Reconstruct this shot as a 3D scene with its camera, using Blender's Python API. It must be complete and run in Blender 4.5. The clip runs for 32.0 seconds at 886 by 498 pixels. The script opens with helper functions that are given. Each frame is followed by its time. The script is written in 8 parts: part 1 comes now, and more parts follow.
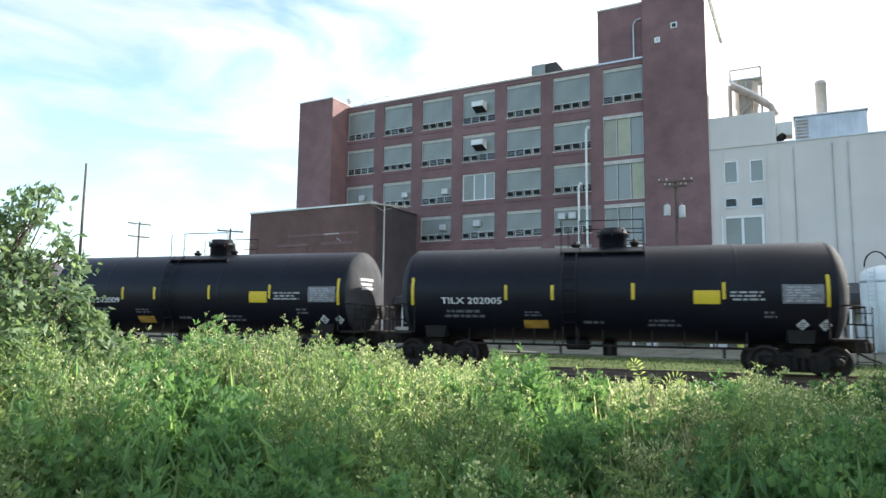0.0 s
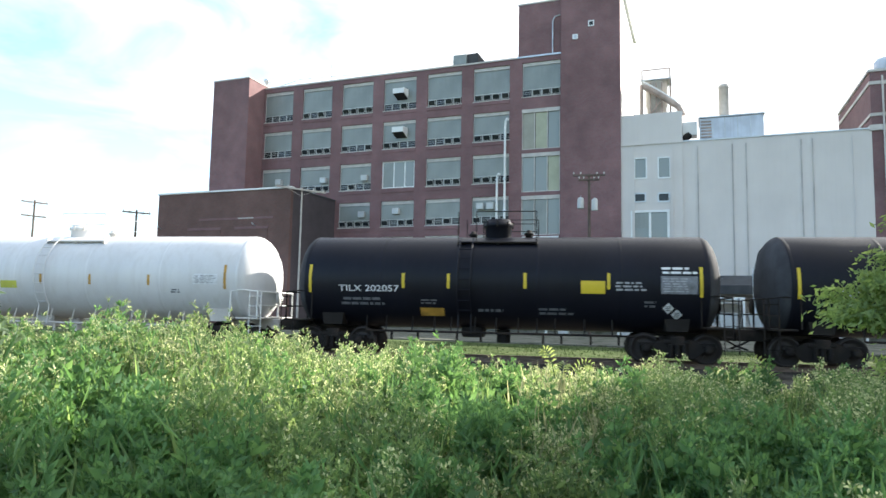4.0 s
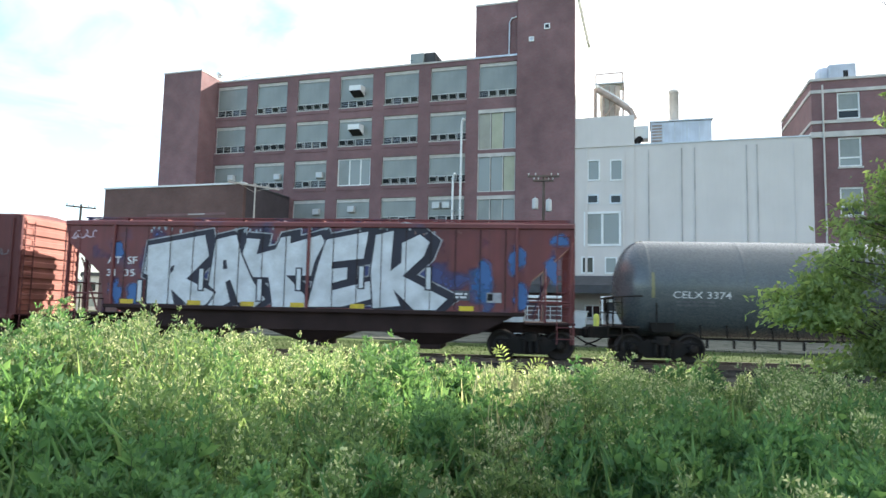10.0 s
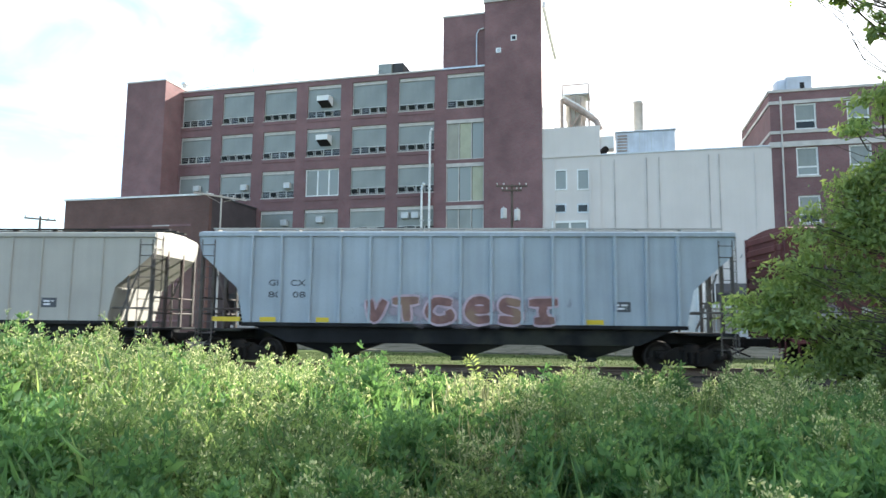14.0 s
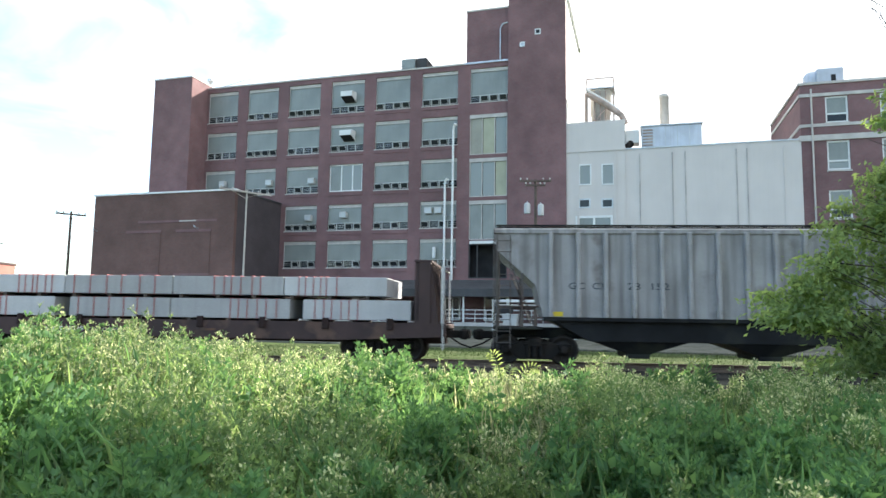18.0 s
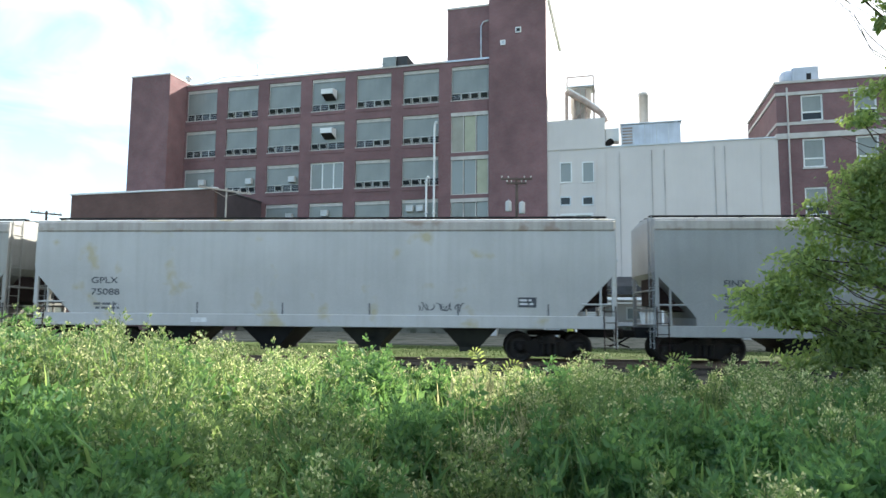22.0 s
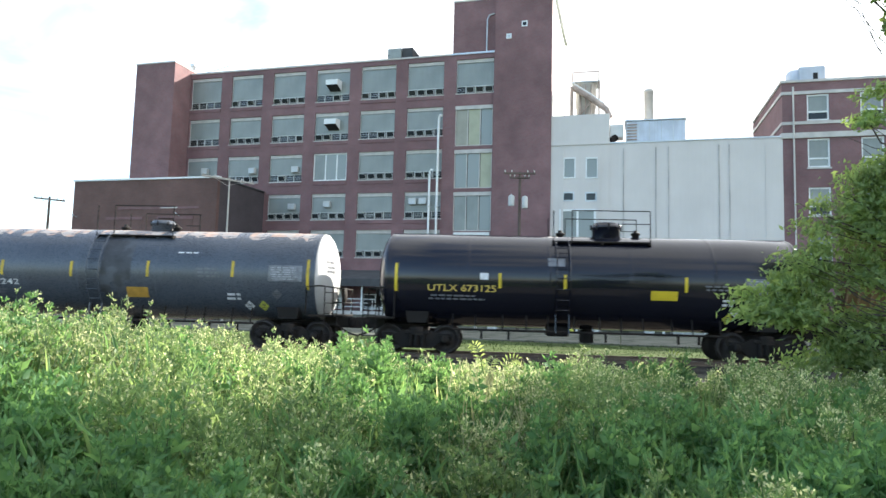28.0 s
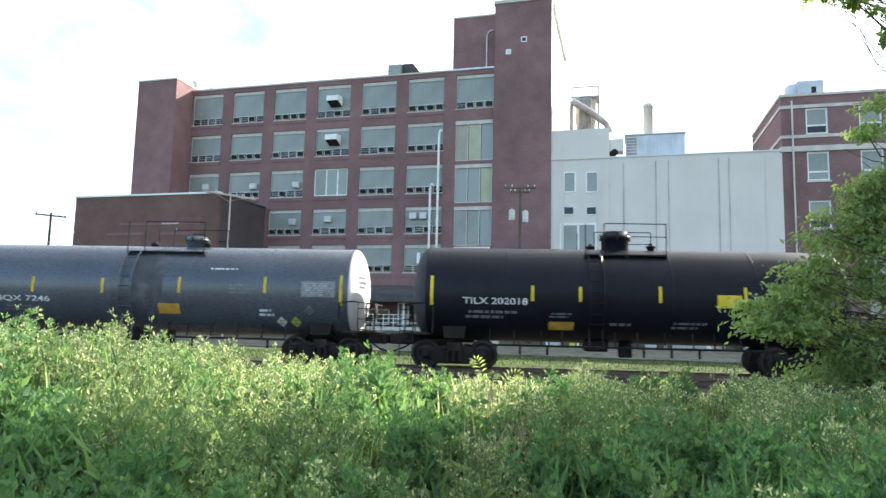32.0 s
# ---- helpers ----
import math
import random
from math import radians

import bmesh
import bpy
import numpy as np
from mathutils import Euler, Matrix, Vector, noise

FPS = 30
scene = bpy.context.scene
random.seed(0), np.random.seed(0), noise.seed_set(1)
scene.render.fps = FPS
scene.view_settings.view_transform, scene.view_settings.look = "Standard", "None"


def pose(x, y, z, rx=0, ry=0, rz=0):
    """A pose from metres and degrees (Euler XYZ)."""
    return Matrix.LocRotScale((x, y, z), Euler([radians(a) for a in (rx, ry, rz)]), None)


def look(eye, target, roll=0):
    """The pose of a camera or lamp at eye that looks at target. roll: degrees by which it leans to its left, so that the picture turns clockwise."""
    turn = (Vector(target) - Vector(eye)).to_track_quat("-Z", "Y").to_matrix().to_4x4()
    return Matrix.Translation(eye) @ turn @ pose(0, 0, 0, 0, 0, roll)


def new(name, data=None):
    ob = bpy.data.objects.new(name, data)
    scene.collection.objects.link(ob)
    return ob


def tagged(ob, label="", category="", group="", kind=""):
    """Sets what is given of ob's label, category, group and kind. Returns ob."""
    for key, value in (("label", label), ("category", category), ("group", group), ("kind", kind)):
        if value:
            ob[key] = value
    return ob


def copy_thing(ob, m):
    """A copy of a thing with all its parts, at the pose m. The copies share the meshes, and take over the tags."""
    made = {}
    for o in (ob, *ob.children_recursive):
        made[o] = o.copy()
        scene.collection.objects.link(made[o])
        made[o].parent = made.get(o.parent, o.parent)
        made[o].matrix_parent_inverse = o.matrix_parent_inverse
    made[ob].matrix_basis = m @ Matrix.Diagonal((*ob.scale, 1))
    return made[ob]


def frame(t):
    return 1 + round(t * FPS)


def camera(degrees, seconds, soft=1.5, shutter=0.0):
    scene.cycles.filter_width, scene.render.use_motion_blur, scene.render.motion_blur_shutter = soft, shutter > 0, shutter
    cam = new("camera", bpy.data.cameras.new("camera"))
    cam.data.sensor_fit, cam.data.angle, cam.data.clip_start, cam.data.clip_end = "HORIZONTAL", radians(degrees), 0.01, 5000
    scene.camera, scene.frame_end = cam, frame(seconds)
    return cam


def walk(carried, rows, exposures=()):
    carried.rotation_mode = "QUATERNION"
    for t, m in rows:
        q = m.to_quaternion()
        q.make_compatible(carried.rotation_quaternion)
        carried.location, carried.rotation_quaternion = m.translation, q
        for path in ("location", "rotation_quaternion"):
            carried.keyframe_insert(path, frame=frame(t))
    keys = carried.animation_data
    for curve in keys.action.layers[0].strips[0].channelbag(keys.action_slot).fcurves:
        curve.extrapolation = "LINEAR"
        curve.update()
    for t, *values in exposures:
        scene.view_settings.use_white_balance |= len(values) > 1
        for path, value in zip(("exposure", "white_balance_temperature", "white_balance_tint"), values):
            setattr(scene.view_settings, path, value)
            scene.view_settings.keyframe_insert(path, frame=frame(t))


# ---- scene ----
EYE_Z = 1.68
# seconds, yaw, pitch, roll of a camera turned in the hand at one spot
PATH = [
    (0, 17.13, 6.29, -0.69), (0.5, 18.89, 6.51, -1.06), (1, 20.50, 6.71, -1.19), (1.5, 21.45, 6.86, -1.09), (2, 19.89, 6.84, -0.98), (2.5, 15.55, 6.72, -1.06),
    (3, 13.21, 6.31, -1.00), (3.5, 11.67, 5.76, -1.04), (4, 9.99, 5.35, -1.09), (4.5, 8.28, 5.14, -1.24), (6.5, 6.77, 5.46, -0.83), (7, 7.07, 5.45, -1.12),
    (7.5, 6.97, 5.30, -1.30), (8, 6.80, 5.24, -1.33), (8.5, 6.66, 5.23, -1.18), (9, 6.50, 5.20, -1.10), (9.5, 6.35, 5.22, -1.18), (10, 6.09, 5.34, -1.28),
    (10.5, 5.81, 5.62, -1.12), (11, 5.40, 5.94, -0.84), (11.5, 4.74, 6.21, -0.87), (12, 4.10, 6.39, -0.79), (12.5, 3.58, 6.45, -0.74), (13, 3.29, 6.47, -0.77),
    (13.5, 3.31, 6.44, -0.66), (14, 3.50, 6.24, -0.54), (14.5, 3.78, 6.02, -0.39), (16.5, 4.29, 5.90, -1.35), (17, 4.36, 5.86, -1.32), (17.5, 4.63, 5.77, -1.08),
    (18, 5.48, 5.79, -0.84), (18.5, 8.26, 5.90, -1.14), (19, 11.47, 5.98, -1.41), (19.5, 11.70, 5.92, -1.69), (20, 8.25, 5.87, -0.45), (20.5, 8.87, 5.99, -0.69),
    (21, 9.18, 5.98, -0.79), (21.5, 7.21, 5.83, -0.38), (22, 3.93, 5.64, -0.42), (22.5, 3.02, 5.50, -0.93), (23, 3.20, 5.37, -1.33), (23.5, 4.57, 5.26, -1.70),
    (24, 4.95, 5.30, -1.83), (24.5, 5.31, 5.38, -1.96), (26.5, 4.67, 5.28, -2.34), (27, 4.42, 5.12, -1.70), (27.5, 4.18, 5.01, -1.44), (28, 3.99, 5.05, -1.52),
    (28.5, 3.87, 5.15, -1.58), (29, 3.86, 5.27, -1.46), (29.5, 3.93, 5.48, -1.35), (30, 3.99, 5.74, -1.48), (30.5, 4.12, 5.91, -1.42), (31, 4.15, 6.03, -1.17),
    (31.5, 4.15, 6.15, -1.06), (32, 4.08, 6.31, -1.30),
]
cam = camera(67.67, 32.0, soft=1.5, shutter=0.15)
walk(cam, [(t, pose(0, 0, EYE_Z, 90 + p, r, y)) for t, y, p, r in PATH], exposures=[(0, 1.35), (1.5, 1.2), (2.2, 1.2), (3, 1.36), (4.5, 1.52), (12, 1.57), (17, 1.56), (19, 1.6), (21, 1.42), (23, 1.4), (24, 1.49), (27, 1.66), (29, 1.72), (32, 1.67)])

# ---- sky and sun ----
SUN = Vector((0.70, 0.53, 0.48)).normalized()


def build_sky():
    w = bpy.data.worlds.new("sky")
    scene.world = w
    w.use_nodes = True
    nt = w.node_tree
    nt.nodes.clear()
    N, L = nt.nodes.new, nt.links.new
    out, bg = N("ShaderNodeOutputWorld"), N("ShaderNodeBackground")
    sky = N("ShaderNodeTexSky")
    sky.sky_type = "NISHITA"
    sky.sun_disc = False
    sky.sun_elevation = math.asin(SUN.z)
    sky.sun_rotation = math.atan2(SUN.x, SUN.y)
    sky.dust_density = 1.5
    dim = N("ShaderNodeMixRGB")
    dim.blend_type = "MULTIPLY"
    dim.inputs[0].default_value = 1.0
    dim.inputs[2].default_value = (0.31, 0.325, 0.325, 1)
    L(sky.outputs[0], dim.inputs[1])
    tc, mp = N("ShaderNodeTexCoord"), N("ShaderNodeMapping")
    mp.inputs["Scale"].default_value = (1.0, 1.0, 2.4)
    mp.inputs["Location"].default_value = (0.0, 0.0, 0.5)
    L(tc.outputs["Generated"], mp.inputs[0])
    cl = N("ShaderNodeTexNoise")
    cl.inputs["Scale"].default_value = 4.2
    cl.inputs["Detail"].default_value = 7
    cl.inputs["Roughness"].default_value = 0.52
    cl.inputs["Distortion"].default_value = 0.4
    L(mp.outputs[0], cl.inputs["Vector"])
    # thin high cloud, thicker towards the sun
    dot = N("ShaderNodeVectorMath")
    dot.operation = "DOT_PRODUCT"
    dot.inputs[1].default_value = SUN
    L(tc.outputs["Generated"], dot.inputs[0])
    add = N("ShaderNodeMath")
    add.operation = "MULTIPLY_ADD"
    add.inputs[1].default_value = 0.33
    L(dot.outputs["Value"], add.inputs[0])
    L(cl.outputs["Fac"], add.inputs[2])
    ramp = N("ShaderNodeValToRGB")
    ramp.color_ramp.elements[0].position = 0.435
    ramp.color_ramp.elements[1].position = 0.675
    L(add.outputs[0], ramp.inputs[0])
    glow = N("ShaderNodeMapRange")
    glow.inputs["From Min"].default_value = -0.2
    glow.inputs["From Max"].default_value = 1.0
    glow.inputs["To Min"].default_value = 0.92
    glow.inputs["To Max"].default_value = 1.5
    L(dot.outputs["Value"], glow.inputs[0])
    white = N("ShaderNodeMixRGB")
    white.blend_type = "MULTIPLY"
    white.inputs[0].default_value = 1.0
    white.inputs[1].default_value = (0.95, 0.99, 1.03, 1)
    L(glow.outputs[0], white.inputs[2])
    mix = N("ShaderNodeMixRGB")
    L(ramp.outputs[0], mix.inputs[0])
    L(dim.outputs[0], mix.inputs[1])
    L(white.outputs[0], mix.inputs[2])
    L(mix.outputs[0], bg.inputs[0])
    bg.inputs[1].default_value = 0.475
    L(bg.outputs[0], out.inputs[0])
    sun = bpy.data.lights.new("sun", "SUN")
    sun.energy, sun.angle, sun.color = 5.0, radians(0.6), (1.0, 0.94, 0.84)
    ob = new("sun", sun)
    ob.matrix_world = look(SUN * 100, (0, 0, 0))


build_sky()


# ---- materials ----
def tree_of(name):
    m = bpy.data.materials.new(name)
    m.use_nodes = True
    nt = m.node_tree
    return m, nt, nt.nodes["Principled BSDF"]


def paint(name, base, rough=0.6, metal=0.0, var=0.2, scale=1.2, fine=30.0, bump=0.12, streak=0.0, dirt=(0.1, 0.085, 0.07),
          patches=None, patch_amount=0.5, patch_scale=1.0, island=0.0, spec=0.5):
    """A worn painted or bare surface: broad and fine tone changes, rain streaks, and patches of another colour."""
    m, nt, b = tree_of(name)
    N, L = nt.nodes.new, nt.links.new
    tc = N("ShaderNodeTexCoord")

    def noise_at(sc, detail=4, vec=None):
        n = N("ShaderNodeTexNoise")
        n.inputs["Scale"].default_value, n.inputs["Detail"].default_value = sc, detail
        L(vec or tc.outputs["Object"], n.inputs["Vector"])
        return n.outputs["Fac"]

    def ranged(sock, lo, hi, a=0.3, z=0.7):
        r = N("ShaderNodeMapRange")
        for k, v in zip(("From Min", "From Max", "To Min", "To Max"), (a, z, lo, hi)):
            r.inputs[k].default_value = v
        L(sock, r.inputs[0])
        return r.outputs[0]

    def mixed(fac, a, c, kind="MIX"):
        x = N("ShaderNodeMixRGB")
        x.blend_type = kind
        for i, v in enumerate((fac, a, c)):
            if isinstance(v, bpy.types.NodeSocket):
                L(v, x.inputs[i])
            elif i == 0:
                x.inputs[0].default_value = v
            else:
                x.inputs[i].default_value = (*v, 1)
        return x.outputs[0]

    col = mixed(1.0, base, ranged(noise_at(scale), 1 - var, 1 + var), "MULTIPLY")
    f = noise_at(fine, 3)
    col = mixed(1.0, col, ranged(f, 1 - var * 0.5, 1 + var * 0.5), "MULTIPLY")
    if patches:
        col = mixed(ranged(noise_at(patch_scale, 6), 0, 1, 0.62 - 0.25 * patch_amount, 0.7 - 0.2 * patch_amount), col, patches)
    if streak:
        mp = N("ShaderNodeMapping")
        mp.inputs["Scale"].default_value = (5.0, 5.0, 0.28)
        L(tc.outputs["Object"], mp.inputs[0])
        col = mixed(ranged(noise_at(1.0, 5, mp.outputs[0]), 0, streak, 0.45, 0.75), col, dirt)
    if island:
        g = N("ShaderNodeNewGeometry")
        col = mixed(1.0, col, ranged(g.outputs["Random Per Island"], 1 - island, 1 + island, 0, 1), "MULTIPLY")
    L(col, b.inputs["Base Color"])
    b.inputs["Metallic"].default_value = metal
    b.inputs["Specular IOR Level"].default_value = spec
    L(ranged(f, max(rough - 0.1, 0.05), min(rough + 0.1, 1.0)), b.inputs["Roughness"])
    if bump:
        bp = N("ShaderNodeBump")
        bp.inputs["Strength"].default_value, bp.inputs["Distance"].default_value = bump, 0.02
        L(f, bp.inputs["Height"])
        L(bp.outputs[0], b.inputs["Normal"])
    return m


def brickwork(name, a, c, mortar):
    m, nt, b = tree_of(name)
    N, L = nt.nodes.new, nt.links.new
    tc, sep, comb = N("ShaderNodeTexCoord"), N("ShaderNodeSeparateXYZ"), N("ShaderNodeCombineXYZ")
    add = N("ShaderNodeMath")
    L(tc.outputs["Object"], sep.inputs[0])
    L(sep.outputs[0], add.inputs[0])
    L(sep.outputs[1], add.inputs[1])
    L(add.outputs[0], comb.inputs[0])
    L(sep.outputs[2], comb.inputs[1])
    br = N("ShaderNodeTexBrick")
    for k, v in (("Color1", a), ("Color2", c), ("Mortar", mortar)):
        br.inputs[k].default_value = (*v, 1)
    for k, v in (("Scale", 1.0), ("Mortar Size", 0.008), ("Brick Width", 0.21), ("Row Height", 0.075)):
        br.inputs[k].default_value = v
    L(comb.outputs[0], br.inputs["Vector"])
    col = br.outputs["Color"]
    for sc, amount in ((0.12, 0.22), (0.7, 0.14)):
        n, r, x = N("ShaderNodeTexNoise"), N("ShaderNodeMapRange"), N("ShaderNodeMixRGB")
        n.inputs["Scale"].default_value, n.inputs["Detail"].default_value = sc, 5
        L(tc.outputs["Object"], n.inputs["Vector"])
        for k, v in zip(("From Min", "From Max", "To Min", "To Max"), (0.3, 0.7, 1 - amount, 1 + amount)):
            r.inputs[k].default_value = v
        L(n.outputs["Fac"], r.inputs[0])
        x.blend_type = "MULTIPLY"
        x.inputs[0].default_value = 1
        L(col, x.inputs[1])
        L(r.outputs[0], x.inputs[2])
        col = x.outputs[0]
    L(col, b.inputs["Base Color"])
    b.inputs["Roughness"].default_value = 0.9
    bp = N("ShaderNodeBump")
    bp.inputs["Strength"].default_value = 0.3
    L(br.outputs["Fac"], bp.inputs["Height"])
    bp.invert = True
    L(bp.outputs[0], b.inputs["Normal"])
    return m


def foliage(name, dark, light, through_light=0.45, gloss=0.35, warmth=(1.5, 1.5, 0.7)):
    """Leaves: a colour of its own for each leaf, some light passing through."""
    m, nt, b = tree_of(name)
    N, L = nt.nodes.new, nt.links.new
    g, ramp = N("ShaderNodeNewGeometry"), N("ShaderNodeValToRGB")
    L(g.outputs["Random Per Island"], ramp.inputs[0])
    e = ramp.color_ramp.elements
    e[0].color, e[1].color = (*dark, 1), (*light, 1)
    tc, n, x = N("ShaderNodeTexCoord"), N("ShaderNodeTexNoise"), N("ShaderNodeMixRGB")
    n.inputs["Scale"].default_value = 0.8
    L(tc.outputs["Object"], n.inputs["Vector"])
    r = N("ShaderNodeMapRange")
    for k, v in zip(("From Min", "From Max", "To Min", "To Max"), (0.3, 0.7, 0.75, 1.25)):
        r.inputs[k].default_value = v
    L(n.outputs["Fac"], r.inputs[0])
    x.blend_type = "MULTIPLY"
    x.inputs[0].default_value = 1
    L(ramp.outputs[0], x.inputs[1])
    L(r.outputs[0], x.inputs[2])
    L(x.outputs[0], b.inputs["Base Color"])
    b.inputs["Roughness"].default_value = 0.55
    b.inputs["Specular IOR Level"].default_value = gloss
    tl, sh = N("ShaderNodeBsdfTranslucent"), N("ShaderNodeMixShader")
    warm = N("ShaderNodeMixRGB")
    warm.blend_type = "MULTIPLY"
    warm.inputs[0].default_value = 1
    warm.inputs[2].default_value = (*warmth, 1)
    L(x.outputs[0], warm.inputs[1])
    L(warm.outputs[0], tl.inputs[0])
    sh.inputs[0].default_value = through_light
    L(b.outputs[0], sh.inputs[1])
    L(tl.outputs[0], sh.inputs[2])
    L(sh.outputs[0], nt.nodes["Material Output"].inputs[0])
    return m


def glass(name, tint, rough=0.08):
    m, nt, b = tree_of(name)
    b.inputs["Base Color"].default_value = (*tint, 1)
    b.inputs["Roughness"].default_value = rough
    b.inputs["Specular IOR Level"].default_value = 0.3
    return m


BRICK = brickwork("brick_red", (0.21, 0.109, 0.113), (0.176, 0.091, 0.096), (0.178, 0.14, 0.14))
# Darker and greyer than the annex front; used on its flank.
BRICK_DARK = brickwork("dark_grey_brick", (0.075, 0.062, 0.07), (0.062, 0.052, 0.06), (0.085, 0.075, 0.08))
BRICK_BROWN = brickwork("brick_brown", (0.15, 0.08, 0.068), (0.125, 0.066, 0.058), (0.13, 0.097, 0.086))
# Near-white for the tower flank, unlike its red brick front.
FLANK_WHITE = paint("white_flank_wall", (0.8, 0.78, 0.74), 0.8, var=0.1, streak=0.15)
GREY_WALL = paint("grey_painted_wall", (0.595, 0.562, 0.53), 0.6, var=0.06, scale=0.3, streak=0.1, dirt=(0.43, 0.41, 0.38))
SEAM = paint("stained_wall_seam", (0.44, 0.42, 0.395), 0.7, var=0.25, scale=0.6, streak=0.4, dirt=(0.28, 0.265, 0.25))
PALE_TRIM = paint("pale_stone_trim", (0.5, 0.48, 0.45), 0.8, var=0.15)
WHITE_TRIM = paint("white_paint", (0.72, 0.74, 0.73), 0.5, var=0.08)
BLIND = paint("grey_green_fibreglass", (0.235, 0.262, 0.25), 0.4, var=0.16, scale=0.5, streak=0.3, dirt=(0.165, 0.19, 0.18))
CREAM_BLIND = paint("yellowed_blind", (0.37, 0.385, 0.28), 0.6, var=0.1)
DARK_GLASS = glass("dark_window_glass", (0.025, 0.03, 0.033))
PALE_GLASS = glass("pale_window_glass", (0.27, 0.305, 0.3), 0.25)
# Near-black that stands for unlit rooms and the shade under hoods.
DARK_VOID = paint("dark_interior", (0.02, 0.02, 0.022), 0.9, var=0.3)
ROOFING = paint("dark_roofing", (0.055, 0.058, 0.062), 0.85, var=0.25, streak=0.2)
CONCRETE = paint("worn_concrete", (0.15, 0.152, 0.125), 0.9, var=0.16, scale=0.4, fine=12, patches=(0.075, 0.082, 0.06), patch_amount=0.4, spec=0.04)
GALV = paint("galvanised_steel", (0.5, 0.53, 0.55), 0.42, 0.6, var=0.15)
# Paler than bare rust: flare haze put into the base, stains over it.
STAINED = paint("stained_duct_steel", (0.38, 0.31, 0.27), 0.7, 0.1, var=0.3, streak=0.4, dirt=(0.22, 0.14, 0.1))
OLIVE_BLIND = paint("olive_grey_blind", (0.3, 0.3, 0.25), 0.6, var=0.12)
BLUE_GREY = paint("blue_grey_plant_steel", (0.5, 0.54, 0.6), 0.5, 0.15, var=0.15, scale=0.8, streak=0.35, dirt=(0.33, 0.33, 0.36))
WOOD_POLE = paint("weathered_pole_wood", (0.11, 0.085, 0.07), 0.9, var=0.3, streak=0.3)
PALE_POLE = paint("silvered_pole_wood", (0.45, 0.43, 0.4), 0.9, var=0.2, streak=0.3)
RUSTY = paint("rusty_steel", (0.13, 0.065, 0.04), 0.8, 0.2, var=0.35, patches=(0.06, 0.045, 0.04))
GROUND = paint("bare_ground", (0.13, 0.115, 0.075), 0.95, var=0.3, scale=0.2, fine=6, patches=(0.075, 0.11, 0.04), patch_amount=0.8, patch_scale=0.35, spec=0.04)
GRASS_SOIL = paint("mown_grass_ground", (0.07, 0.098, 0.038), 0.95, var=0.3, scale=0.5, fine=20, bump=0.5, patches=(0.105, 0.12, 0.06), patch_amount=0.35, spec=0.04)
GRAVEL = paint("pale_gravel", (0.085, 0.083, 0.068), 0.95, var=0.3, scale=2, fine=45, bump=0.8, island=0.25, spec=0.04)
BALLAST = paint("grey_ballast", (0.065, 0.06, 0.053), 0.95, var=0.35, scale=3, fine=40, bump=0.9, island=0.3, spec=0.04)
TIE_WOOD = paint("creosoted_wood", (0.07, 0.055, 0.045), 0.9, var=0.3, streak=0.2)
RAIL_STEEL = paint("rail_steel", (0.15, 0.11, 0.09), 0.5, 0.7, var=0.25)
TRUCK_STEEL = paint("grimy_truck_steel", (0.016, 0.014, 0.013), 0.75, 0.1, var=0.35, patches=(0.035, 0.027, 0.022), patch_amount=0.4, spec=0.2)
WHEEL_STEEL = paint("wheel_steel", (0.035, 0.029, 0.027), 0.6, 0.4, var=0.3)
STEM = paint("weed_stem", (0.07, 0.12, 0.05), 0.8, var=0.2)
BARK = paint("bark", (0.065, 0.053, 0.042), 0.95, var=0.35, fine=15, bump=0.6)
LEAF_WEED = foliage("weed_leaf", (0.077, 0.138, 0.07), (0.153, 0.235, 0.118), 0.53, 0.2, (2.5, 2.2, 1.3))
LEAF_BROAD = foliage("broad_weed_leaf", (0.066, 0.15, 0.066), (0.125, 0.235, 0.108), 0.48, 0.22, (2.1, 1.9, 1.15))
FLOWER = foliage("weed_flower_head", (0.2, 0.245, 0.145), (0.41, 0.45, 0.29), 0.56, 0.12, (2.3, 2.1, 1.7))
LEAF_DRY = foliage("dry_stalk", (0.27, 0.29, 0.17), (0.46, 0.47, 0.31), 0.4, 0.15, (1.5, 1.45, 1.1))
LEAF_TREE = foliage("tree_leaf", (0.135, 0.205, 0.088), (0.265, 0.35, 0.168), 0.56, 0.3, (1.9, 1.8, 0.95))
LEAF_FROND = foliage("seedling_leaf", (0.15, 0.2, 0.09), (0.28, 0.33, 0.17), 0.5, 0.3, (1.9, 1.8, 1.1))
LEAF_BUSH = foliage("bush_leaf", (0.1, 0.16, 0.095), (0.2, 0.28, 0.18), 0.5, 0.3, (1.7, 1.65, 1.05))
VERGE_BLADE = foliage("verge_grass_blade", (0.033, 0.058, 0.017), (0.055, 0.085, 0.028), 0.2, 0.08, (1.2, 1.2, 0.8))
FAR_GREEN = foliage("far_tree_leaf", (0.045, 0.075, 0.045), (0.07, 0.105, 0.06), 0.2)

# train paints
BLACK_TANK = paint("black_tank_paint", (0.0065, 0.0075, 0.013), 0.42, var=0.3, scale=0.5, streak=0.3, dirt=(0.013, 0.013, 0.016), bump=0.02, spec=0.19)
BLACK_GLOSS = paint("glossy_black_tank_paint", (0.006, 0.007, 0.014), 0.13, var=0.3, scale=0.5, streak=0.3, dirt=(0.012, 0.012, 0.016), bump=0.015, spec=0.5)
# Heads of the black tanks, greyer and rougher than the shell.
GREY_HEAD = paint("grey_black_tank_head", (0.05, 0.052, 0.058), 0.8, var=0.25, scale=1.5, streak=0.4, dirt=(0.03, 0.03, 0.033), spec=0.15)
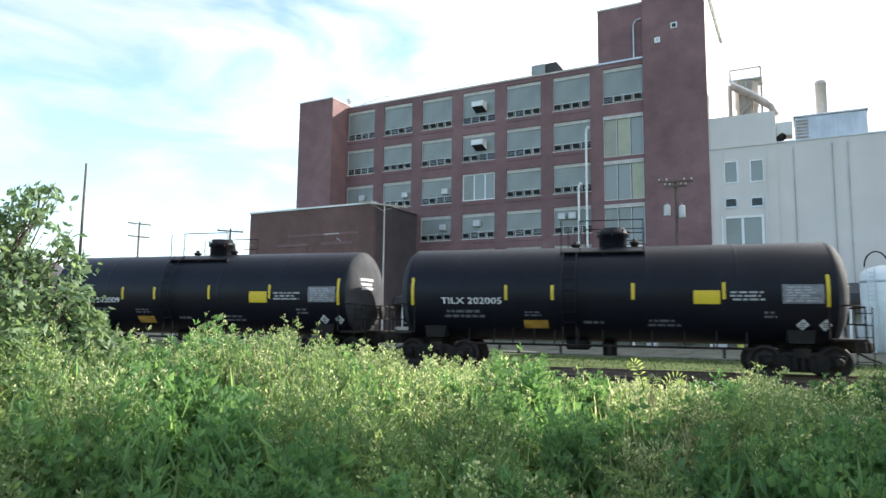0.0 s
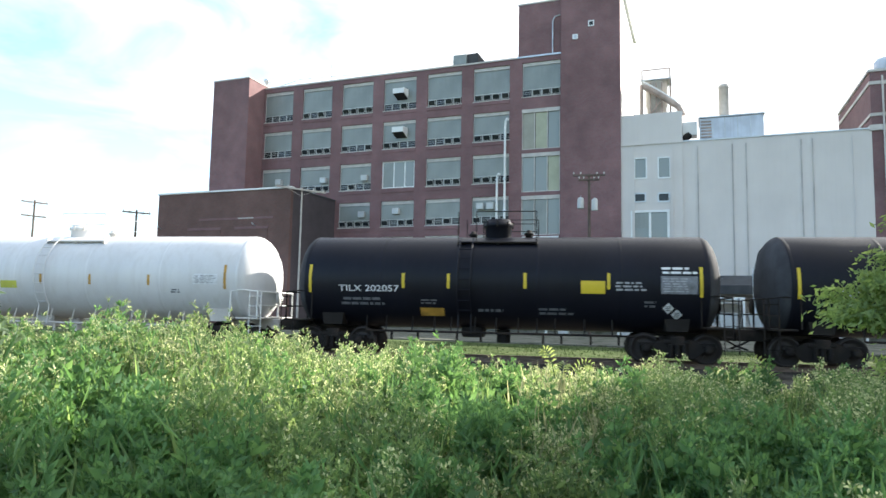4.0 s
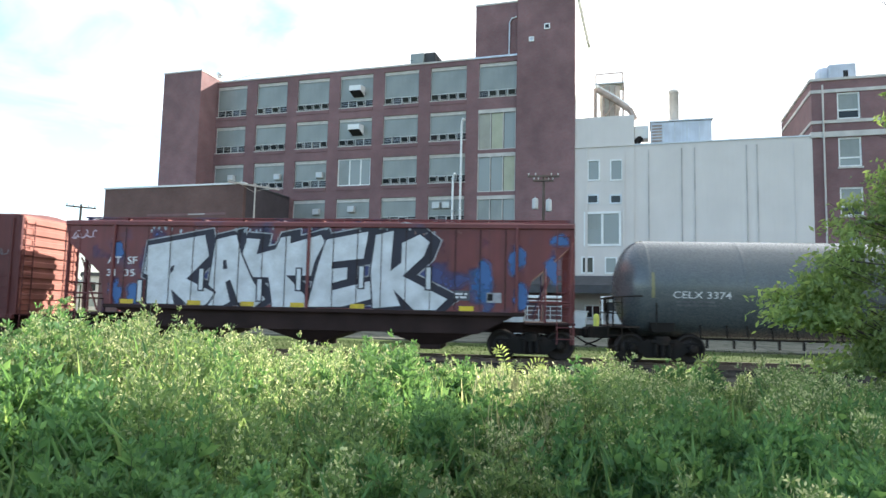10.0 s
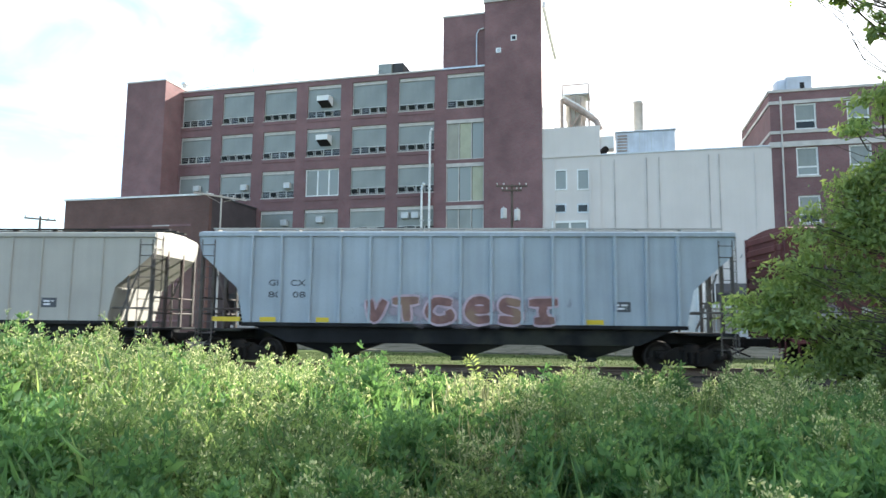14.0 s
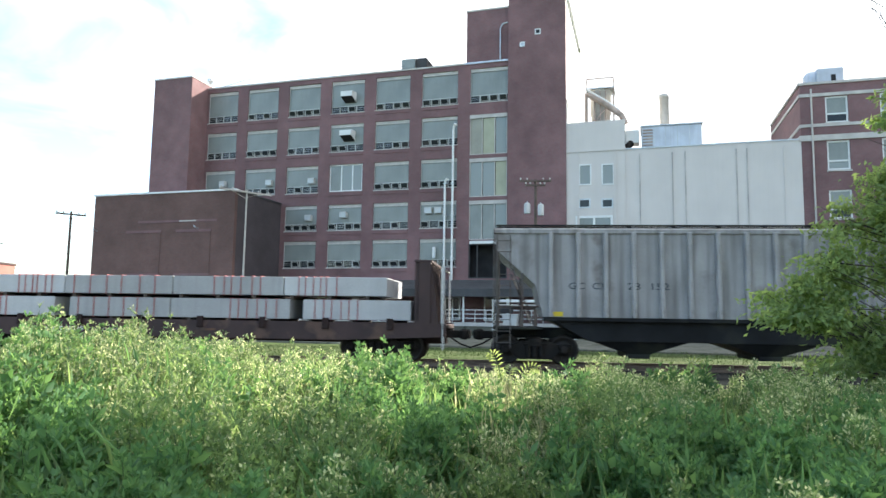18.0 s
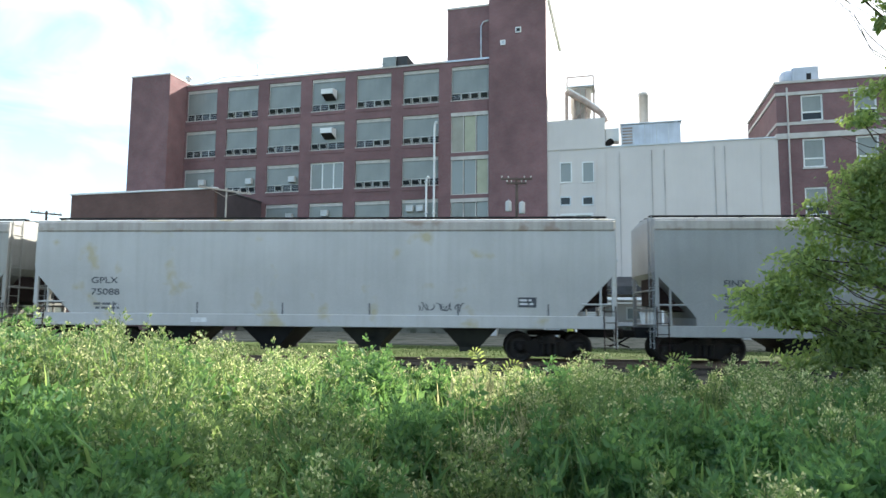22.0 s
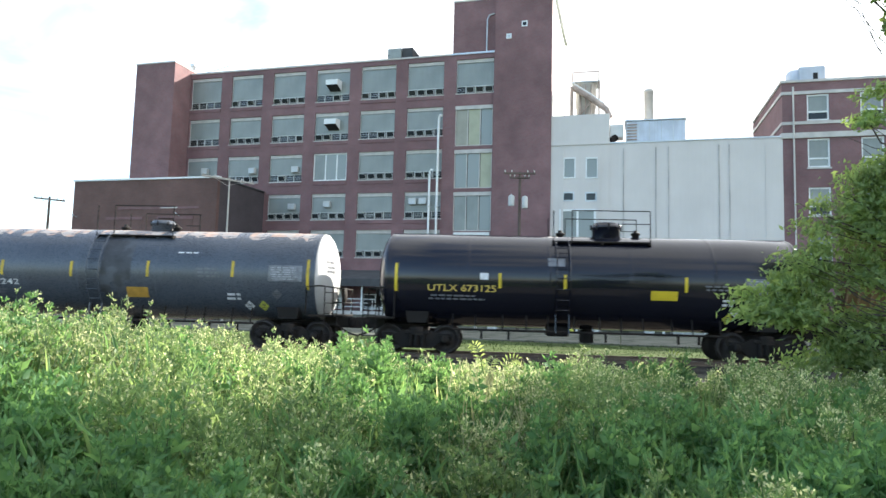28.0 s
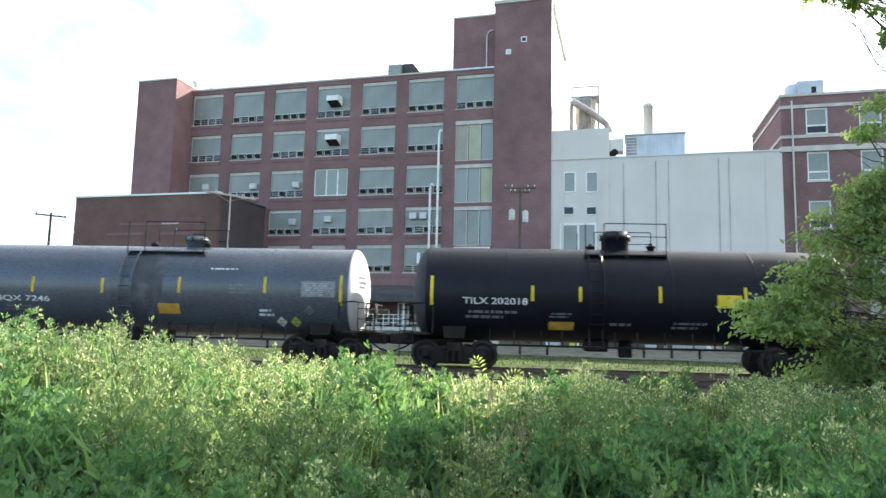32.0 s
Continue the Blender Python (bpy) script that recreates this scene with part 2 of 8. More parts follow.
BLACK_WORN = paint("worn_black_tank_paint", (0.012, 0.0125, 0.017), 0.4, var=0.35, scale=0.5, streak=0.35, dirt=(0.024, 0.023, 0.025), bump=0.03, spec=0.22)
GREY_TANK = paint("slate_grey_tank_paint", (0.058, 0.07, 0.09), 0.3, var=0.2, scale=0.5, streak=0.4, dirt=(0.04, 0.044, 0.052), bump=0.03, spec=0.55)
SILVER_TANK = paint("mid_grey_tank_paint", (0.095, 0.112, 0.12), 0.27, var=0.12, scale=0.4, streak=0.35, dirt=(0.07, 0.078, 0.08), bump=0.03, spec=0.6)
WHITE_TANK = paint("white_tank_paint", (0.6, 0.61, 0.62), 0.4, var=0.07, scale=0.5, streak=0.3, dirt=(0.42, 0.4, 0.38), bump=0.03)
RUST_BAND = paint("rust_on_shell", (0.36, 0.25, 0.2), 0.8, var=0.35, scale=2, patches=(0.3, 0.28, 0.27), patch_amount=0.8, patch_scale=2.5)
# Far lighter than the grey shells: sunlight on the heads, put into the colour.
HEAD_SUNLIT = paint("sunlit_tank_head", (0.5, 0.5, 0.5), 0.5, var=0.15)
STAIN_PALE = paint("faint_spill_stain", (0.105, 0.124, 0.136), 0.5, var=0.25, scale=3)
YELLOW_FAINT = paint("sun_bleached_stripe", (0.22, 0.21, 0.11), 0.55, var=0.25, scale=4)
STAIN = paint("spill_stain", (0.042, 0.046, 0.054), 0.6, var=0.4, scale=2, patches=(0.07, 0.08, 0.095), patch_amount=0.4, patch_scale=2)
YELLOW = paint("reflective_yellow", (0.6, 0.45, 0.025), 0.45, var=0.12)
YELLOW_DIM = paint("faded_yellow_panel", (0.5, 0.36, 0.03), 0.55, var=0.25, scale=4)
OCHRE = paint("ochre_panel", (0.42, 0.24, 0.04), 0.6, var=0.25, scale=4)
LIME = paint("lime_panel", (0.5, 0.52, 0.08), 0.5, var=0.2)
LETTER = paint("white_lettering", (0.62, 0.64, 0.66), 0.6, var=0.15, scale=8)
LETTER_MID = paint("greyed_lettering", (0.3, 0.31, 0.33), 0.6, var=0.3, scale=8)
FRAME_GREY = paint("grey_window_frame", (0.47, 0.485, 0.475), 0.6, var=0.1)
LETTER_DIM = paint("dim_lettering", (0.12, 0.126, 0.14), 0.6, var=0.3, scale=8)
LETTER_GOLD = paint("gold_lettering", (0.6, 0.45, 0.09), 0.6, var=0.15, scale=8)
LETTER_DARK = paint("dark_lettering", (0.06, 0.07, 0.085), 0.6, var=0.25, scale=8)
# Darker than the car paint: backlit shade put into the colour, with worn patches.
BACKLIT_STEEL = paint("backlit_weathered_steel", (0.1, 0.092, 0.085), 0.7, var=0.3, scale=2, patches=(0.06, 0.04, 0.035), patch_amount=0.5)
STENCIL = paint("grey_stencil_panel", (0.16, 0.17, 0.19), 0.6, var=0.3, scale=6)
HOPPER_BLUE = paint("blue_grey_hopper_paint", (0.315, 0.375, 0.43), 0.55, var=0.12, scale=0.6, streak=0.4, dirt=(0.21, 0.24, 0.27))
HOPPER_CREAM = paint("cream_grey_hopper_paint", (0.375, 0.37, 0.34), 0.6, var=0.1, scale=0.6, streak=0.35, dirt=(0.3, 0.29, 0.26))
HOPPER_GREY = paint("streaked_grey_hopper_paint", (0.315, 0.308, 0.31), 0.6, var=0.2, scale=0.8, streak=0.85, dirt=(0.11, 0.105, 0.105), patches=(0.2, 0.18, 0.172), patch_amount=0.15, patch_scale=0.9)
HOPPER_SLATE = paint("slate_hopper_paint", (0.28, 0.295, 0.3), 0.5, var=0.14, scale=0.5, streak=0.3, dirt=(0.19, 0.205, 0.21))
HOPPER_PALE = paint("pale_hopper_paint", (0.455, 0.465, 0.465), 0.5, var=0.1, scale=0.5, streak=0.3, dirt=(0.33, 0.33, 0.31), patches=(0.42, 0.38, 0.26), patch_amount=0.1)
# Paler than the sides: the eave's sunlight is in the base, brown streaks over it.
EAVE_SUNLIT = paint("sunlit_weathered_eave", (0.4, 0.385, 0.365), 0.6, var=0.15, scale=0.8, streak=0.5, dirt=(0.22, 0.18, 0.15), patches=(0.3, 0.24, 0.2), patch_amount=0.25, patch_scale=1.2)
HOPPER_BEIGE = paint("dusty_hopper_paint", (0.3, 0.3, 0.28), 0.55, var=0.12, scale=0.5, streak=0.4, dirt=(0.2, 0.19, 0.17))
HOPPER_RED = paint("faded_red_hopper_paint", (0.14, 0.036, 0.038), 0.6, var=0.25, scale=0.6, streak=0.4, dirt=(0.07, 0.027, 0.03), patches=(0.06, 0.05, 0.1), patch_amount=0.25, patch_scale=0.5)
BOX_RED = paint("boxcar_oxide_red", (0.105, 0.034, 0.035), 0.65, var=0.3, scale=0.5, streak=0.5, dirt=(0.045, 0.02, 0.022), patches=(0.07, 0.035, 0.04), patch_amount=0.3, patch_scale=0.4, spec=0.3)
FLAT_BROWN = paint("flatcar_brown", (0.042, 0.022, 0.021), 0.7, var=0.3, patches=(0.1, 0.055, 0.04), patch_amount=0.3)
# Oxide red lightened: sunlight put into the colour of ends facing the sun.
OXIDE_SUNLIT = paint("sunlit_oxide", (0.3, 0.11, 0.085), 0.7, var=0.2)
FLAT_YELLOW = paint("flatcar_yellow", (0.2, 0.12, 0.042), 0.65, var=0.3, scale=1.5, streak=0.6, dirt=(0.09, 0.055, 0.03), patches=(0.12, 0.07, 0.035), patch_amount=0.45)
UNDER_DARK = paint("under_hopper_paint", (0.012, 0.013, 0.015), 0.8, var=0.4, patches=(0.03, 0.032, 0.026), patch_amount=0.35, patch_scale=0.6, spec=0.25)
UNDER_BROWN = paint("under_hopper_oxide", (0.028, 0.016, 0.015), 0.8, var=0.3, spec=0.25)
WRAP = paint("white_lumber_wrap", (0.46, 0.46, 0.465), 0.5, var=0.15, scale=0.5, streak=0.3, dirt=(0.3, 0.3, 0.31), patches=(0.33, 0.34, 0.35), patch_amount=0.35, patch_scale=0.15)
WRAP_DULL = paint("dull_lumber_wrap", (0.34, 0.34, 0.34), 0.55, var=0.15, scale=0.5, streak=0.4, dirt=(0.22, 0.21, 0.21))
STRAP = paint("red_strap", (0.33, 0.1, 0.1), 0.5, var=0.1)
SPRAY_WHITE = paint("white_spray_paint", (0.5, 0.54, 0.58), 0.6, var=0.18, scale=2)
SPRAY_BLACK = paint("black_spray_paint", (0.014, 0.014, 0.03), 0.6, var=0.2)
SPRAY_PINK = paint("pink_spray_paint", (0.42, 0.33, 0.385), 0.6, var=0.2, scale=3)
SPRAY_RUST = paint("brown_spray_paint", (0.17, 0.085, 0.08), 0.6, var=0.3, scale=3, patches=(0.22, 0.14, 0.1), patch_amount=0.3)
SPRAY_PALE = paint("pale_blue_spray_paint", (0.28, 0.32, 0.36), 0.6, var=0.35, scale=2.5, patches=(0.16, 0.09, 0.08), patch_amount=0.5, patch_scale=2)
SPRAY_VIOLET = paint("violet_spray_paint", (0.12, 0.12, 0.2), 0.6, var=0.35, scale=3)


# ---- geometry helpers ----
def face(bm, pts):
    return bm.faces.new([bm.verts.new(p) for p in pts])


def box(bm, x0, x1, y0, y1, z0, z1, m=None):
    v = [bm.verts.new(m @ Vector(c) if m else c) for c in ((x0, y0, z0), (x1, y0, z0), (x1, y1, z0), (x0, y1, z0), (x0, y0, z1), (x1, y0, z1), (x1, y1, z1), (x0, y1, z1))]
    for f in ((3, 2, 1, 0), (4, 5, 6, 7), (0, 1, 5, 4), (1, 2, 6, 5), (2, 3, 7, 6), (3, 0, 4, 7)):
        bm.faces.new([v[i] for i in f])


def soft_box(bm, x0, x1, y0, y1, z0, z1, c=0.03, m=None):
    """A box with chamfered edges."""
    X, Y, Z = (x0, x1), (y0, y1), (z0, z1)
    pts = []
    for i in (0, 1):
        for j in (0, 1):
            for k in (0, 1):
                sx, sy, sz = c * (1 - 2 * i), c * (1 - 2 * j), c * (1 - 2 * k)
                for d in ((0, sy, sz), (sx, 0, sz), (sx, sy, 0)):
                    p = Vector((X[i] + d[0], Y[j] + d[1], Z[k] + d[2]))
                    pts.append(bm.verts.new(m @ p if m else p))
    bmesh.ops.convex_hull(bm, input=pts)


def tube(bm, pts, r, n=6, r1=None, cap=True):
    """A round bar along pts, tapering from r to r1."""
    pts = [Vector(p) for p in pts]
    rings = []
    for i, p in enumerate(pts):
        d = (pts[min(i + 1, len(pts) - 1)] - pts[max(i - 1, 0)]).normalized()
        a = d.orthogonal().normalized() if i == 0 else (rings_axis - d * rings_axis.dot(d)).normalized()
        rings_axis = a
        b = d.cross(a)
        rr = r if r1 is None else r + (r1 - r) * i / (len(pts) - 1)
        rings.append([bm.verts.new(p + (a * math.cos(k * math.tau / n) + b * math.sin(k * math.tau / n)) * rr) for k in range(n)])
    for s, e in zip(rings, rings[1:]):
        for k in range(n):
            bm.faces.new((s[k], s[(k + 1) % n], e[(k + 1) % n], e[k]))
    if cap:
        bm.faces.new(rings[0][::-1])
        bm.faces.new(rings[-1])


def lathe(bm, prof, n=24, m=None, smooth=True):
    """Turns (r, h) points about z."""
    rings = []
    for r, h in prof:
        if r < 1e-4:
            p = Vector((0, 0, h))
            rings.append([bm.verts.new(m @ p if m else p)])
        else:
            ring = []
            for k in range(n):
                p = Vector((r * math.cos(k * math.tau / n), r * math.sin(k * math.tau / n), h))
                ring.append(bm.verts.new(m @ p if m else p))
            rings.append(ring)
    for s, e in zip(rings, rings[1:]):
        for k in range(n):
            q = [s[k % len(s)], s[(k + 1) % len(s)], e[(k + 1) % len(e)], e[k % len(e)]]
            u = []
            for v in q:
                if v not in u:
                    u.append(v)
            if len(u) > 2:
                bm.faces.new(u).smooth = smooth


def prism(bm, poly, y0, y1, m=None):
    """Extrudes an (x, z) polygon from y0 to y1."""
    f = lambda p: m @ Vector(p) if m else Vector(p)
    a = [bm.verts.new(f((x, y0, z))) for x, z in poly]
    b = [bm.verts.new(f((x, y1, z))) for x, z in poly]
    bm.faces.new(a)
    bm.faces.new(b[::-1])
    for i in range(len(poly)):
        j = (i + 1) % len(poly)
        bm.faces.new((a[j], a[i], b[i], b[j]))


def finish(name, bm, material):
    bmesh.ops.recalc_face_normals(bm, faces=bm.faces)
    me = bpy.data.meshes.new(name)
    bm.to_mesh(me)
    bm.free()
    for m in material if isinstance(material, (list, tuple)) else [material]:
        me.materials.append(m)
    return me


def part(name, bm, material, parent=None, label=""):
    """Links a bmesh (or a ready mesh) as one mesh object under its thing or part."""
    me = finish(name, bm, material) if isinstance(bm, bmesh.types.BMesh) else bm
    ob = new(name, me)
    ob.parent = parent
    if label:
        ob["label"] = label
    return ob


def thing(name, m, label, category, group="", kind=""):
    ob = new(name)
    ob.matrix_basis = m
    ob.empty_display_size = 0.3
    return tagged(ob, label, category, group, kind)


def one(fn, *args, **kw):
    bm = bmesh.new()
    fn(bm, *args, **kw)
    return bm


def boxes(rows, c=0.0):
    bm = bmesh.new()
    for r in rows:
        soft_box(bm, *r, c=c) if c else box(bm, *r)
    return bm


# ---- ground, yard and track ----
SITE = pose(59 * math.sin(radians(11)), 59 * math.cos(radians(11)), 0, 0, 0, -11)  # the works: x along its front, y into it
TRACK_Y, RAIL_Z = 21.5, 0.25


def build_ground():
    bm = bmesh.new()
    xs = [-900, -300, -120] + [-60 + 4 * i for i in range(31)] + [120, 300, 900]
    ys = [-60, -20, -6] + [2 * i for i in range(0, 18)] + [60, 150, 400, 1200]
    grid = [[bm.verts.new((x, y, 0.03 * noise.noise((x * 0.3, y * 0.3, 0)) - 0.02)) for x in xs] for y in ys]
    for a, b in zip(grid, grid[1:]):
        for i in range(len(xs) - 1):
            bm.faces.new((a[i], a[i + 1], b[i + 1], b[i]))
    tagged(part("ground", bm, GROUND), "bare earth with weeds and thin grass", "ground", kind="structure")

    bm = bmesh.new()
    nx = 60
    prof = [(23.6, 0.02), (25, 0.07), (28, 0.06), (31, 0.05), (34.5, 0.03)]
    grid = [[bm.verts.new((-120 + 4 * i, y - (0.19 * (-120 + 4 * i) if y > 34 else 0), z + 0.02 * noise.noise((i * 0.9, y, 3)))) for i in range(nx + 1)] for y, z in prof]
    for a, b in zip(grid, grid[1:]):
        for i in range(nx):
            bm.faces.new((a[i], a[i + 1], b[i + 1], b[i]))
    tagged(part("grass_verge", bm, GRASS_SOIL), "mown grass verge between the track and the yard", "grass", kind="structure")

    yard = thing("yard", SITE, "pale worn concrete yard before the works", "yard", kind="structure")
    for i in range(-11, 8):
        for j in range(4):
            bm = bmesh.new()
            soft_box(bm, i * 6 + 0.02, i * 6 + 5.98, -24 + j * 6 + 0.02, -24 + j * 6 + 5.98, -0.2, 0.06 + 0.006 * ((i * 7 + j * 3) % 3), 0.02)
            part("slab", bm, CONCRETE, yard)

    # gravel shoulder on the near side
    bm = bmesh.new()
    prof = [(9.5, 0.0), (11.5, 0.05), (14, 0.06), (16.5, 0.04), (19.0, 0.03)]
    grid = [[bm.verts.new((-80 + 2 * i, y + 0.4 * noise.noise((i * 0.4, y, 7)), z + 0.02 * noise.noise((i * 0.7, y, 9)))) for i in range(81)] for y, z in prof]
    for a, b in zip(grid, grid[1:]):
        for i in range(80):
            bm.faces.new((a[i], a[i + 1], b[i + 1], b[i]))
    tagged(part("gravel_shoulder", bm, GRAVEL), "pale gravel strip beside the railway track", "gravel", kind="structure")


def build_track():
    bed = bmesh.new()
    prof = [(-2.9, 0.0), (-1.75, 0.1), (1.75, 0.1), (2.9, 0.0)]
    n = 200
    grid = [[bed.verts.new((-400 + 4 * i, TRACK_Y + y, z + 0.01)) for i in range(n + 1)] for y, z in prof]
    for a, b in zip(grid, grid[1:]):
        for i in range(n):
            bed.faces.new((a[i], a[i + 1], b[i + 1], b[i]))
    track = part("railway_track", bed, BALLAST)
    tagged(track, "single railway track on grey ballast", "railway track", kind="structure")
    for side in (-1, 1):
        bm = bmesh.new()
        y = TRACK_Y + side * 0.755
        poly = [(-0.075, -0.16), (0.075, -0.16), (0.075, -0.145), (0.012, -0.13), (0.012, -0.045), (0.037, -0.03), (0.037, 0), (-0.037, 0), (-0.037, -0.03), (-0.012, -0.045), (-0.012, -0.13), (-0.075, -0.145)]
        a = [bm.verts.new((-400, y + p, RAIL_Z + q)) for p, q in poly]
        b = [bm.verts.new((400, y + p, RAIL_Z + q)) for p, q in poly]
        for i in range(len(poly)):
            j = (i + 1) % len(poly)
            bm.faces.new((a[i], a[j], b[j], b[i]))
        part("rail", bm, RAIL_STEEL, track)
    tie = finish("sleeper", one(soft_box, -0.115, 0.115, -1.28, 1.28, -0.12, 0.0, 0.012), TIE_WOOD)
    rng = random.Random(4)
    for i in range(-60, 61):
        ob = part("sleeper", tie, None, track)
        ob.matrix_basis = pose(i * 0.52 + rng.uniform(-0.02, 0.02), TRACK_Y + rng.uniform(-0.04, 0.04), RAIL_Z - 0.155, 0, 0, rng.uniform(-1, 1))
    # loose stones on the near slope of the ballast
    bm = bmesh.new()
    for _ in range(2600):
        x, y = rng.uniform(-24, 24), TRACK_Y + rng.uniform(-3.2, -0.95)
        s = rng.uniform(0.02, 0.05)
        z = 0.11 if y > TRACK_Y - 1.75 else 0.11 * max(0, (y - TRACK_Y + 2.9) / 1.15)
        v = [bm.verts.new((x + s * a + rng.uniform(-s, s) * 0.3, y + s * b + rng.uniform(-s, s) * 0.3, z + s * c)) for a, b, c in ((1, 0, 0), (0, 1, 0), (-1, 0, 0), (0, -1, 0), (0, 0, 0.8))]
        for k in range(4):
            bm.faces.new((v[k], v[(k + 1) % 4], v[4]))
    tagged(part("ballast_stones", bm, BALLAST), "loose grey crushed stones along the track", "stones", kind="stuff")


build_ground()
build_track()


# ---- the works ----
def wall_sheet(bm, xs, zs, holes, y0, y1):
    """An upright wall from y0 to y1 in depth, on the lines xs and zs, with rectangular openings (x0, x1, z0, z1)."""
    xs = sorted({round(v, 3) for v in list(xs) + [v for h in holes for v in h[:2]]})
    zs = sorted({round(v, 3) for v in list(zs) + [v for h in holes for v in h[2:]]})
    solid = lambda i, j: 0 <= i < len(xs) - 1 and 0 <= j < len(zs) - 1 and not any(
        h[0] < (xs[i] + xs[i + 1]) / 2 < h[1] and h[2] < (zs[j] + zs[j + 1]) / 2 < h[3] for h in holes)
    for i in range(len(xs) - 1):
        for j in range(len(zs) - 1):
            if not solid(i, j):
                continue
            a, b, c, d = xs[i], xs[i + 1], zs[j], zs[j + 1]
            face(bm, ((a, y0, c), (b, y0, c), (b, y0, d), (a, y0, d)))
            face(bm, ((b, y1, c), (a, y1, c), (a, y1, d), (b, y1, d)))
            if not solid(i - 1, j):
                face(bm, ((a, y1, c), (a, y0, c), (a, y0, d), (a, y1, d)))
            if not solid(i + 1, j):
                face(bm, ((b, y0, c), (b, y1, c), (b, y1, d), (b, y0, d)))
            if not solid(i, j - 1):
                face(bm, ((a, y1, c), (b, y1, c), (b, y0, c), (a, y0, c)))
            if not solid(i, j + 1):
                face(bm, ((a, y0, d), (b, y0, d), (b, y1, d), (a, y1, d)))
    bmesh.ops.remove_doubles(bm, verts=bm.verts, dist=0.001)


COLS = [-44.0 + 4.82 * i for i in range(7)]
ROWS = [(21.8, 25.1), (17.85, 20.65), (13.8, 16.55), (9.95, 12.5), (6.25, 8.9)]
WIN_W = 3.6


def bar_frame(bm, x0, x1, z0, z1, y0, y1, w, mull=(), trans=()):
    """A window frame with upright and level bars, in one piece."""
    xs = [x0] + sorted(mull) + [x1]
    zs = [z0] + sorted(trans) + [z1]
    holes = [(a + (w if a == x0 else w / 2), b - (w if b == x1 else w / 2), c + (w if c == z0 else w / 2), d - (w if d == z1 else w / 2))
             for a, b in zip(xs, xs[1:]) for c, d in zip(zs, zs[1:])]
    wall_sheet(bm, (x0, x1), (z0, z1), holes, y0, y1)


def blind_window(parent, h):
    """A factory window: a pale head board, a fixed fibreglass sheet and a row of four small hopper lights."""
    bm = bmesh.new()
    low = 0.72
    holes = [(WIN_W * k / 4 + 0.04, WIN_W * (k + 1) / 4 - 0.04, 0.05, low - 0.05) for k in range(4)] + [(0.05, WIN_W - 0.05, low, h - 0.34)]
    wall_sheet(bm, (0, WIN_W), (0, h), holes, 0.15, 0.26)
    w = part("window", bm, FRAME_GREY, parent)
    part("head_board", boxes([(0.02, WIN_W - 0.02, 0.12, 0.149, h - 0.33, h - 0.01)]), PALE_TRIM, w)
    part("sill", boxes([(-0.06, WIN_W + 0.06, -0.05, 0.149, -0.09, -0.01)]), PALE_TRIM, w)
    part("blind", one(box, 0.05, WIN_W - 0.05, 0.2, 0.24, low, h - 0.34), BLIND, w)
    for k in range(4):
        bm = bmesh.new()
        box(bm, WIN_W * k / 4 + 0.07, WIN_W * (k + 1) / 4 - 0.07, 0.2, 0.215, 0.08, low - 0.08)
        p = part("pane", bm, DARK_GLASS, w)
        part("glazing_bar", boxes([(WIN_W * k / 4 + 0.07, WIN_W * (k + 1) / 4 - 0.07, 0.185, 0.199, z, z + 0.025) for z in (0.28, 0.46)]), FRAME_GREY, p)
    return w


def open_light(parent, x, z, tilt):
    """A small hopper light that stands ajar."""
    ob = part("open_light", one(bar_frame, -0.37, 0.37, 0, 0.54, -0.02, 0.02, 0.045), FRAME_GREY, parent)
    ob.matrix_basis = pose(x, 0.14, z, tilt, 0, 0)
    part("pane", one(box, -0.3, 0.3, -0.006, 0.006, 0.06, 0.44), DARK_GLASS, ob)


def air_unit(parent, x, z, w=0.72, h=0.6, d=0.22):
    bm = bmesh.new()
    soft_box(bm, x - w / 2, x + w / 2, -d, 0.2, z, z + h, 0.03)
    a = part("air_conditioner", bm, FRAME_GREY, parent, "pale window air conditioner")
    part("grille", boxes([(x - w / 2 + 0.06, x + w / 2 - 0.06, -d - 0.012, -d + 0.01, z + 0.06 + 0.07 * k, z + 0.09 + 0.07 * k) for k in range(6)]), GALV, a)


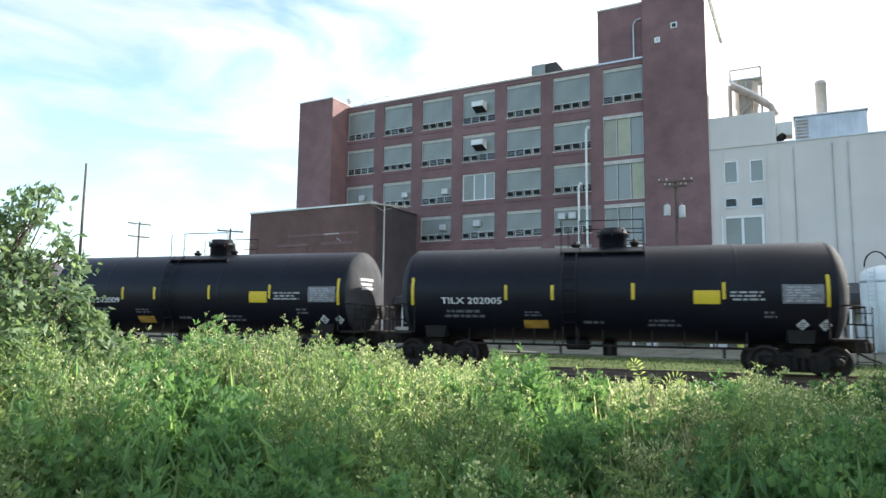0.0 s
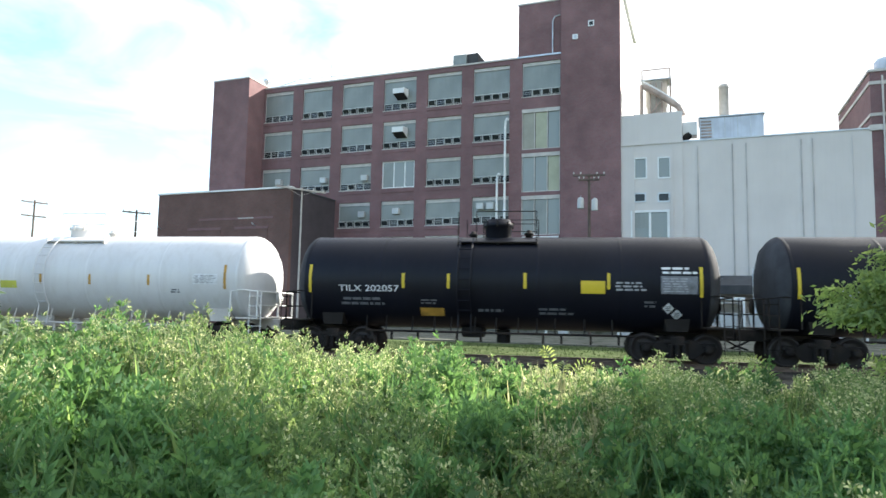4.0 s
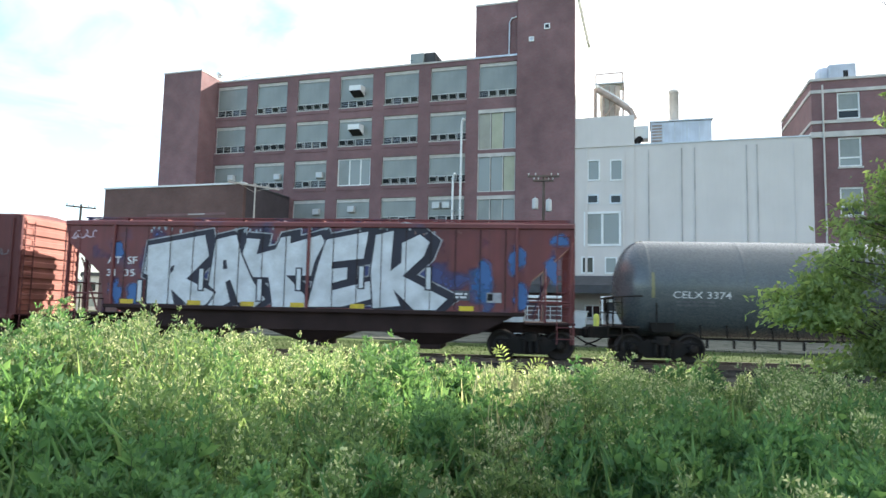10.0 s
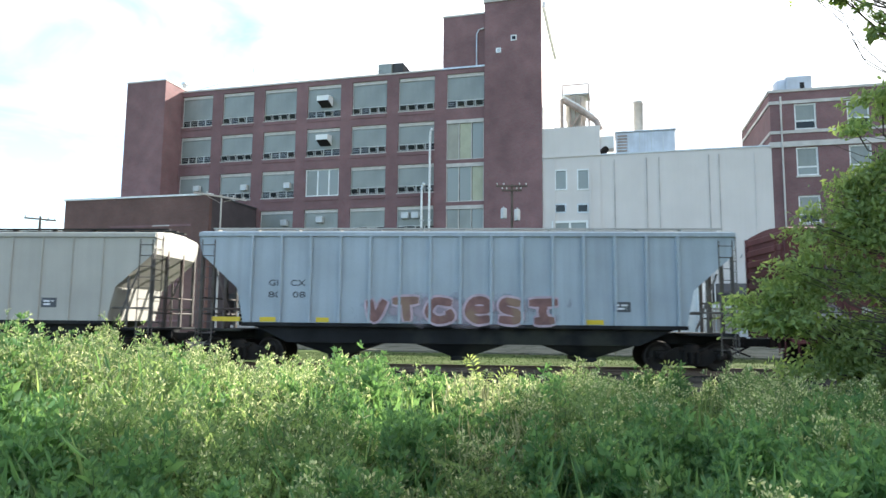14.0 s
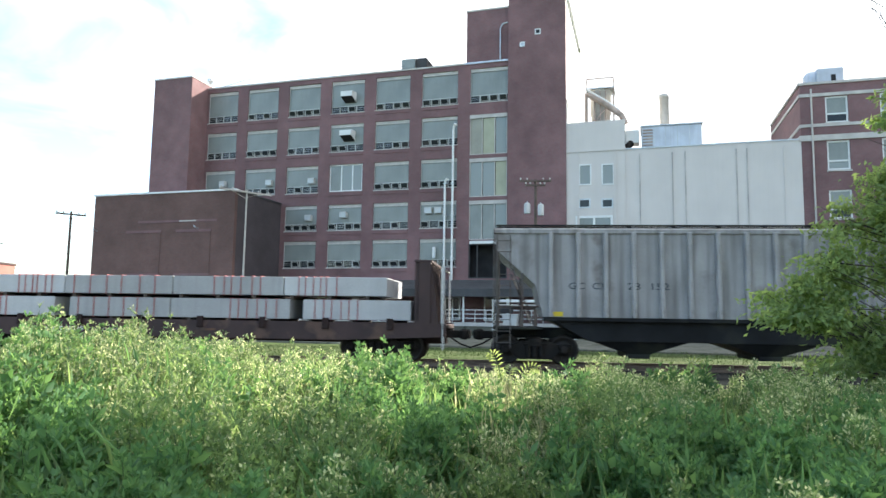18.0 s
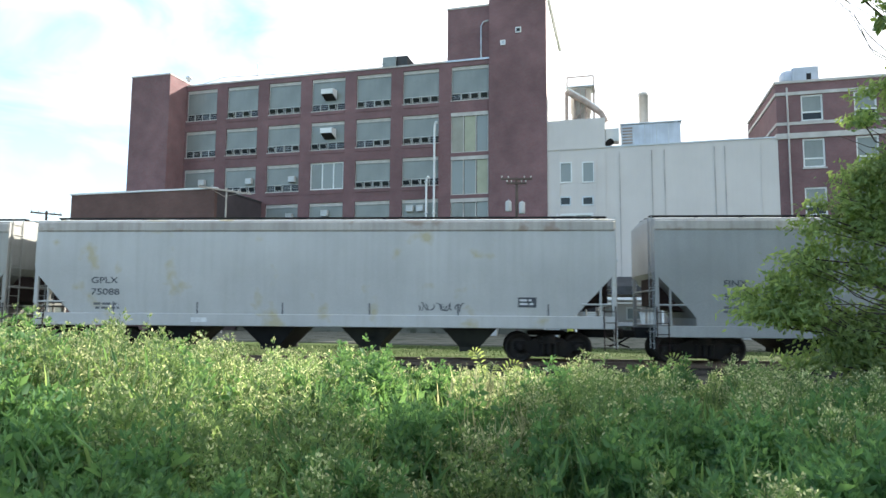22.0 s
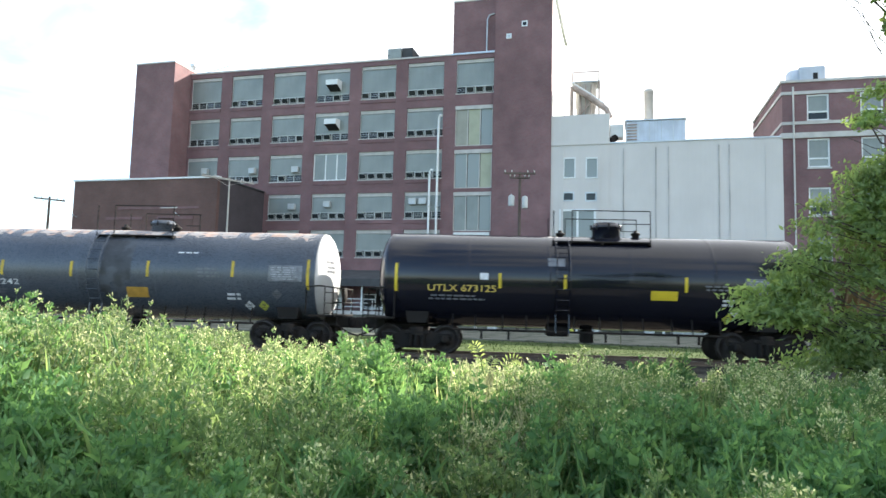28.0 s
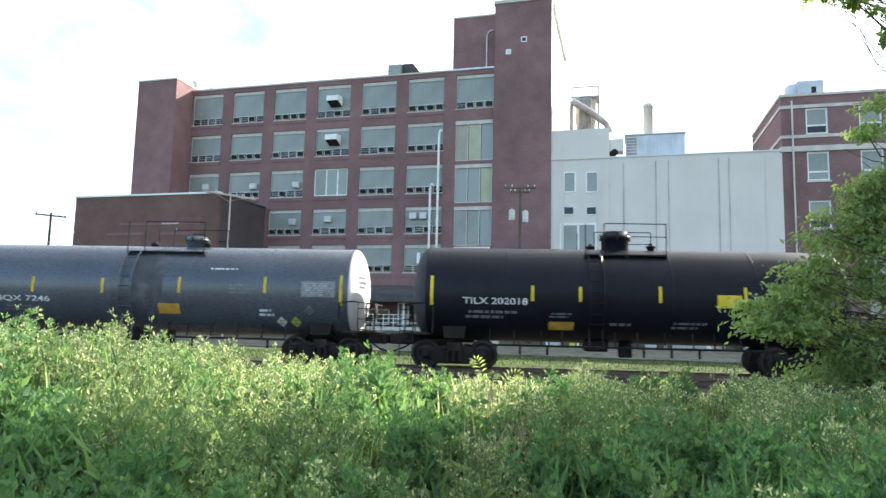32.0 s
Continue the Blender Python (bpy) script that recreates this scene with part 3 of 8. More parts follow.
def build_main_block():
    works = thing("factory_building", SITE, "five-storey red brick factory with grey blinded windows", "building")
    holes = [(x, x + WIN_W, z0, z1) for x in COLS for z0, z1 in ROWS if not (x > -16 and z1 < 21)]
    holes += [(-15.1, -11.5, 8.75, 12.4), (-15.1, -11.5, 12.75, 16.4), (-15.1, -11.5, 16.75, 20.6), (-15.1, -11.5, 5.15, 8.35)]
    bm = bmesh.new()
    wall_sheet(bm, (-44.149, -11.401), (0, 25.55), holes, 0, 0.4)
    part("front_wall", bm, BRICK, works)
    part("rear_wall", boxes([(-44.15, -6.4, 17.6, 18, 0, 25.5)]), BRICK, works)
    part("side_wall", boxes([(-44.6, -44.151, 4.01, 18, 0, 25.5)]), BRICK, works)
    part("flat_roof", boxes([(-44.1, -11.6, 0.45, 17.5, 25.0, 25.3)]), ROOFING, works)
    # Black sheet behind the openings stands in for unlit rooms.
    part("inner_shade_sheet", boxes([(-44, -11.6, 1.6, 1.7, 0.2, 24.9)]), DARK_VOID, works)
    part("coping", boxes([(-44.1, -15.6, -0.08, 0.5, 25.55, 25.7)]), PALE_TRIM, works)
    # slightly sunk spandrels between the piers
    for x in COLS[:6]:
        for z0, z1 in ROWS:
            part("sill_course", boxes([(x - 0.02, x + WIN_W + 0.02, -0.06, -0.003, z0 - 0.42, z0 - 0.12)]), BRICK, works)
    rng = random.Random(8)
    for r, (z0, z1) in enumerate(ROWS):
        proto = None
        for c, x in enumerate(COLS):
            if (x > -16 and r) or (r, c) == (2, 3):
                continue
            m = Matrix.Translation((x, 0, z0))
            if proto is None:
                proto = blind_window(works, z1 - z0)
                proto.matrix_basis = m
                w = proto
            else:
                w = copy_thing(proto, m)
            for k in range(4):
                if rng.random() < 0.55 and proto is not w:
                    open_light(w, WIN_W * (k + 0.5) / 4, 0.1, rng.choice((18, 25, 30)))
    for c, r, dx, dz in ((5, 3, 0.85, 1.35), (5, 3, 1.85, 1.35), (2, 2, 2.9, 0.9), (1, 2, 2.9, 0.9), (0, 2, 2.2, 1.0), (3, 3, 1.7, 1.2), (1, 3, 2.8, 0.95), (2, 3, 2.7, 1.0)):
        air_unit(works, COLS[c] + dx, ROWS[r][0] + dz)
    for r in (0, 1):
        bm = bmesh.new()
        x, z = COLS[3] + 2.05, ROWS[r][0] + 1.05
        turned = pose(x, 0.18, z, 0, 0, -90)
        prism(bm, [(0, 0), (1.1, 0.36), (1.1, 0.86), (0, 1.0)], -0.62, 0.62, turned)
        h = part("vent_hood", bm, WHITE_TRIM, works, "white sheet-metal vent hood with dark underside")
        # Near-black sheet puts the shade below the white hood into colour.
        part("underside", one(prism, [(0.03, -0.03), (1.07, 0.31), (1.07, 0.345), (0.03, 0.005)], -0.58, 0.58, turned), DARK_VOID, h)
    # white three-light window
    x, (z0, z1) = COLS[3], ROWS[2]
    w = part("window", one(bar_frame, x, x + WIN_W, z0, z1, 0.14, 0.26, 0.13, [x + 1.3, x + 2.5]), WHITE_TRIM, works, "white three-light window")
    for k, (a, b) in enumerate(((0.13, 1.23), (1.37, 2.43), (2.57, 3.47))):
        part("pane", boxes([(x + a, x + b, 0.18, 0.2, z0 + 0.13, z1 - 0.13)]), PALE_GLASS if k else BLIND, w)
    # stair windows
    for z0, z1, mats in ((16.75, 20.6, (OLIVE_BLIND, CREAM_BLIND, PALE_GLASS)), (12.75, 16.4, (PALE_GLASS, PALE_GLASS, CREAM_BLIND)), (8.75, 12.4, (BLIND, BLIND, PALE_GLASS))):
        w = part("window", one(bar_frame, -15.1, -11.5, z0, z1, 0.1, 0.24, 0.085, [-13.9, -12.7]), PALE_TRIM, works, "tall three-light stair window")
        part("head_board", boxes([(-15.1, -11.5, 0.02, 0.099, z1 - 0.35, z1)]), PALE_TRIM, w)
        for k, mt in enumerate(mats):
            part("pane", boxes([(-15.0 + 1.2 * k, -13.95 + 1.2 * k, 0.15, 0.17, z0 + 0.1, z1 - 0.36)]), mt, w)
    d = part("loading_opening", one(bar_frame, -15.1, -11.5, 5.15, 8.35, 0.1, 0.3, 0.1, [-14.3]), ROOFING, works, "dark open loading bay")
    part("lintel_board", boxes([(-15.0, -11.6, -0.04, 0.09, 8.36, 8.62)]), WHITE_TRIM, works)
    # stair tower
    for r in ((-11.4, -6.1, -0.25, 0.2, 0, 31.7), (-11.4, -11.0, 0.201, 9.6, 24.8, 31.7), (-11.4, -6.51, 9.601, 10.0, 0, 31.7)):
        part("stair_tower_wall", boxes([r]), BRICK, works)
    part("tower_side_wall", boxes([(-6.5, -6.1, 0.201, 13.6, 0, 31.6)]), FLANK_WHITE, works, "white tower flank")
    part("tower_roof", boxes([(-11.3, -6.3, 0.0, 9.8, 31.2, 31.5)]), ROOFING, works)
    part("tower_coping", boxes([(-11.5, -6.0, -0.35, 0.3, 31.7, 32.0)]), PALE_TRIM, works)
    part("tower_coping", boxes([(-11.5, -11.0, 0.301, 10.1, 31.7, 31.95)]), PALE_TRIM, works)
    # Grey box for the roof edge along the flank, its shade put into the colour.
    part("shaded_fascia", boxes([(-6.099, -5.8, 0.9, 13.6, 31.2, 31.75)]), GALV, works)
    for x, z, s in ((-8.64, 27.98, 0.27), (-10.08, 26.9, 0.24)):
        v = part("square_vent", one(bar_frame, x - s, x + s, z - s, z + s, -0.32, -0.25, 0.1), WHITE_TRIM, works, "small white-framed square vent")
        part("grille", boxes([(x - s + 0.1, x + s - 0.1, -0.29, -0.26, z - s + 0.1, z + s - 0.1)]), DARK_GLASS if z > 27 else GALV, v)
    # penthouse
    for r in ((-15.5, -11.41, 0.1, 0.5, 25.55, 30.8), (-15.5, -15.1, 0.501, 9, 25.3, 30.8), (-15.099, -11.41, 8.6, 9, 25.3, 30.8)):
        part("penthouse_wall", boxes([r]), BRICK, works)
    part("penthouse_roof", boxes([(-15.55, -11.42, 0.05, 9, 30.8, 30.95)]), PALE_TRIM, works)
    part("lead_coping", boxes([(-15.6, -11.42, -0.1, 0.45, 25.551, 25.72)]), GALV, works)
    part("conduit", one(tube, [(-11.5, -0.05, 29.3), (-12.0, -0.05, 29.2), (-12.2, -0.05, 28.8), (-12.2, -0.05, 25.75)], 0.07), GALV, works)
    # left tower
    for r in ((-48.8, -44.15, -2.7, -2.3, 0, 26.0), (-44.55, -44.15, -2.299, 4.0, 0, 26.0), (-48.8, -48.4, -2.299, 4, 0, 26.0), (-48.399, -44.551, 3.6, 4, 0, 26.0)):
        part("corner_tower_wall", boxes([r]), BRICK, works)
    part("corner_tower_roof", boxes([(-48.85, -44.1, -2.75, 4, 26.0, 26.12)]), PALE_TRIM, works)
    part("roof_vent", one(lathe, [(0.18, 0), (0.18, 0.7), (0.32, 0.72), (0.32, 0.95), (0, 1.1)], 10, pose(-44.7, 1.0, 26.12)), GALV, works)
    # antenna, rooftop unit
    part("antenna", one(tube, [(-37.6, 3, 25.3), (-37.6, 3, 28.9)], 0.05, 5, 0.02), GALV, works)
    bm = bmesh.new()
    soft_box(bm, -22.3, -19.9, 1.2, 3.6, 25.55, 27.2, 0.05)
    u = part("rooftop_unit", bm, ROOFING, works, "dark rooftop ventilation unit")
    part("hood", boxes([(-22.4, -21.0, 0.9, 1.19, 26.1, 27.1)], 0.03), BLIND, u)
    part("curb", boxes([(-22.2, -20.0, 1.3, 3.5, 25.3, 25.549)]), GALV, u)
    # pale vent pipes up the front
    for x, top in ((-16.6, 19.7), (-17.35, 14.5)):
        pts = [(x, -0.35, 4.6), (x, -0.35, top - 0.6), (x + 0.06, -0.4, top - 0.2), (x + 0.2, -0.5, top), (x + 0.36, -0.6, top - 0.12)]
        p = part("vent_pipe", one(tube, pts, 0.11, 8), WHITE_TRIM, works, "white upright vent pipe with bent top")
        for z in (7, 11, 14):
            if z < top:
                part("bracket", boxes([(x - 0.16, x + 0.16, -0.5, -0.005, z, z + 0.08)]), GALV, p)
    # small lamp boxes on the tower
    for x, z in ((-6.9, 7.3), (-18.4, 7.6)):
        part("wall_box", boxes([(x - 0.15, x + 0.15, -0.45 if x > -10 else -0.2, -0.251 if x > -10 else -0.001, z - 0.5, z + 0.5)], 0.03), WHITE_TRIM, works)
    # wires along the roof
    part("roof_cable", one(tube, [(-44, 0.6, 25.7), (-40, 0.6, 26.5), (-30, 0.6, 26.15), (-22, 0.6, 26.3)], 0.02, 4), ROOFING, works)
    return works


def build_low_block():
    low = thing("brick_annex", SITE, "brown brick windowless annex with white roof edge", "building")
    for r in ((-50.4, -34.8, -7.95, -7.55, 0, 12.7), (-50.4, -50.0, -7.549, -2.8, 0, 12.7)):
        part("wall", boxes([r]), BRICK_BROWN, low)
    part("dark_flank_wall", boxes([(-35.2, -34.8, -7.549, -0.003, 0, 12.7)]), BRICK_DARK, low, "dark brick flank")
    part("roof", boxes([(-50.3, -34.9, -7.9, -0.05, 12.3, 12.6)]), ROOFING, low)
    part("roof_edge", boxes([(-50.5, -34.7, -8.05, -7.5, 12.701, 12.86)]), WHITE_TRIM, low)
    part("roof_edge", boxes([(-35.25, -34.7, -7.499, -0.1, 12.701, 12.84)]), ROOFING, low)
    for x0, x1, z0, z1 in ((-46.4, -42.6, 1.6, 4.6), (-46.4, -42.6, 5.2, 9.0), (-40.8, -37.2, 1.6, 4.6), (-40.8, -37.2, 5.2, 9.0)):
        p = part("bricked_up_window", boxes([(x0, x1, -7.99, -7.951, z0, z1)]), BRICK_BROWN, low)
        part("sill", boxes([(x0 - 0.1, x1 + 0.1, -8.06, -7.992, z0 - 0.18, z0 - 0.002)]), BRICK, p)
        part("lintel", boxes([(x0 - 0.1, x1 + 0.1, -8.03, -7.992, z1 + 0.002, z1 + 0.25)]), BRICK, p)
    for x in (-49.9, -38.6):
        part("bracket_lamp", one(tube, [(x, -7.96, 9.3), (x, -8.5, 9.5), (x + 0.3, -8.7, 9.3)], 0.05), GALV, low)
    part("wall_panel", boxes([(-45.2, -36.6, -7.985, -7.951, 9.95, 10.15)]), BRICK, low)
    part("wall_plate", boxes([(-40.6, -38.8, -8.0, -7.986, 10.0, 10.1)]), PALE_TRIM, low)


def build_grey_block():
    g = thing("grey_factory_extension", SITE, "pale grey painted windowless factory extension", "building")
    # stair bay
    holes = [(-5.0, -3.9, 13.4, 15.3), (-3.04, -1.95, 13.35, 15.25), (-5.03, -4.0, 11.35, 12.2), (-3.07, -2.05, 11.3, 12.15),
             (-5.3, -2.1, 7.6, 10.65), (-5.5, -4.4, 5.2, 6.7), (-3.5, -2.45, 5.2, 6.65)]
    bm = bmesh.new()
    wall_sheet(bm, (-6.099, -1.0), (0, 19.15), holes, -0.1, 0.3)
    box(bm, -1.4, -1.0, 0.3, 10, 12, 19.15)
    part("bay_wall", bm, GREY_WALL, g)
    part("bay_roof", boxes([(-6.0, -1.1, 0.3, 10, 18.8, 19.0)]), ROOFING, g)
    # Sheet added behind the bay windows, its black standing for unlit space.
    part("bay_shade_sheet", boxes([(-6.0, -1.1, 0.9, 1.0, 4, 16)]), DARK_VOID, g)
    part("belt_trim", boxes([(-6.1, -0.95, -0.2, -0.101, 16.4, 16.62)]), GREY_WALL, g)
    for x in (-5.06, -1.9):
        part("pilaster", boxes([(x - 0.1, x + 0.1, -0.2, -0.102, 4.9, 16.4)]), GREY_WALL, g)
    for i, (a, b, c, d) in enumerate(holes):
        fr = 0.2 if i == 4 else 0.12
        w = part("window", one(bar_frame, a, b, c, d, -0.16, 0.02, fr, [(a + b) / 2] if i == 4 else ()), WHITE_TRIM if i not in (2, 3) else GALV, g)
        mat = DARK_GLASS if i in (2, 3, 5) else PALE_GLASS
        cells = [(a + fr, (a + b) / 2 - fr / 2), ((a + b) / 2 + fr / 2, b - fr)] if i == 4 else [(a + fr, b - fr)]
        for u, v in cells:
            part("pane", boxes([(u, v, -0.08, -0.06, c + fr, d - fr)]), mat, w)
        if i == 4:
            part("blind", boxes([(a + fr, (a + b) / 2 - fr / 2, -0.1, -0.082, c + 1.5, d - fr)]), BLIND, w)
    # long wall
    bm = bmesh.new()
    wall_sheet(bm, (-0.999, 12.895), (0, 16.45), [], 0, 0.35)
    box(bm, 12.4, 12.75, 0.36, 12, 0, 16.4)
    part("wall", bm, GREY_WALL, g)
    for x in (0.2, 2.9, 3.94, 7.98, 8.79, 11.6):
        part("wall_seam", boxes([(x - 0.05, x + 0.05, -0.05, -0.002, 4.8, 16.0)]), GREY_WALL if x > 9 else SEAM, g)
    part("roof", boxes([(-0.9, 12.4, 0.36, 14, 15.9, 16.1)]), ROOFING, g)
    part("roof_edge", boxes([(-1.0, 12.8, -0.08, 0.4, 16.45, 16.56)]), GALV, g)
    for x, z in ((10.2, 7.2), (11.2, 6.4), (-0.2, 6.3)):
        part("small_outlet", one(tube, [(x, -0.02, z), (x, -0.3, z), (x + 0.05, -0.4, z + 0.2)], 0.06, 6), GALV, g)

    # plant on the roof
    u = thing("cooling_unit", SITE @ pose(2.9, 2.2, 16.1), "blue-grey louvred rooftop cooling unit", "cooling unit")
    part("casing", boxes([(-2.5, 2.5, -1.4, 1.4, 0.35, 2.5)], 0.05), BLUE_GREY, u)
    part("skid", boxes([(-2.6, 2.6, -1.5, 1.5, 0.0, 0.2), (-0.2, 1.9, -1.6, -1.51, 0.05, 0.32)]), GALV, u)
    for x in (-2.4, 2.4):
        part("leg", boxes([(x - 0.1, x + 0.1, -1.4, 1.4, 0.2, 0.36)]), GALV, u)
    part("top_lip", boxes([(-2.6, 2.6, -1.5, 1.5, 2.501, 2.62)], 0.02), GALV, u)
    for x in (-1.45, -0.5, 0.5, 1.5):
        part("panel_rib", boxes([(x - 0.035, x + 0.035, -1.45, -1.401, 0.4, 2.48)]), GALV, u)
    for k in range(7):
        part("louvre", boxes([(-2.4, -1.55, -1.47, -1.402, 0.5 + 0.27 * k, 0.62 + 0.27 * k)]), STAINED, u)
    part("base_pipe", one(tube, [(-3.0, -1.7, 0.28), (-0.6, -1.7, 0.28), (-0.4, -1.7, 0.42), (2.7, -1.7, 0.42)], 0.09, 8), ROOFING, u)
    part("drain_pipe", one(tube, [(-0.2, -1.7, 0.3), (-0.2, -1.75, -0.2), (0.1, -1.75, -0.3)], 0.06, 6), ROOFING, u)
    s = thing("chimney_stack", SITE @ pose(2.5, 4.6, 16.1), "pale cylindrical steel chimney stack", "chimney")
    part("flue", one(lathe, [(0.42, 0), (0.42, 6.2), (0.46, 6.2), (0.46, 6.5), (0.36, 6.5), (0.36, 6.0), (0, 6.0)], 16), PALE_TRIM, s)
    part("band", one(lathe, [(0.43, 3), (0.45, 3.02), (0.45, 3.12), (0.43, 3.14)], 16), GALV, s)
    v = thing("rooftop_vent_box", SITE @ pose(-0.1, 1.6, 16.1), "pale rooftop vent box on a dark elbow", "vent")
    part("hood", boxes([(-0.9, 0.3, -0.4, 0.9, 1.2, 2.4)], 0.05), WHITE_TRIM, v)
    part("elbow", one(tube, [(-0.85, -0.6, 0), (-0.85, -0.6, 0.5), (-0.7, -0.5, 0.9), (-0.4, -0.2, 1.25)], 0.32, 10), TRUCK_STEEL, v)
    d = thing("dust_collector", SITE @ pose(-3.2, 3.0, 19.0), "rust-stained dust collector with sloping duct", "dust collector")
    part("cyclone", one(lathe, [(0.85, 0), (0.85, 1.6), (0.95, 1.62), (0.95, 3.7), (0.98, 3.72), (0.98, 3.8), (0.7, 4.1), (0, 4.2)], 18), PALE_TRIM, d)
    part("sloping_duct", one(tube, [(-1.1, -1.2, 3.3), (0.4, -1.2, 2.3), (1.9, -1.2, 1.1), (2.25, -1.2, 0.3)], 0.27, 10), STAINED, d)
    # White rod added along the duct for the sunlight on its top.
    part("duct_sunlit_top", one(tube, [(-1.15, -1.25, 3.7), (0.4, -1.25, 2.65), (1.75, -1.25, 1.55)], 0.1, 6), WHITE_TRIM, d)
    part("riser", one(tube, [(-1.25, -1.2, 0), (-1.25, -1.2, 3.4)], 0.16, 8), STAINED, d)
    for x in (-0.5, 0.0, 0.5):
        part("shell_rib", boxes([(x - 0.05, x + 0.05, -1.02, -0.86, 0.1, 3.6)]), STAINED, d)
    part("platform", boxes([(-1.3, 1.3, -1.1, 1.1, 3.85, 3.93)]), GALV, d)
    for a, b in (((-0.9, -1.25, 0.1), (0.5, -1.25, 1.9)), ((1.2, -1.0, 0.0), (1.2, -1.0, 3.85)), ((1.2, 0.3, 0), (1.2, 0.3, 3.85)), ((-1.2, -1.05, 3.93), (-1.2, -1.05, 4.8)), ((1.2, -1.05, 3.93), (1.2, -1.05, 4.8)), ((-1.2, -1.05, 4.8), (1.2, -1.05, 4.8))):
        part("brace", one(tube, [a, b], 0.06, 5), STAINED, d)


def build_right_block():
    r = thing("brick_office_block", SITE, "red brick block with pale stone bands", "building")
    holes = []
    for k in range(6):
        x = 14.75 + 3.9 * k
        holes += [(x, x + 1.65, 17.75, 19.95), (x, x + 1.65, 13.85, 16.25), (x, x + 1.65, 9.9, 12.2), (x, x + 1.65, 5.9, 8.3)]
    bm = bmesh.new()
    wall_sheet(bm, (12.9, 38), (0, 21.0), holes, 0, 0.4)
    part("front_wall", bm, BRICK, r)
    for w in ((12.9, 13.3, 0.401, 12, 0, 21.0), (12.9, 38, 12.001, 12.4, 0, 21.0), (37.6, 38, 0.401, 12, 0, 21.0)):
        part("wall", boxes([w]), BRICK, r)
    part("roof", boxes([(13, 37.9, 0.4, 12, 20.3, 20.5)]), ROOFING, r)
    # Another near-black sheet in place of the office rooms' shade.
    part("inner_shade_sheet", boxes([(13.4, 37.5, 1.5, 1.6, 0.3, 20)]), DARK_VOID, r)
    for z0, z1, o in ((21.0, 21.2, 0.12), (19.98, 20.25, 0.08), (17.45, 17.7, 0.08), (16.3, 16.75, 0.14)):
        part("stone_band", boxes([(12.9 - o, 38, -o, -0.003, z0, z1), (12.9 - o, 12.897, 0, 12, z0, z1)]), PALE_TRIM, r)
    part("downpipe", one(tube, [(13.7, -0.2, 20.6), (13.7, -0.2, 5)], 0.07), PALE_TRIM, r)
    for i, (a, b, c, d) in enumerate(holes):
        w = part("window", one(bar_frame, a, b, c, d, 0.1, 0.22, 0.13, (), [c + 0.75]), WHITE_TRIM, r)
        part("pane", boxes([(a + 0.13, b - 0.13, 0.15, 0.165, c + 0.82, d - 0.13)]), BLIND, w)
        part("pane", boxes([(a + 0.13, b - 0.13, 0.15, 0.165, c + 0.13, c + 0.68)]), PALE_GLASS if i % 2 else DARK_GLASS, w)
        part("sill", boxes([(a - 0.08, b + 0.08, -0.08, 0.09, c - 0.14, c - 0.002)]), PALE_TRIM, w)
    t = thing("rooftop_cooler", SITE @ pose(15.1, 1.6, 20.5), "pale blue-grey rooftop cooler with rounded side", "cooler")
    part("casing", boxes([(-0.7, 1.3, -0.9, 0.9, 0.2, 2.1)], 0.08), BLUE_GREY, t)
    part("rounded_duct", one(lathe, [(0.0, 0), (0.75, 0), (0.75, 1.5), (0.55, 1.8), (0, 1.9)], 14, pose(-0.8, 0, 0.2)), BLUE_GREY, t)
    part("grille", boxes([(0.35, 0.7, -0.93, -0.9, 0.5, 1.5)]), DARK_VOID, t)


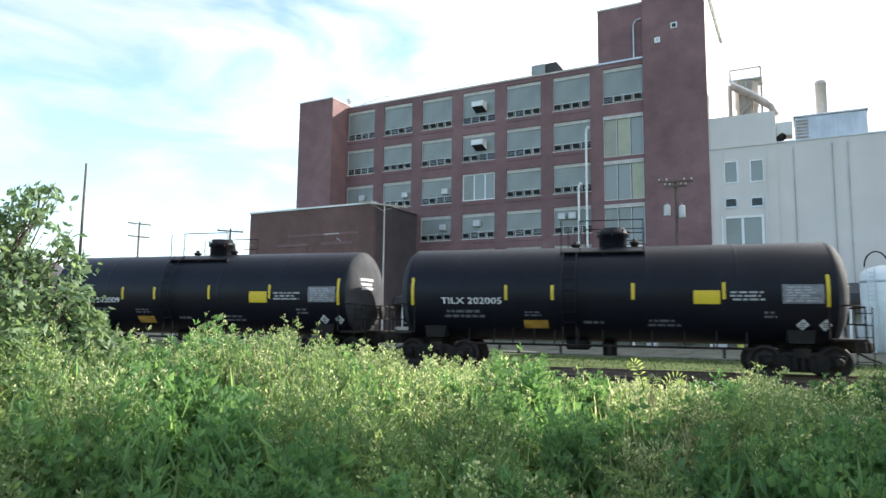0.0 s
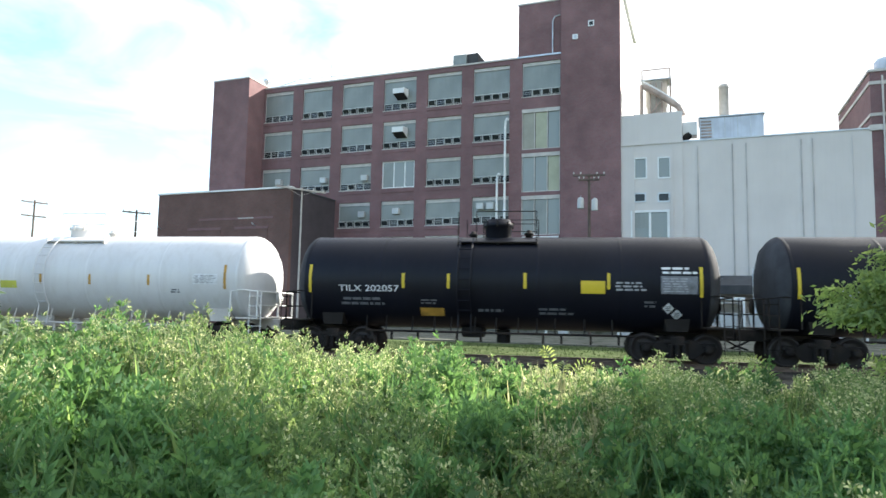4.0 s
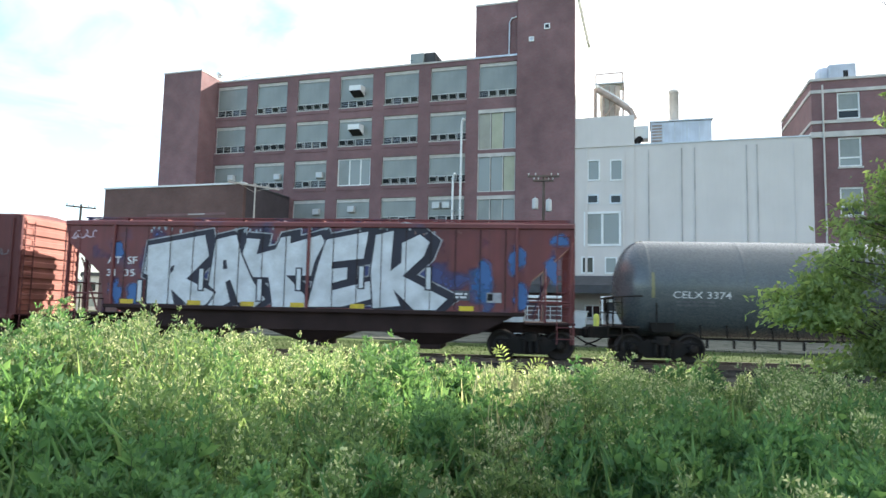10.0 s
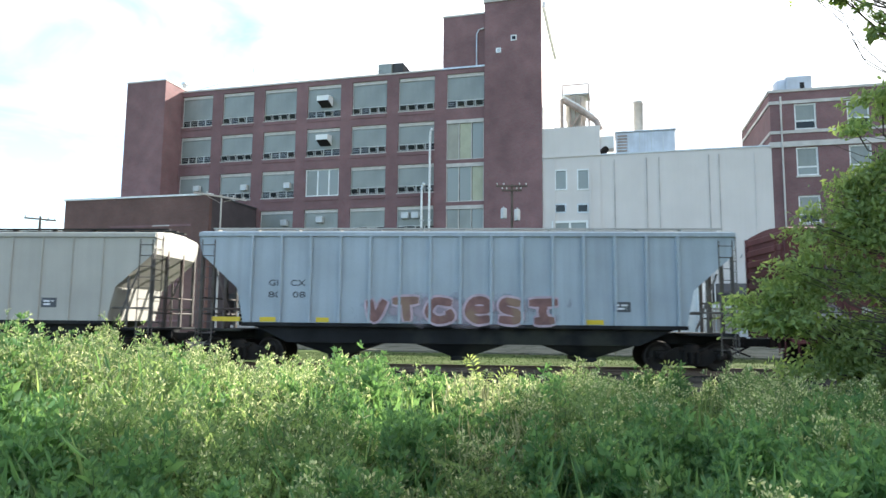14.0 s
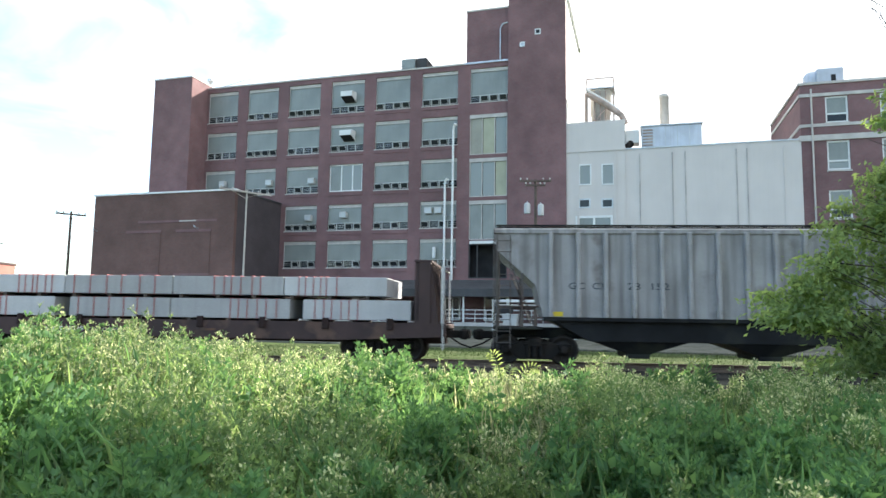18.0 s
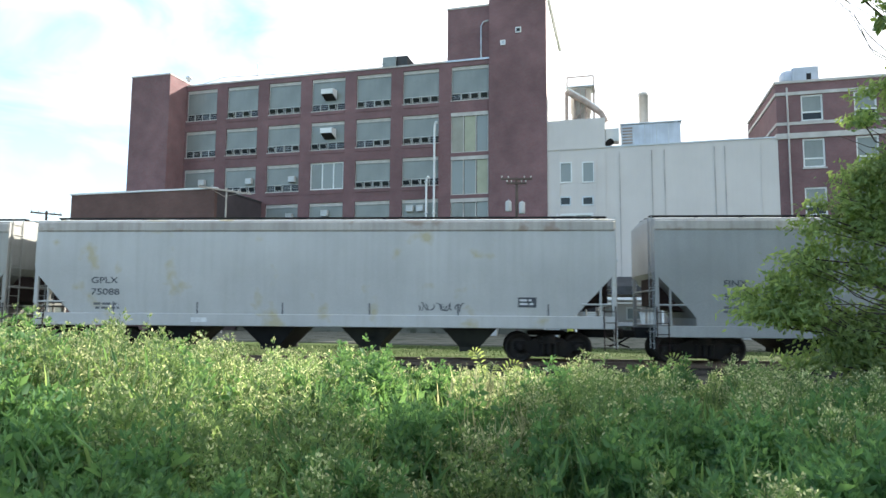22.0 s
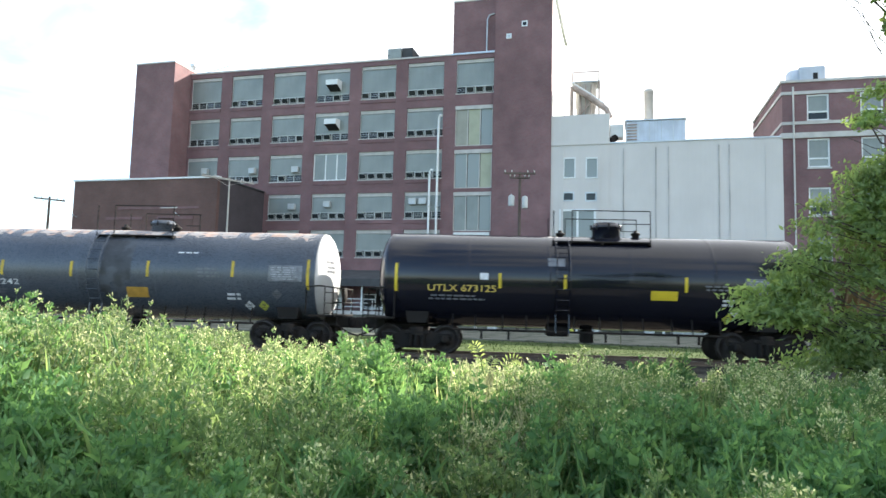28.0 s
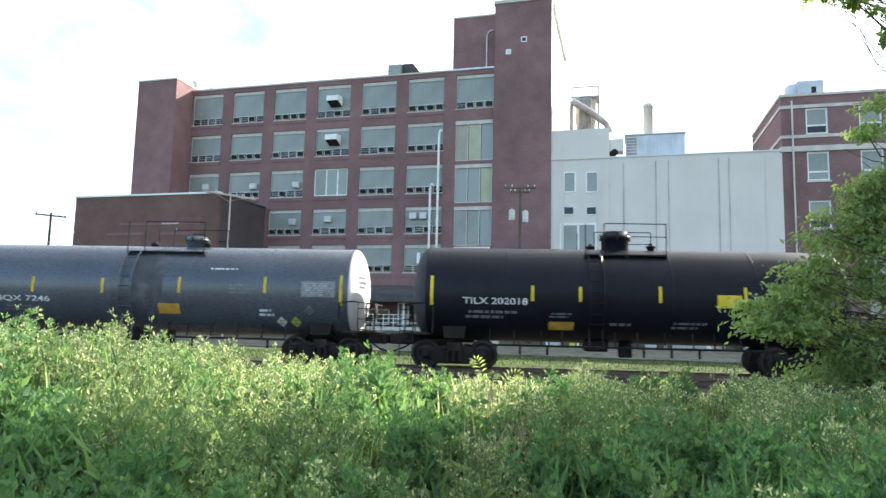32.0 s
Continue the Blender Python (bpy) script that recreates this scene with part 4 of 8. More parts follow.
def build_dock():
    """The lean-to roof and the loading dock along the foot of the works."""
    dock = thing("loading_dock", SITE, "long loading dock under a dark lean-to roof", "loading dock")
    bm = bmesh.new()
    m = Matrix(((0, -1, 0, 0), (1, 0, 0, 0), (0, 0, 1, 0), (0, 0, 0, 1)))
    prism(bm, [(-4.4, 4.0), (-0.26, 5.0), (-0.26, 4.8), (-4.4, 3.4)], -14.0, 34.7, m)
    part("canopy_roof", bm, ROOFING, dock)
    part("canopy_fascia", boxes([(-34.6, 14.0, -4.5, -4.401, 3.35, 4.02)]), ROOFING, dock)
    part("floor", boxes([(-34.6, 14, -4.0, -0.26, 0, 1.15)], 0.03), CONCRETE, dock)
    part("floor_edge", boxes([(-34.6, 14, -4.12, -4.001, 0.85, 1.17)]), PALE_TRIM, dock)
    for i in range(13):
        x = -34 + i * 3.9
        part("canopy_post", boxes([(x - 0.07, x + 0.07, -3.9, -3.76, 1.151, 3.6)]), WHITE_TRIM if i < 6 else GALV, dock)
    for i in range(12):
        x = -34 + i * 3.9
        if -9 < x:
            continue
        part("railing", boxes([(x + 0.08, x + 3.82, -3.86, -3.8, z, z + 0.06) for z in (1.5, 1.85, 2.2)] + [(x + k, x + k + 0.05, -3.86, -3.8, 1.151, 2.26) for k in (1.0, 1.95, 2.9)]), WHITE_TRIM, dock)
    for x, w, h, mt in ((-27.5, 1.7, 1.9, PALE_GLASS), (-23.6, 2.6, 1.5, DARK_GLASS), (-20.2, 1.1, 2.1, PALE_GLASS), (-17.2, 1.5, 2.1, DARK_GLASS), (-13.5, 2.2, 2.2, DARK_GLASS), (-30.6, 1.6, 1.7, PALE_GLASS), (-5.2, 1.4, 1.2, DARK_GLASS), (0.5, 1.3, 1.1, PALE_GLASS)):
        d = part("dock_window", one(bar_frame, x, x + w, 1.3, 1.3 + h, -0.4, -0.262, 0.12, [x + w / 2]), WHITE_TRIM, dock)
        part("pane", boxes([(x + 0.13, x + w - 0.13, -0.34, -0.32, 1.43, 1.17 + h)]), mt, d)

    for x, wd in ((-11.0, 5.6), (-3.3, 6.4), (4.2, 6.2)):
        s = thing("pipe_frame", SITE @ pose(x, -8.4, 0.06), "white painted steel pipe frame over the yard", "pipe frame", "pipe frames")
        part("top_bar", boxes([(0, wd, -0.1, 0.1, 2.75, 2.95)], 0.02), WHITE_TRIM, s)
        part("lower_bar", boxes([(0.1, wd - 0.1, 0.7, 0.8, 2.5, 2.6)], 0.01), WHITE_TRIM, s)
        for u in (0.1, wd - 0.1):
            part("post", boxes([(u - 0.08, u + 0.08, -0.08, 0.08, 0, 2.749)], 0.01), WHITE_TRIM, s)
        part("hinge_box", boxes([(0.15, 1.6, 0.12, 0.5, 1.9, 2.49)], 0.03), DARK_VOID, s)
    for x in (-9.6, -4.9, -1.8, 2.0, 3.9, 8.7):
        b = thing("loading_chute", SITE @ pose(x, -8.0, 0.06), "grey flared steel loading chute", "chute", "loading chutes")
        bm = bmesh.new()
        prism(bm, [(-0.35, 0), (0.35, 0), (0.6, 1.75), (-0.6, 1.75)], -0.4, 0.4)
        part("body", bm, FRAME_GREY, b)
        part("rim", boxes([(-0.66, 0.66, -0.46, 0.46, 1.751, 1.85)], 0.02), FRAME_GREY, b)
    bar = thing("yellow_bollard", SITE @ pose(-3.6, -8.6, 0.06), "short yellow steel bollard in the yard", "bollard")
    part("post", one(lathe, [(0.22, 0), (0.22, 1.5), (0.15, 1.62), (0, 1.66)], 12), LIME, bar)

    t = thing("storage_tank", SITE @ pose(5.3, -7.2, 0.06), "tall white cylindrical storage tank in the yard", "storage tank")
    part("shell", one(lathe, [(1.45, 0), (1.62, 0.05), (1.62, 5.0), (1.5, 5.25), (1.1, 5.5), (0.5, 5.65), (0, 5.7)], 32), WHITE_TRIM, t)
    part("band", one(lathe, [(1.625, 4.5), (1.66, 4.52), (1.66, 4.66), (1.625, 4.68)], 32), GALV, t)
    part("riser_pipe", one(tube, [(0.55, -1.75, 0), (0.55, -1.75, 5.7), (0.6, -1.4, 6.0), (0.6, -0.9, 5.95)], 0.16, 10), WHITE_TRIM, t)
    part("hose", one(tube, [*[(-0.7 - 0.68 * math.cos(a), -1.1 + 0.1 * a, 5.5 + 1.0 * math.sin(a)) for a in [math.pi * k / 12 for k in range(13)]]], 0.045, 8), TRUCK_STEEL, t)
    part("hose", one(tube, [(1.75, -0.6, 0.2), (1.75, -0.6, 5.4), (1.8, -0.65, 5.9), (1.95, -0.7, 6.3), (2.2, -0.8, 6.5)], 0.045, 8), GALV, t)
    part("ladder", boxes([(-1.3, -1.26, -1.5, -1.46, 0, 5.4), (-0.9, -0.86, -1.5, -1.46, 0, 5.4)] + [(-1.26, -0.9, -1.5, -1.46, 0.3 * k, 0.3 * k + 0.03) for k in range(1, 18)]), GALV, t)


def utility_pole(m, h, arms, mat, label, boxes_on=False, arm_turn=0.0, r=0.15):
    """arms: (height, half length) of each crossarm."""
    p = thing("utility_pole", m, label, "utility pole")
    part("pole", one(tube, [(0, 0, 0), (0, 0, h)], r, 8, r * 0.66), mat, p)
    for z, w in arms:
        a = part("crossarm", boxes([(-w, w, -0.07, 0.07, z - 0.07, z + 0.07)], 0.01), mat, p)
        a.matrix_basis = pose(0, -0.15, 0, 0, 0, arm_turn)
        for k in (-0.92, -0.5, 0.5, 0.92):
            part("insulator", one(lathe, [(0.03, 0), (0.03, 0.06), (0.06, 0.08), (0.06, 0.16), (0, 0.2)], 8, pose(k * w, 0, z + 0.07)), PALE_TRIM, a)
        for s in (-1, 1):
            part("brace", one(tube, [(s * w * 0.5, 0, z - 0.07), (0, 0.12, z - 0.5)], 0.02, 4), mat, a)
    if boxes_on:
        for x, z, w, hh in ((-0.62, h - 2.75, 0.25, 0.72), (0.45, h - 2.95, 0.24, 0.8)):
            t = part("transformer", one(lathe, [(w, 0), (w, hh), (w * 0.7, hh + 0.12), (0, hh + 0.14)], 12, pose(x, -0.25, z)), FRAME_GREY, p, "grey pole transformer")
            part("bushing", one(tube, [(x, -0.25, z + hh), (x, -0.25, z + hh + 0.26)], 0.03, 5), GALV, t)
    return p


def build_poles():
    at = lambda az, d: (-d * math.sin(radians(az)), d * math.cos(radians(az)))
    # before the annex corner, and before the stair tower
    utility_pole(SITE @ pose(-30.95, -12.0, 0.06), 11.75, [(11.55, 2.3)], PALE_POLE, "silvered wooden utility pole beside the brick annex", False, 60, 0.1)
    utility_pole(SITE @ pose(-7.75, -7.5, 0.06), 12.5, [(12.35, 1.25), (12.0, 0.8)], WOOD_POLE, "dark wooden utility pole with transformers by the tower", True, 12)
    for az, d, top, arms, tr in ((46.1, 70, 0.2071, [], 0), (42.1, 90, 0.133, [(0, 1.4), (-1.6, 1.3)], 20), (35.2, 75, 0.1308, [(0, 1.35)], 10), (33.5, 95, 0.119, [], 0), (46.9, 120, 0.075, [(0, 1.2)], 0), (39.9, 130, 0.085, [(0, 1.2)], 0)):
        x, y = at(az, d)
        h = EYE_Z + top * d
        utility_pole(pose(x, y, 0, 0, 0, az), h, [(h - 0.3 + z, w) for z, w in arms], WOOD_POLE, "dark wooden utility pole along the street", False, tr)


def build_distance():
    """Low shops and wooded hills beyond the annex."""
    at = lambda az, d: (-d * math.sin(radians(az)), d * math.cos(radians(az)))
    for az0, az1, d, h, roof, wall, lab in ((38.9, 37.1, 150, 4.6, paint("red_shop_roof", (0.5, 0.07, 0.07), 0.6), WHITE_TRIM, "low shop with a red roof"),
                                            (37.0, 34.9, 165, 6.6, GALV, PALE_TRIM, "low shop with a pale fascia"),
                                            (34.8, 32.4, 170, 8.6, ROOFING, PALE_TRIM, "two-storey stone shop building"),
                                            (47.5, 43.6, 190, 6.0, ROOFING, PALE_TRIM, "long low grey warehouse beyond the street"), (56, 50, 210, 7.0, GALV, GREY_WALL, "long low grey warehouse beyond the street")):
        x0, y0 = at(az0, d)
        x1, y1 = at(az1, d)
        ang = math.degrees(math.atan2(y1 - y0, x1 - x0))
        w = math.hypot(x1 - x0, y1 - y0)
        s = thing("shop_building", pose(x0, y0, 0, 0, 0, ang), lab, "building", "far shops")
        n = max(2, int(w / 3))
        holes = [(k * w / n + 0.5, (k + 1) * w / n - 0.5, 0.9, 2.6) for k in range(n)]
        if h > 8:
            holes += [(k * w / n + 0.7, (k + 1) * w / n - 0.7, 4.4, 6.4) for k in range(n)]
        bm = bmesh.new()
        wall_sheet(bm, (0, w), (0, h - 0.8), holes, 0, 0.3)
        box(bm, 0, 0.3, 0.3, 12, 0, h - 0.8)
        box(bm, w - 0.3, w, 0.3, 12, 0, h - 0.8)
        part("wall", bm, wall, s)
        bm = bmesh.new()
        prism(bm, [(-0.4, h - 0.799), (w + 0.4, h - 0.799), (w + 0.2, h), (-0.2, h)], -0.6, 12.4)
        part("roof", bm, roof, s)
        for a, b, c, e in holes:
            part("pane", boxes([(a, b, 0.15, 0.2, c, e)]), DARK_GLASS if (a + c) % 2 < 1.2 else PALE_GLASS, s)
    # wooded ridge: leafy clumps over a rising bank
    rng = np.random.default_rng(12)
    n = 15000
    az = np.radians(rng.uniform(24, 66, n))
    d = rng.uniform(290, 420, n)
    top = 15 + 4.0 * np.sin(az * 9.0) + 2.5 * np.sin(az * 31 + 1) + 1.5 * np.sin(az * 70)
    z = top * (1 - rng.random(n) ** 2.2 * 0.98) * (0.75 + (d - 290) / 500)
    cx, cy = -d * np.sin(az), d * np.cos(az)
    leaf_cloud("wooded_hill", np.stack([cx, cy, z], 1), rng.uniform(1.6, 3.4, n), 1.0, FAR_GREEN, rng, "distant wooded hill of deep green trees", "woods")


def leaf_mesh(name, centres, length, width, rng, up=0.3, mats=(), index=None, heading=None):
    """Many leaves in one mesh: each a folded blade of four corners about its centre."""
    n = len(centres)
    if heading is None:
        heading = rng.normal(size=(n, 3))
        heading[:, 2] = heading[:, 2] * 0.6 + up
    heading = heading / (np.linalg.norm(heading, axis=1)[:, None] + 1e-9)
    side = np.cross(heading, rng.normal(size=(n, 3)))
    side /= np.linalg.norm(side, axis=1)[:, None] + 1e-9
    nor = np.cross(side, heading)
    length = np.broadcast_to(np.asarray(length, float), (n,))[:, None]
    width = np.broadcast_to(np.asarray(width, float), (n,))[:, None] * length
    a = centres - heading * length * 0.5
    b = centres + side * width * 0.5 + nor * width * 0.14
    c = centres + heading * length * 0.5 - nor * length * 0.08
    e = centres - side * width * 0.5 + nor * width * 0.14
    co = np.stack([a, b, c, e], 1).reshape(-1, 3)
    base = (np.arange(n) * 4)[:, None]
    tri = np.concatenate([base + [0, 1, 2], base + [0, 2, 3]], 1).reshape(-1, 3)
    return co, tri, (None if index is None else np.repeat(index, 2))


def fast_mesh(name, co, tri, mats, index=None):
    me = bpy.data.meshes.new(name)
    me.vertices.add(len(co))
    me.vertices.foreach_set("co", co.astype(np.float32).ravel())
    me.loops.add(len(tri) * 3)
    me.loops.foreach_set("vertex_index", tri.astype(np.int32).ravel())
    me.polygons.add(len(tri))
    me.polygons.foreach_set("loop_start", np.arange(0, len(tri) * 3, 3, dtype=np.int32))
    me.polygons.foreach_set("loop_total", np.full(len(tri), 3, dtype=np.int32))
    if index is not None:
        me.polygons.foreach_set("material_index", index.astype(np.int32))
    for m in mats:
        me.materials.append(m)
    me.update(calc_edges=True)
    return me


def leaf_cloud(name, centres, length, width, mat, rng, label, category):
    co, tri, _ = leaf_mesh(name, centres, length, width, rng)
    return tagged(new(name, fast_mesh(name, co, tri, [mat])), label, category, kind="stuff")


build_main_block()
build_low_block()
build_grey_block()
build_right_block()
build_dock()
build_poles()
build_distance()


# ---- the train ----
# Every car stands in its own space: x along the track, z from the rail head, the near side at -y.
def near(surf, x, z, off=0.008):
    return Vector((x, surf(z) - off, z))


def round_side(r, zc):
    return lambda z: -math.sqrt(max(r * r - (z - zc) ** 2, 0.0001))


def patch(bm, surf, x0, x1, z0, z1, off=0.006, n=6, skew=0.0):
    """A thin sheet laid on the near side."""
    cols = [[bm.verts.new(near(surf, x + skew * (z0 + (z1 - z0) * k / n - z0), z0 + (z1 - z0) * k / n, off)) for k in range(n + 1)] for x in (x0, x1)]
    for k in range(n):
        bm.faces.new((cols[0][k], cols[1][k], cols[1][k + 1], cols[0][k + 1]))


def plate(parent, surf, x0, x1, z0, z1, mat, name="panel", label="", off=0.006):
    return part(name, one(patch, surf, x0, x1, z0, z1, off), mat, parent, label)


def diamond(parent, surf, x, z, s=0.17, mat=None):
    bm = bmesh.new()
    n = 5
    grid = [[bm.verts.new(near(surf, x + (i - j) / n * s, z + ((i + j) / n - 1) * s, 0.01)) for i in range(n + 1)] for j in range(n + 1)]
    for a, b in zip(grid, grid[1:]):
        for i in range(n):
            bm.faces.new((a[i], a[i + 1], b[i + 1], b[i]))
    d = part("hazard_placard", bm, mat or LETTER, parent, "diamond placard")
    bm = bmesh.new()
    for k in (-0.35, 0.0, 0.3):
        patch(bm, surf, x - 0.07, x + 0.07, z + k * s - 0.012, z + k * s + 0.012, 0.014, 1)
    part("print", bm, LETTER_DARK, d)


def bars(parent, surf, x0, x1, z0, z1, rows, mat, seed=1, off=0.008):
    """Rows of small print too fine to read."""
    rng = random.Random(seed)
    bm = bmesh.new()
    h = (z1 - z0) / rows
    for r in range(rows):
        x = x0 + rng.uniform(0, 0.08) * (x1 - x0)
        end = x1 - rng.uniform(0, 0.3) * (x1 - x0)
        while x < end:
            w = min(rng.uniform(0.08, 0.3), end - x)
            patch(bm, surf, x, x + w, z1 - (r + 0.8) * h, z1 - (r + 0.25) * h, off, 1)
            x += w + 0.05
    tagged(part("small_print", bm, mat, parent), kind="stuff")


def lettering(parent, surf, text, x0, x1, zc, h, mat, bold=0.0, off=0.009, shear=0.0, name="lettering"):
    """Words painted on the near side, from x0 to x1 and h high about zc."""
    cu = bpy.data.curves.new("lettering", "FONT")
    cu.body, cu.size, cu.offset, cu.shear, cu.resolution_u = text, 1.0, bold, shear, 3
    ob = new("lettering", cu)
    me = bpy.data.meshes.new_from_object(ob.evaluated_get(bpy.context.evaluated_depsgraph_get()))
    bpy.data.objects.remove(ob)
    bpy.data.curves.remove(cu)
    co = np.empty(len(me.vertices) * 3)
    me.vertices.foreach_get("co", co)
    co = co.reshape(-1, 3)
    lo, hi = co.min(0), co.max(0)
    for v in me.vertices:
        u = x0 + (v.co.x - lo[0]) / (hi[0] - lo[0]) * (x1 - x0)
        z = zc - h / 2 + (v.co.y - lo[1]) / (hi[1] - lo[1]) * h
        v.co = near(surf, u, z, off)
    me.materials.clear()
    me.materials.append(mat)
    me.name = name
    return part(name, me, mat, parent)


def build_truck_meshes():
    bm = bmesh.new()
    outline = [(-1.08, 0.52), (-0.98, 0.60), (-0.62, 0.62), (-0.42, 0.72), (0.42, 0.72), (0.62, 0.62), (0.98, 0.60), (1.08, 0.52), (1.05, 0.38), (0.72, 0.36), (0.48, 0.17), (-0.48, 0.17), (-0.72, 0.36), (-1.05, 0.38)]
    prism(bm, outline, -0.08, 0.08)
    for x in (-0.2, 0, 0.2):
        tube(bm, [(x, -0.13, 0.24), (x, -0.13, 0.58)], 0.075, 8)
    for x in (-0.88, 0.88):
        lathe(bm, [(0.0, 0.0), (0.13, 0.0), (0.13, 0.13), (0.09, 0.17), (0, 0.17)], 10, pose(x, -0.06, 0.45, 90, 0, 0))
        soft_box(bm, x - 0.19, x + 0.19, -0.12, 0.1, 0.5, 0.63, 0.02)
    soft_box(bm, -0.36, 0.36, -0.15, 0.12, 0.6, 0.7, 0.02)
    side = finish("side_frame", bm, TRUCK_STEEL)
    bm = bmesh.new()
    soft_box(bm, -0.22, 0.22, -1.15, 1.15, 0.52, 0.82, 0.04)
    soft_box(bm, -0.6, 0.6, -0.25, 0.25, 0.8, 0.95, 0.05)
    for s in (-1, 1):
        box(bm, s * 0.42 - 0.06, s * 0.42 + 0.06, -0.95, 0.95, 0.3, 0.45)
    bolster = finish("bolster", bm, TRUCK_STEEL)
    bm = bmesh.new()
    for s in (-1, 1):
        m = pose(0, s * 0.69, 0, -90 * s, 0, 0)
        lathe(bm, [(0.0, 0.14), (0.14, 0.14), (0.16, 0.04), (0.34, 0.02), (0.37, 0.11), (0.44, 0.11), (0.44, 0.0), (0.47, -0.01), (0.47, -0.04), (0.2, -0.04), (0, -0.04)], 28, m)
        for k in range(3):
            a = k * math.tau / 3
            box(bm, -0.03, 0.03, -0.012, 0.012, 0.17, 0.33, pose(0, s * 0.735, 0, 0, math.degrees(a), 0))
    tube(bm, [(0, -0.95, 0), (0, 0.95, 0)], 0.085, 10)
    wheel = finish("wheelset", bm, WHEEL_STEEL)
    bm = bmesh.new()
    soft_box(bm, -0.2, 0.55, -0.14, 0.14, -0.12, 0.12, 0.03)
    soft_box(bm, 0.45, 0.72, -0.2, 0.12, -0.17, 0.17, 0.06)
    soft_box(bm, 0.6, 0.8, 0.06, 0.2, -0.15, 0.15, 0.05)
    tube(bm, [(0.1, -0.35, -0.05), (0.5, -0.5, -0.3), (0.85, -0.4, -0.42)], 0.03, 6)
    coupler = finish("coupler", bm, TRUCK_STEEL)
    return side, bolster, wheel, coupler


SIDE_FRAME, BOLSTER, WHEELSET, COUPLER = build_truck_meshes()
WHEELS = []  # (wheelset, index of its car)


def running_gear(car, number, half, centre):
    """Trucks with wheelsets, and couplers. half: from the middle to the coupler's face."""
    for s in (-1, 1):
        t = part("truck", BOLSTER, None, car, "dark cast-steel truck")
        t.matrix_basis = pose(s * centre, 0, 0)
        for y in (-1, 1):
            f = part("side_frame", SIDE_FRAME, None, t)
            f.matrix_basis = pose(0, y * 1.0, 0, 0, 0, 0 if y < 0 else 180)
        for x in (-0.88, 0.88):
            w = part("wheelset", WHEELSET, None, t)
            w.matrix_basis = pose(x, 0, 0.44)
            WHEELS.append((w, number, x))
        c = part("coupler", COUPLER, None, car)
        c.matrix_basis = pose(s * (half - 0.72), 0, 0.86, 0, 0, 0 if s > 0 else 180)


def ladder(parent, x, y, z0, z1, w=0.42, mat=None, n=None, along="x"):
    bm = bmesh.new()
    n = n or int((z1 - z0) / 0.32)
    ends = ((x - w / 2, y), (x + w / 2, y)) if along == "x" else ((x, y - w / 2), (x, y + w / 2))
    for a, b in ends:
        tube(bm, [(a, b, z0), (a, b, z1)], 0.018, 5)
    for k in range(n):
        z = z0 + (k + 0.5) * (z1 - z0) / n
        tube(bm, [(*ends[0], z), (*ends[1], z)], 0.012, 5)
    part("ladder", bm, mat or TRUCK_STEEL, parent)


